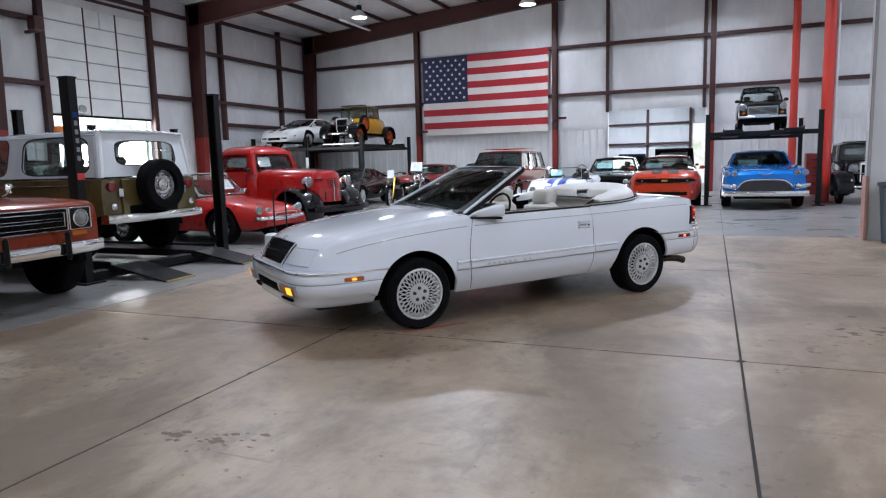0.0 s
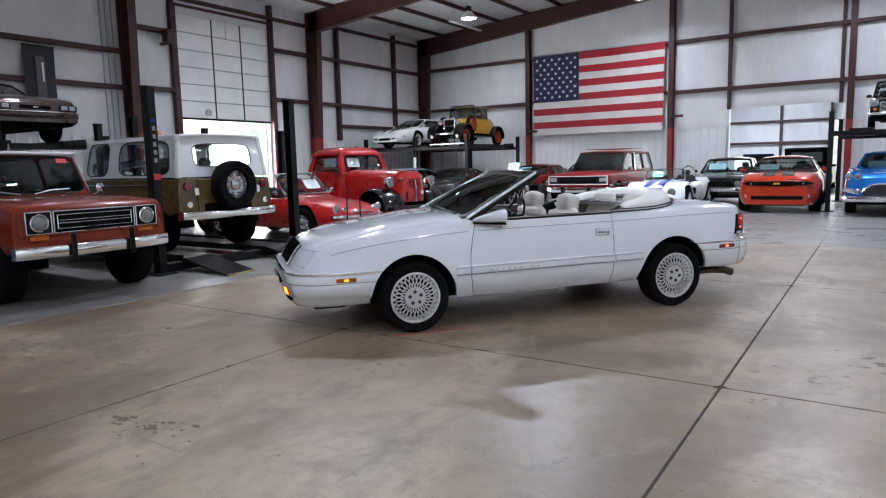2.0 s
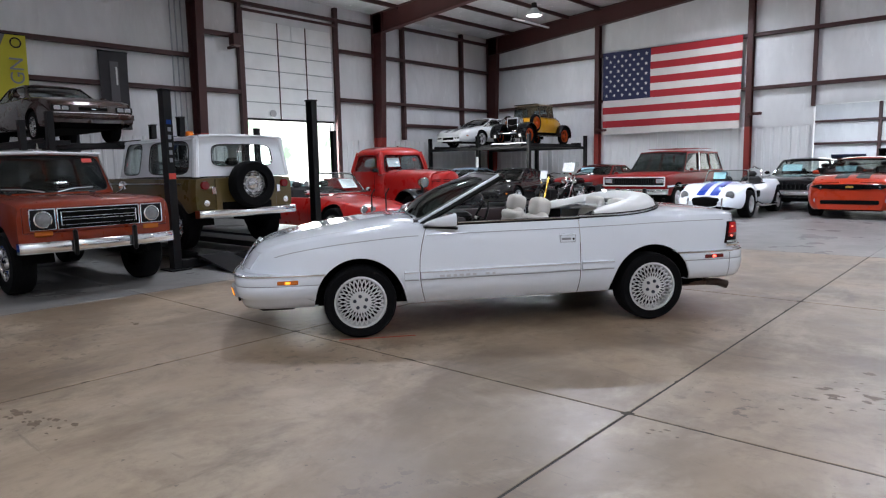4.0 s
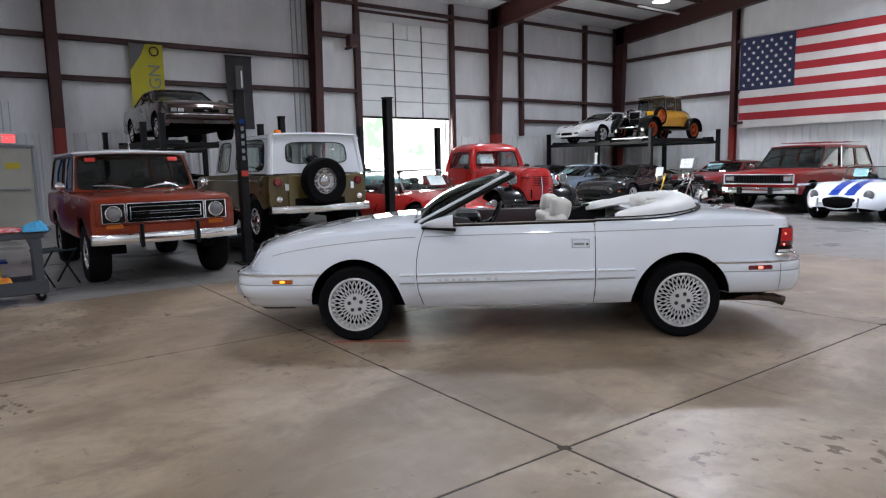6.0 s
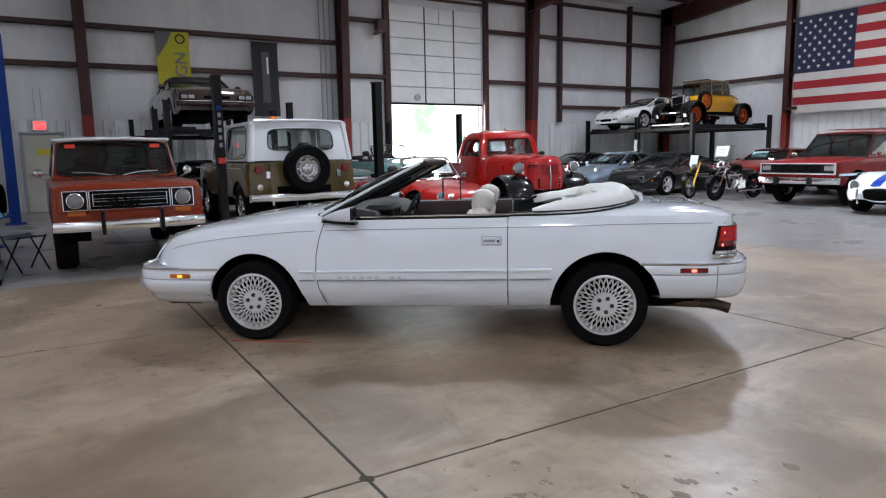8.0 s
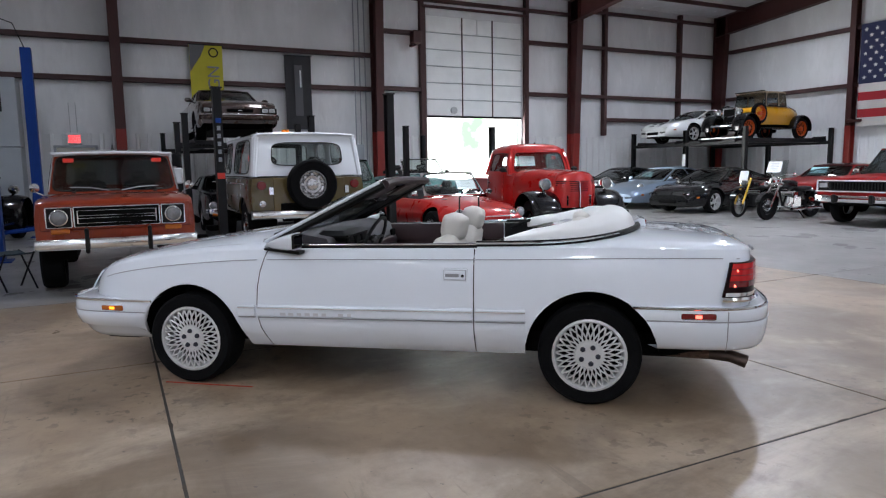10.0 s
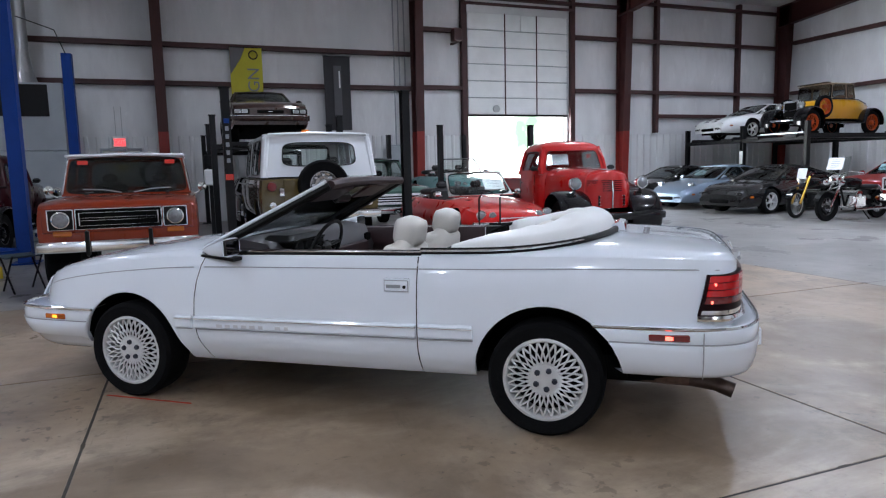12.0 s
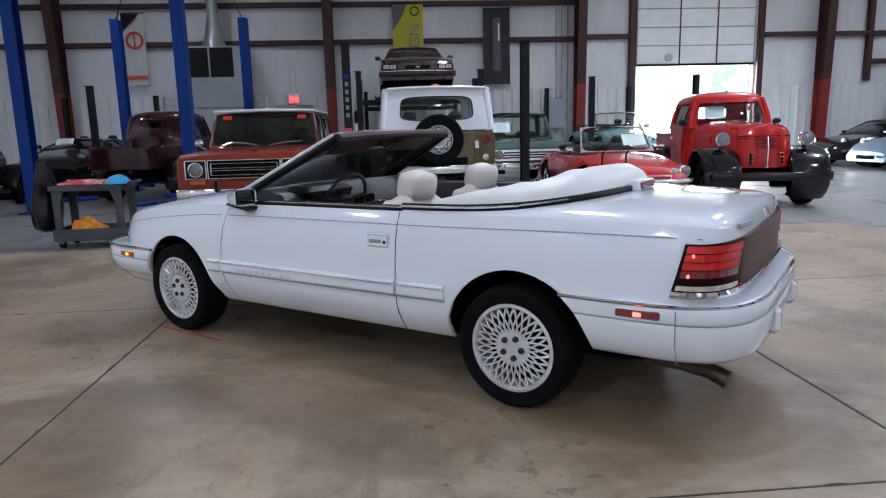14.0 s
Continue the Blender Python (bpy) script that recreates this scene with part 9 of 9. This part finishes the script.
bin_mat = material("dark teal plastic", (0.016, 0.040, 0.052), 0.45, grain=0.15)
tb = thing("trash_bin", "dark teal plastic trash bin beside a partition", "trash bin", pose(2.62, 11.58, 0))
part("body", Geo().lathe([(0.0, 0.01), (0.24, 0.01), (0.30, 0.84), (0.33, 0.86), (0.33, 0.90), (0.30, 0.90), (0.28, 0.85), (0.23, 0.04), (0.0, 0.04)], 28, "z", full=False), bin_mat, tb)
for s in (1, -1):
    part("grip", Geo().box((0, s * 0.33, 0.78), (0.14, 0.05, 0.05), 0.015), bin_mat, tb)
cab_red = thing("tool_cabinet", "red steel tool cabinet by the far wall", "tool cabinet", pose(3.3, 24.9, 0))
part("cabinet", Geo().box((0, 0, 0.68), (0.9, 0.5, 1.34), 0.02), FOOT, cab_red)
for k in range(4):
    d = part("drawer", Geo().box((0, -0.26, 0.28 + 0.26 * k), (0.8, 0.02, 0.23), 0.008), FOOT, cab_red)
    part("drawer_pull", Geo().box((0, -0.28, 0.36 + 0.26 * k), (0.6, 0.02, 0.02), 0.006), BLACK, d)
for x, z, y in ((-6.02, 3.05, 27.36), (-12.19, 2.75, 27.36)):
    hk = thing("wall_bracket", "dark steel bracket on an end wall column", "bracket", pose(x, y, z))
    part("arm", Geo().box((0.2, 0, 0), (0.5, 0.08, 0.1), 0.01), IRON, hk)
    part("plate", Geo().box((-0.05, 0.04, 0), (0.12, 0.1, 0.2), 0.01), IRON, hk)
dust = material("red chalk", (0.55, 0.06, 0.03), 0.8, grain=0.4)
solid("chalk_mark", Geo().grid(lambda u, v: (-2.31 + 0.39 * u + 0.012 * (v - 0.5) + 0.004 * noise.noise((u * 9, 0, 1)), 4.733 + 0.49 * u - 0.010 * (v - 0.5), 0.0024), 14, 1, 0.002), dust, "red chalk line on the floor beside a tyre", "floor mark")


# ---- the south bay ----
four_post_lift("four_post_lift", "black four-post car lift lowered near the west wall", pose(-13.0, -1.25, 0), 4.2, 2.45, 0.14, 2.42)
sports("sports_car", "dark sports car with a paper card on a lowered lift", pose(-15.3, -1.2, 0.19), CHARCOAL, card=PAPER, H=1.12)
BAG = material("black plastic bag", (0.004, 0.004, 0.005), 0.32, spec=0.25, bump=0.6, scale=14)
rings = []
for k in range(19):
    q = k / 18
    rad = 0.055 + 0.145 * (math.sin(math.pi * min(0.10 + 0.90 * (1 - q), 1) * 0.62 + 0.18)) ** 1.6 * min(q / 0.08 + 0.25, 1)
    ring = []
    for j in range(28):
        a = 2 * math.pi * j / 28
        w = 1 + 0.20 * noise.noise((2.2 * math.cos(a), 2.2 * math.sin(a), q * 3)) + 0.07 * noise.noise((6 * math.cos(a), 6 * math.sin(a), q * 5))
        ring.append((-6.13 + 1.15 * rad * math.cos(a) * w, 2.165 + 0.02 * q + 0.72 * rad * math.sin(a) * w, 0.20 + 0.84 * q + 0.04 * noise.noise((3 * math.cos(a), 3 * math.sin(a), 5)) * q))
    rings.append(ring)
solid("plastic_bag", Geo().loft(rings), BAG, "black plastic rubbish bag hanging from the end of a tool cart", "bag", angle=60)
tins = thing("tin_can", "small pale tin on a tool cart tray", "tin", pose(-6.28, 2.40, 0.713))
part("body", Geo().lathe([(0.0, 0.0), (0.035, 0.0), (0.035, 0.10), (0.0, 0.10)], 14, "z"), GALV, tins)
part("label_band", Geo().lathe([(0.036, 0.02), (0.036, 0.08)], 14, "z", full=False), YELLOW, tins)

# ---- worn joint edges ----
random.seed(5)
g = Geo()
for k in range(84):
    along = random.random()
    if k % 2:
        x0, y0 = random.choice((-2.85, 0.21, 3.27, -5.76)), -4 + 16 * along
        ex, ey = 0.005 + 0.008 * random.random(), 0.03 + 0.09 * random.random() ** 2
    else:
        x0, y0 = -5.7 + 11 * along, random.choice((0.95, 4.70, 8.45, 12.2))
        ex, ey = 0.03 + 0.09 * random.random() ** 2, 0.005 + 0.008 * random.random()
    if k < 12:
        x0, y0, ex, ey = (-2.85, 0.21, 3.27)[k % 3], (0.95, 4.70, 8.45, 12.2)[k // 3], 0.022 + 0.016 * random.random(), 0.020 + 0.014 * random.random()
    n = 9
    edge = [(x0 + ex * (0.6 + 0.8 * random.random()) * math.cos(2 * math.pi * j / n), y0 + ey * (0.6 + 0.8 * random.random()) * math.sin(2 * math.pi * j / n)) for j in range(n)]
    g.add([(a, b, 0.0012) for a, b in edge] + [(x0, y0, 0.0022)], [(j, (j + 1) % n, n) for j in range(n)])
solid("joint_wear", g, material("dark chipped concrete", (0.065, 0.053, 0.040), 0.85, grain=0.4, scale=60), "dark chips along the floor joints", "floor wear", "stuff")
g = Geo()
for cx, cy, wx, wy, turn, count in ((-2.38, 2.52, 0.42, 0.14, 0.2, 26), (1.08, 5.75, 0.28, 0.42, -0.3, 34), (-4.30, 3.97, 0.10, 0.06, 0.0, 4), (0.45, 4.57, 0.16, 0.10, 0.4, 5)):
    for k in range(count):
        p, q = random.gauss(0, 0.45) * wx, random.gauss(0, 0.45) * wy
        x0, y0 = cx + p * math.cos(turn) - q * math.sin(turn), cy + p * math.sin(turn) + q * math.cos(turn)
        r = 0.012 + 0.038 * random.random() ** 2.5
        n = 11
        edge = [(x0 + r * (0.5 + random.random()) * math.cos(2 * math.pi * j / n), y0 + 0.6 * r * (0.5 + random.random()) * math.sin(2 * math.pi * j / n)) for j in range(n)]
        g.add([(a, b, 0.0010) for a, b in edge] + [(x0, y0, 0.0016)], [(j, (j + 1) % n, n) for j in range(n)])
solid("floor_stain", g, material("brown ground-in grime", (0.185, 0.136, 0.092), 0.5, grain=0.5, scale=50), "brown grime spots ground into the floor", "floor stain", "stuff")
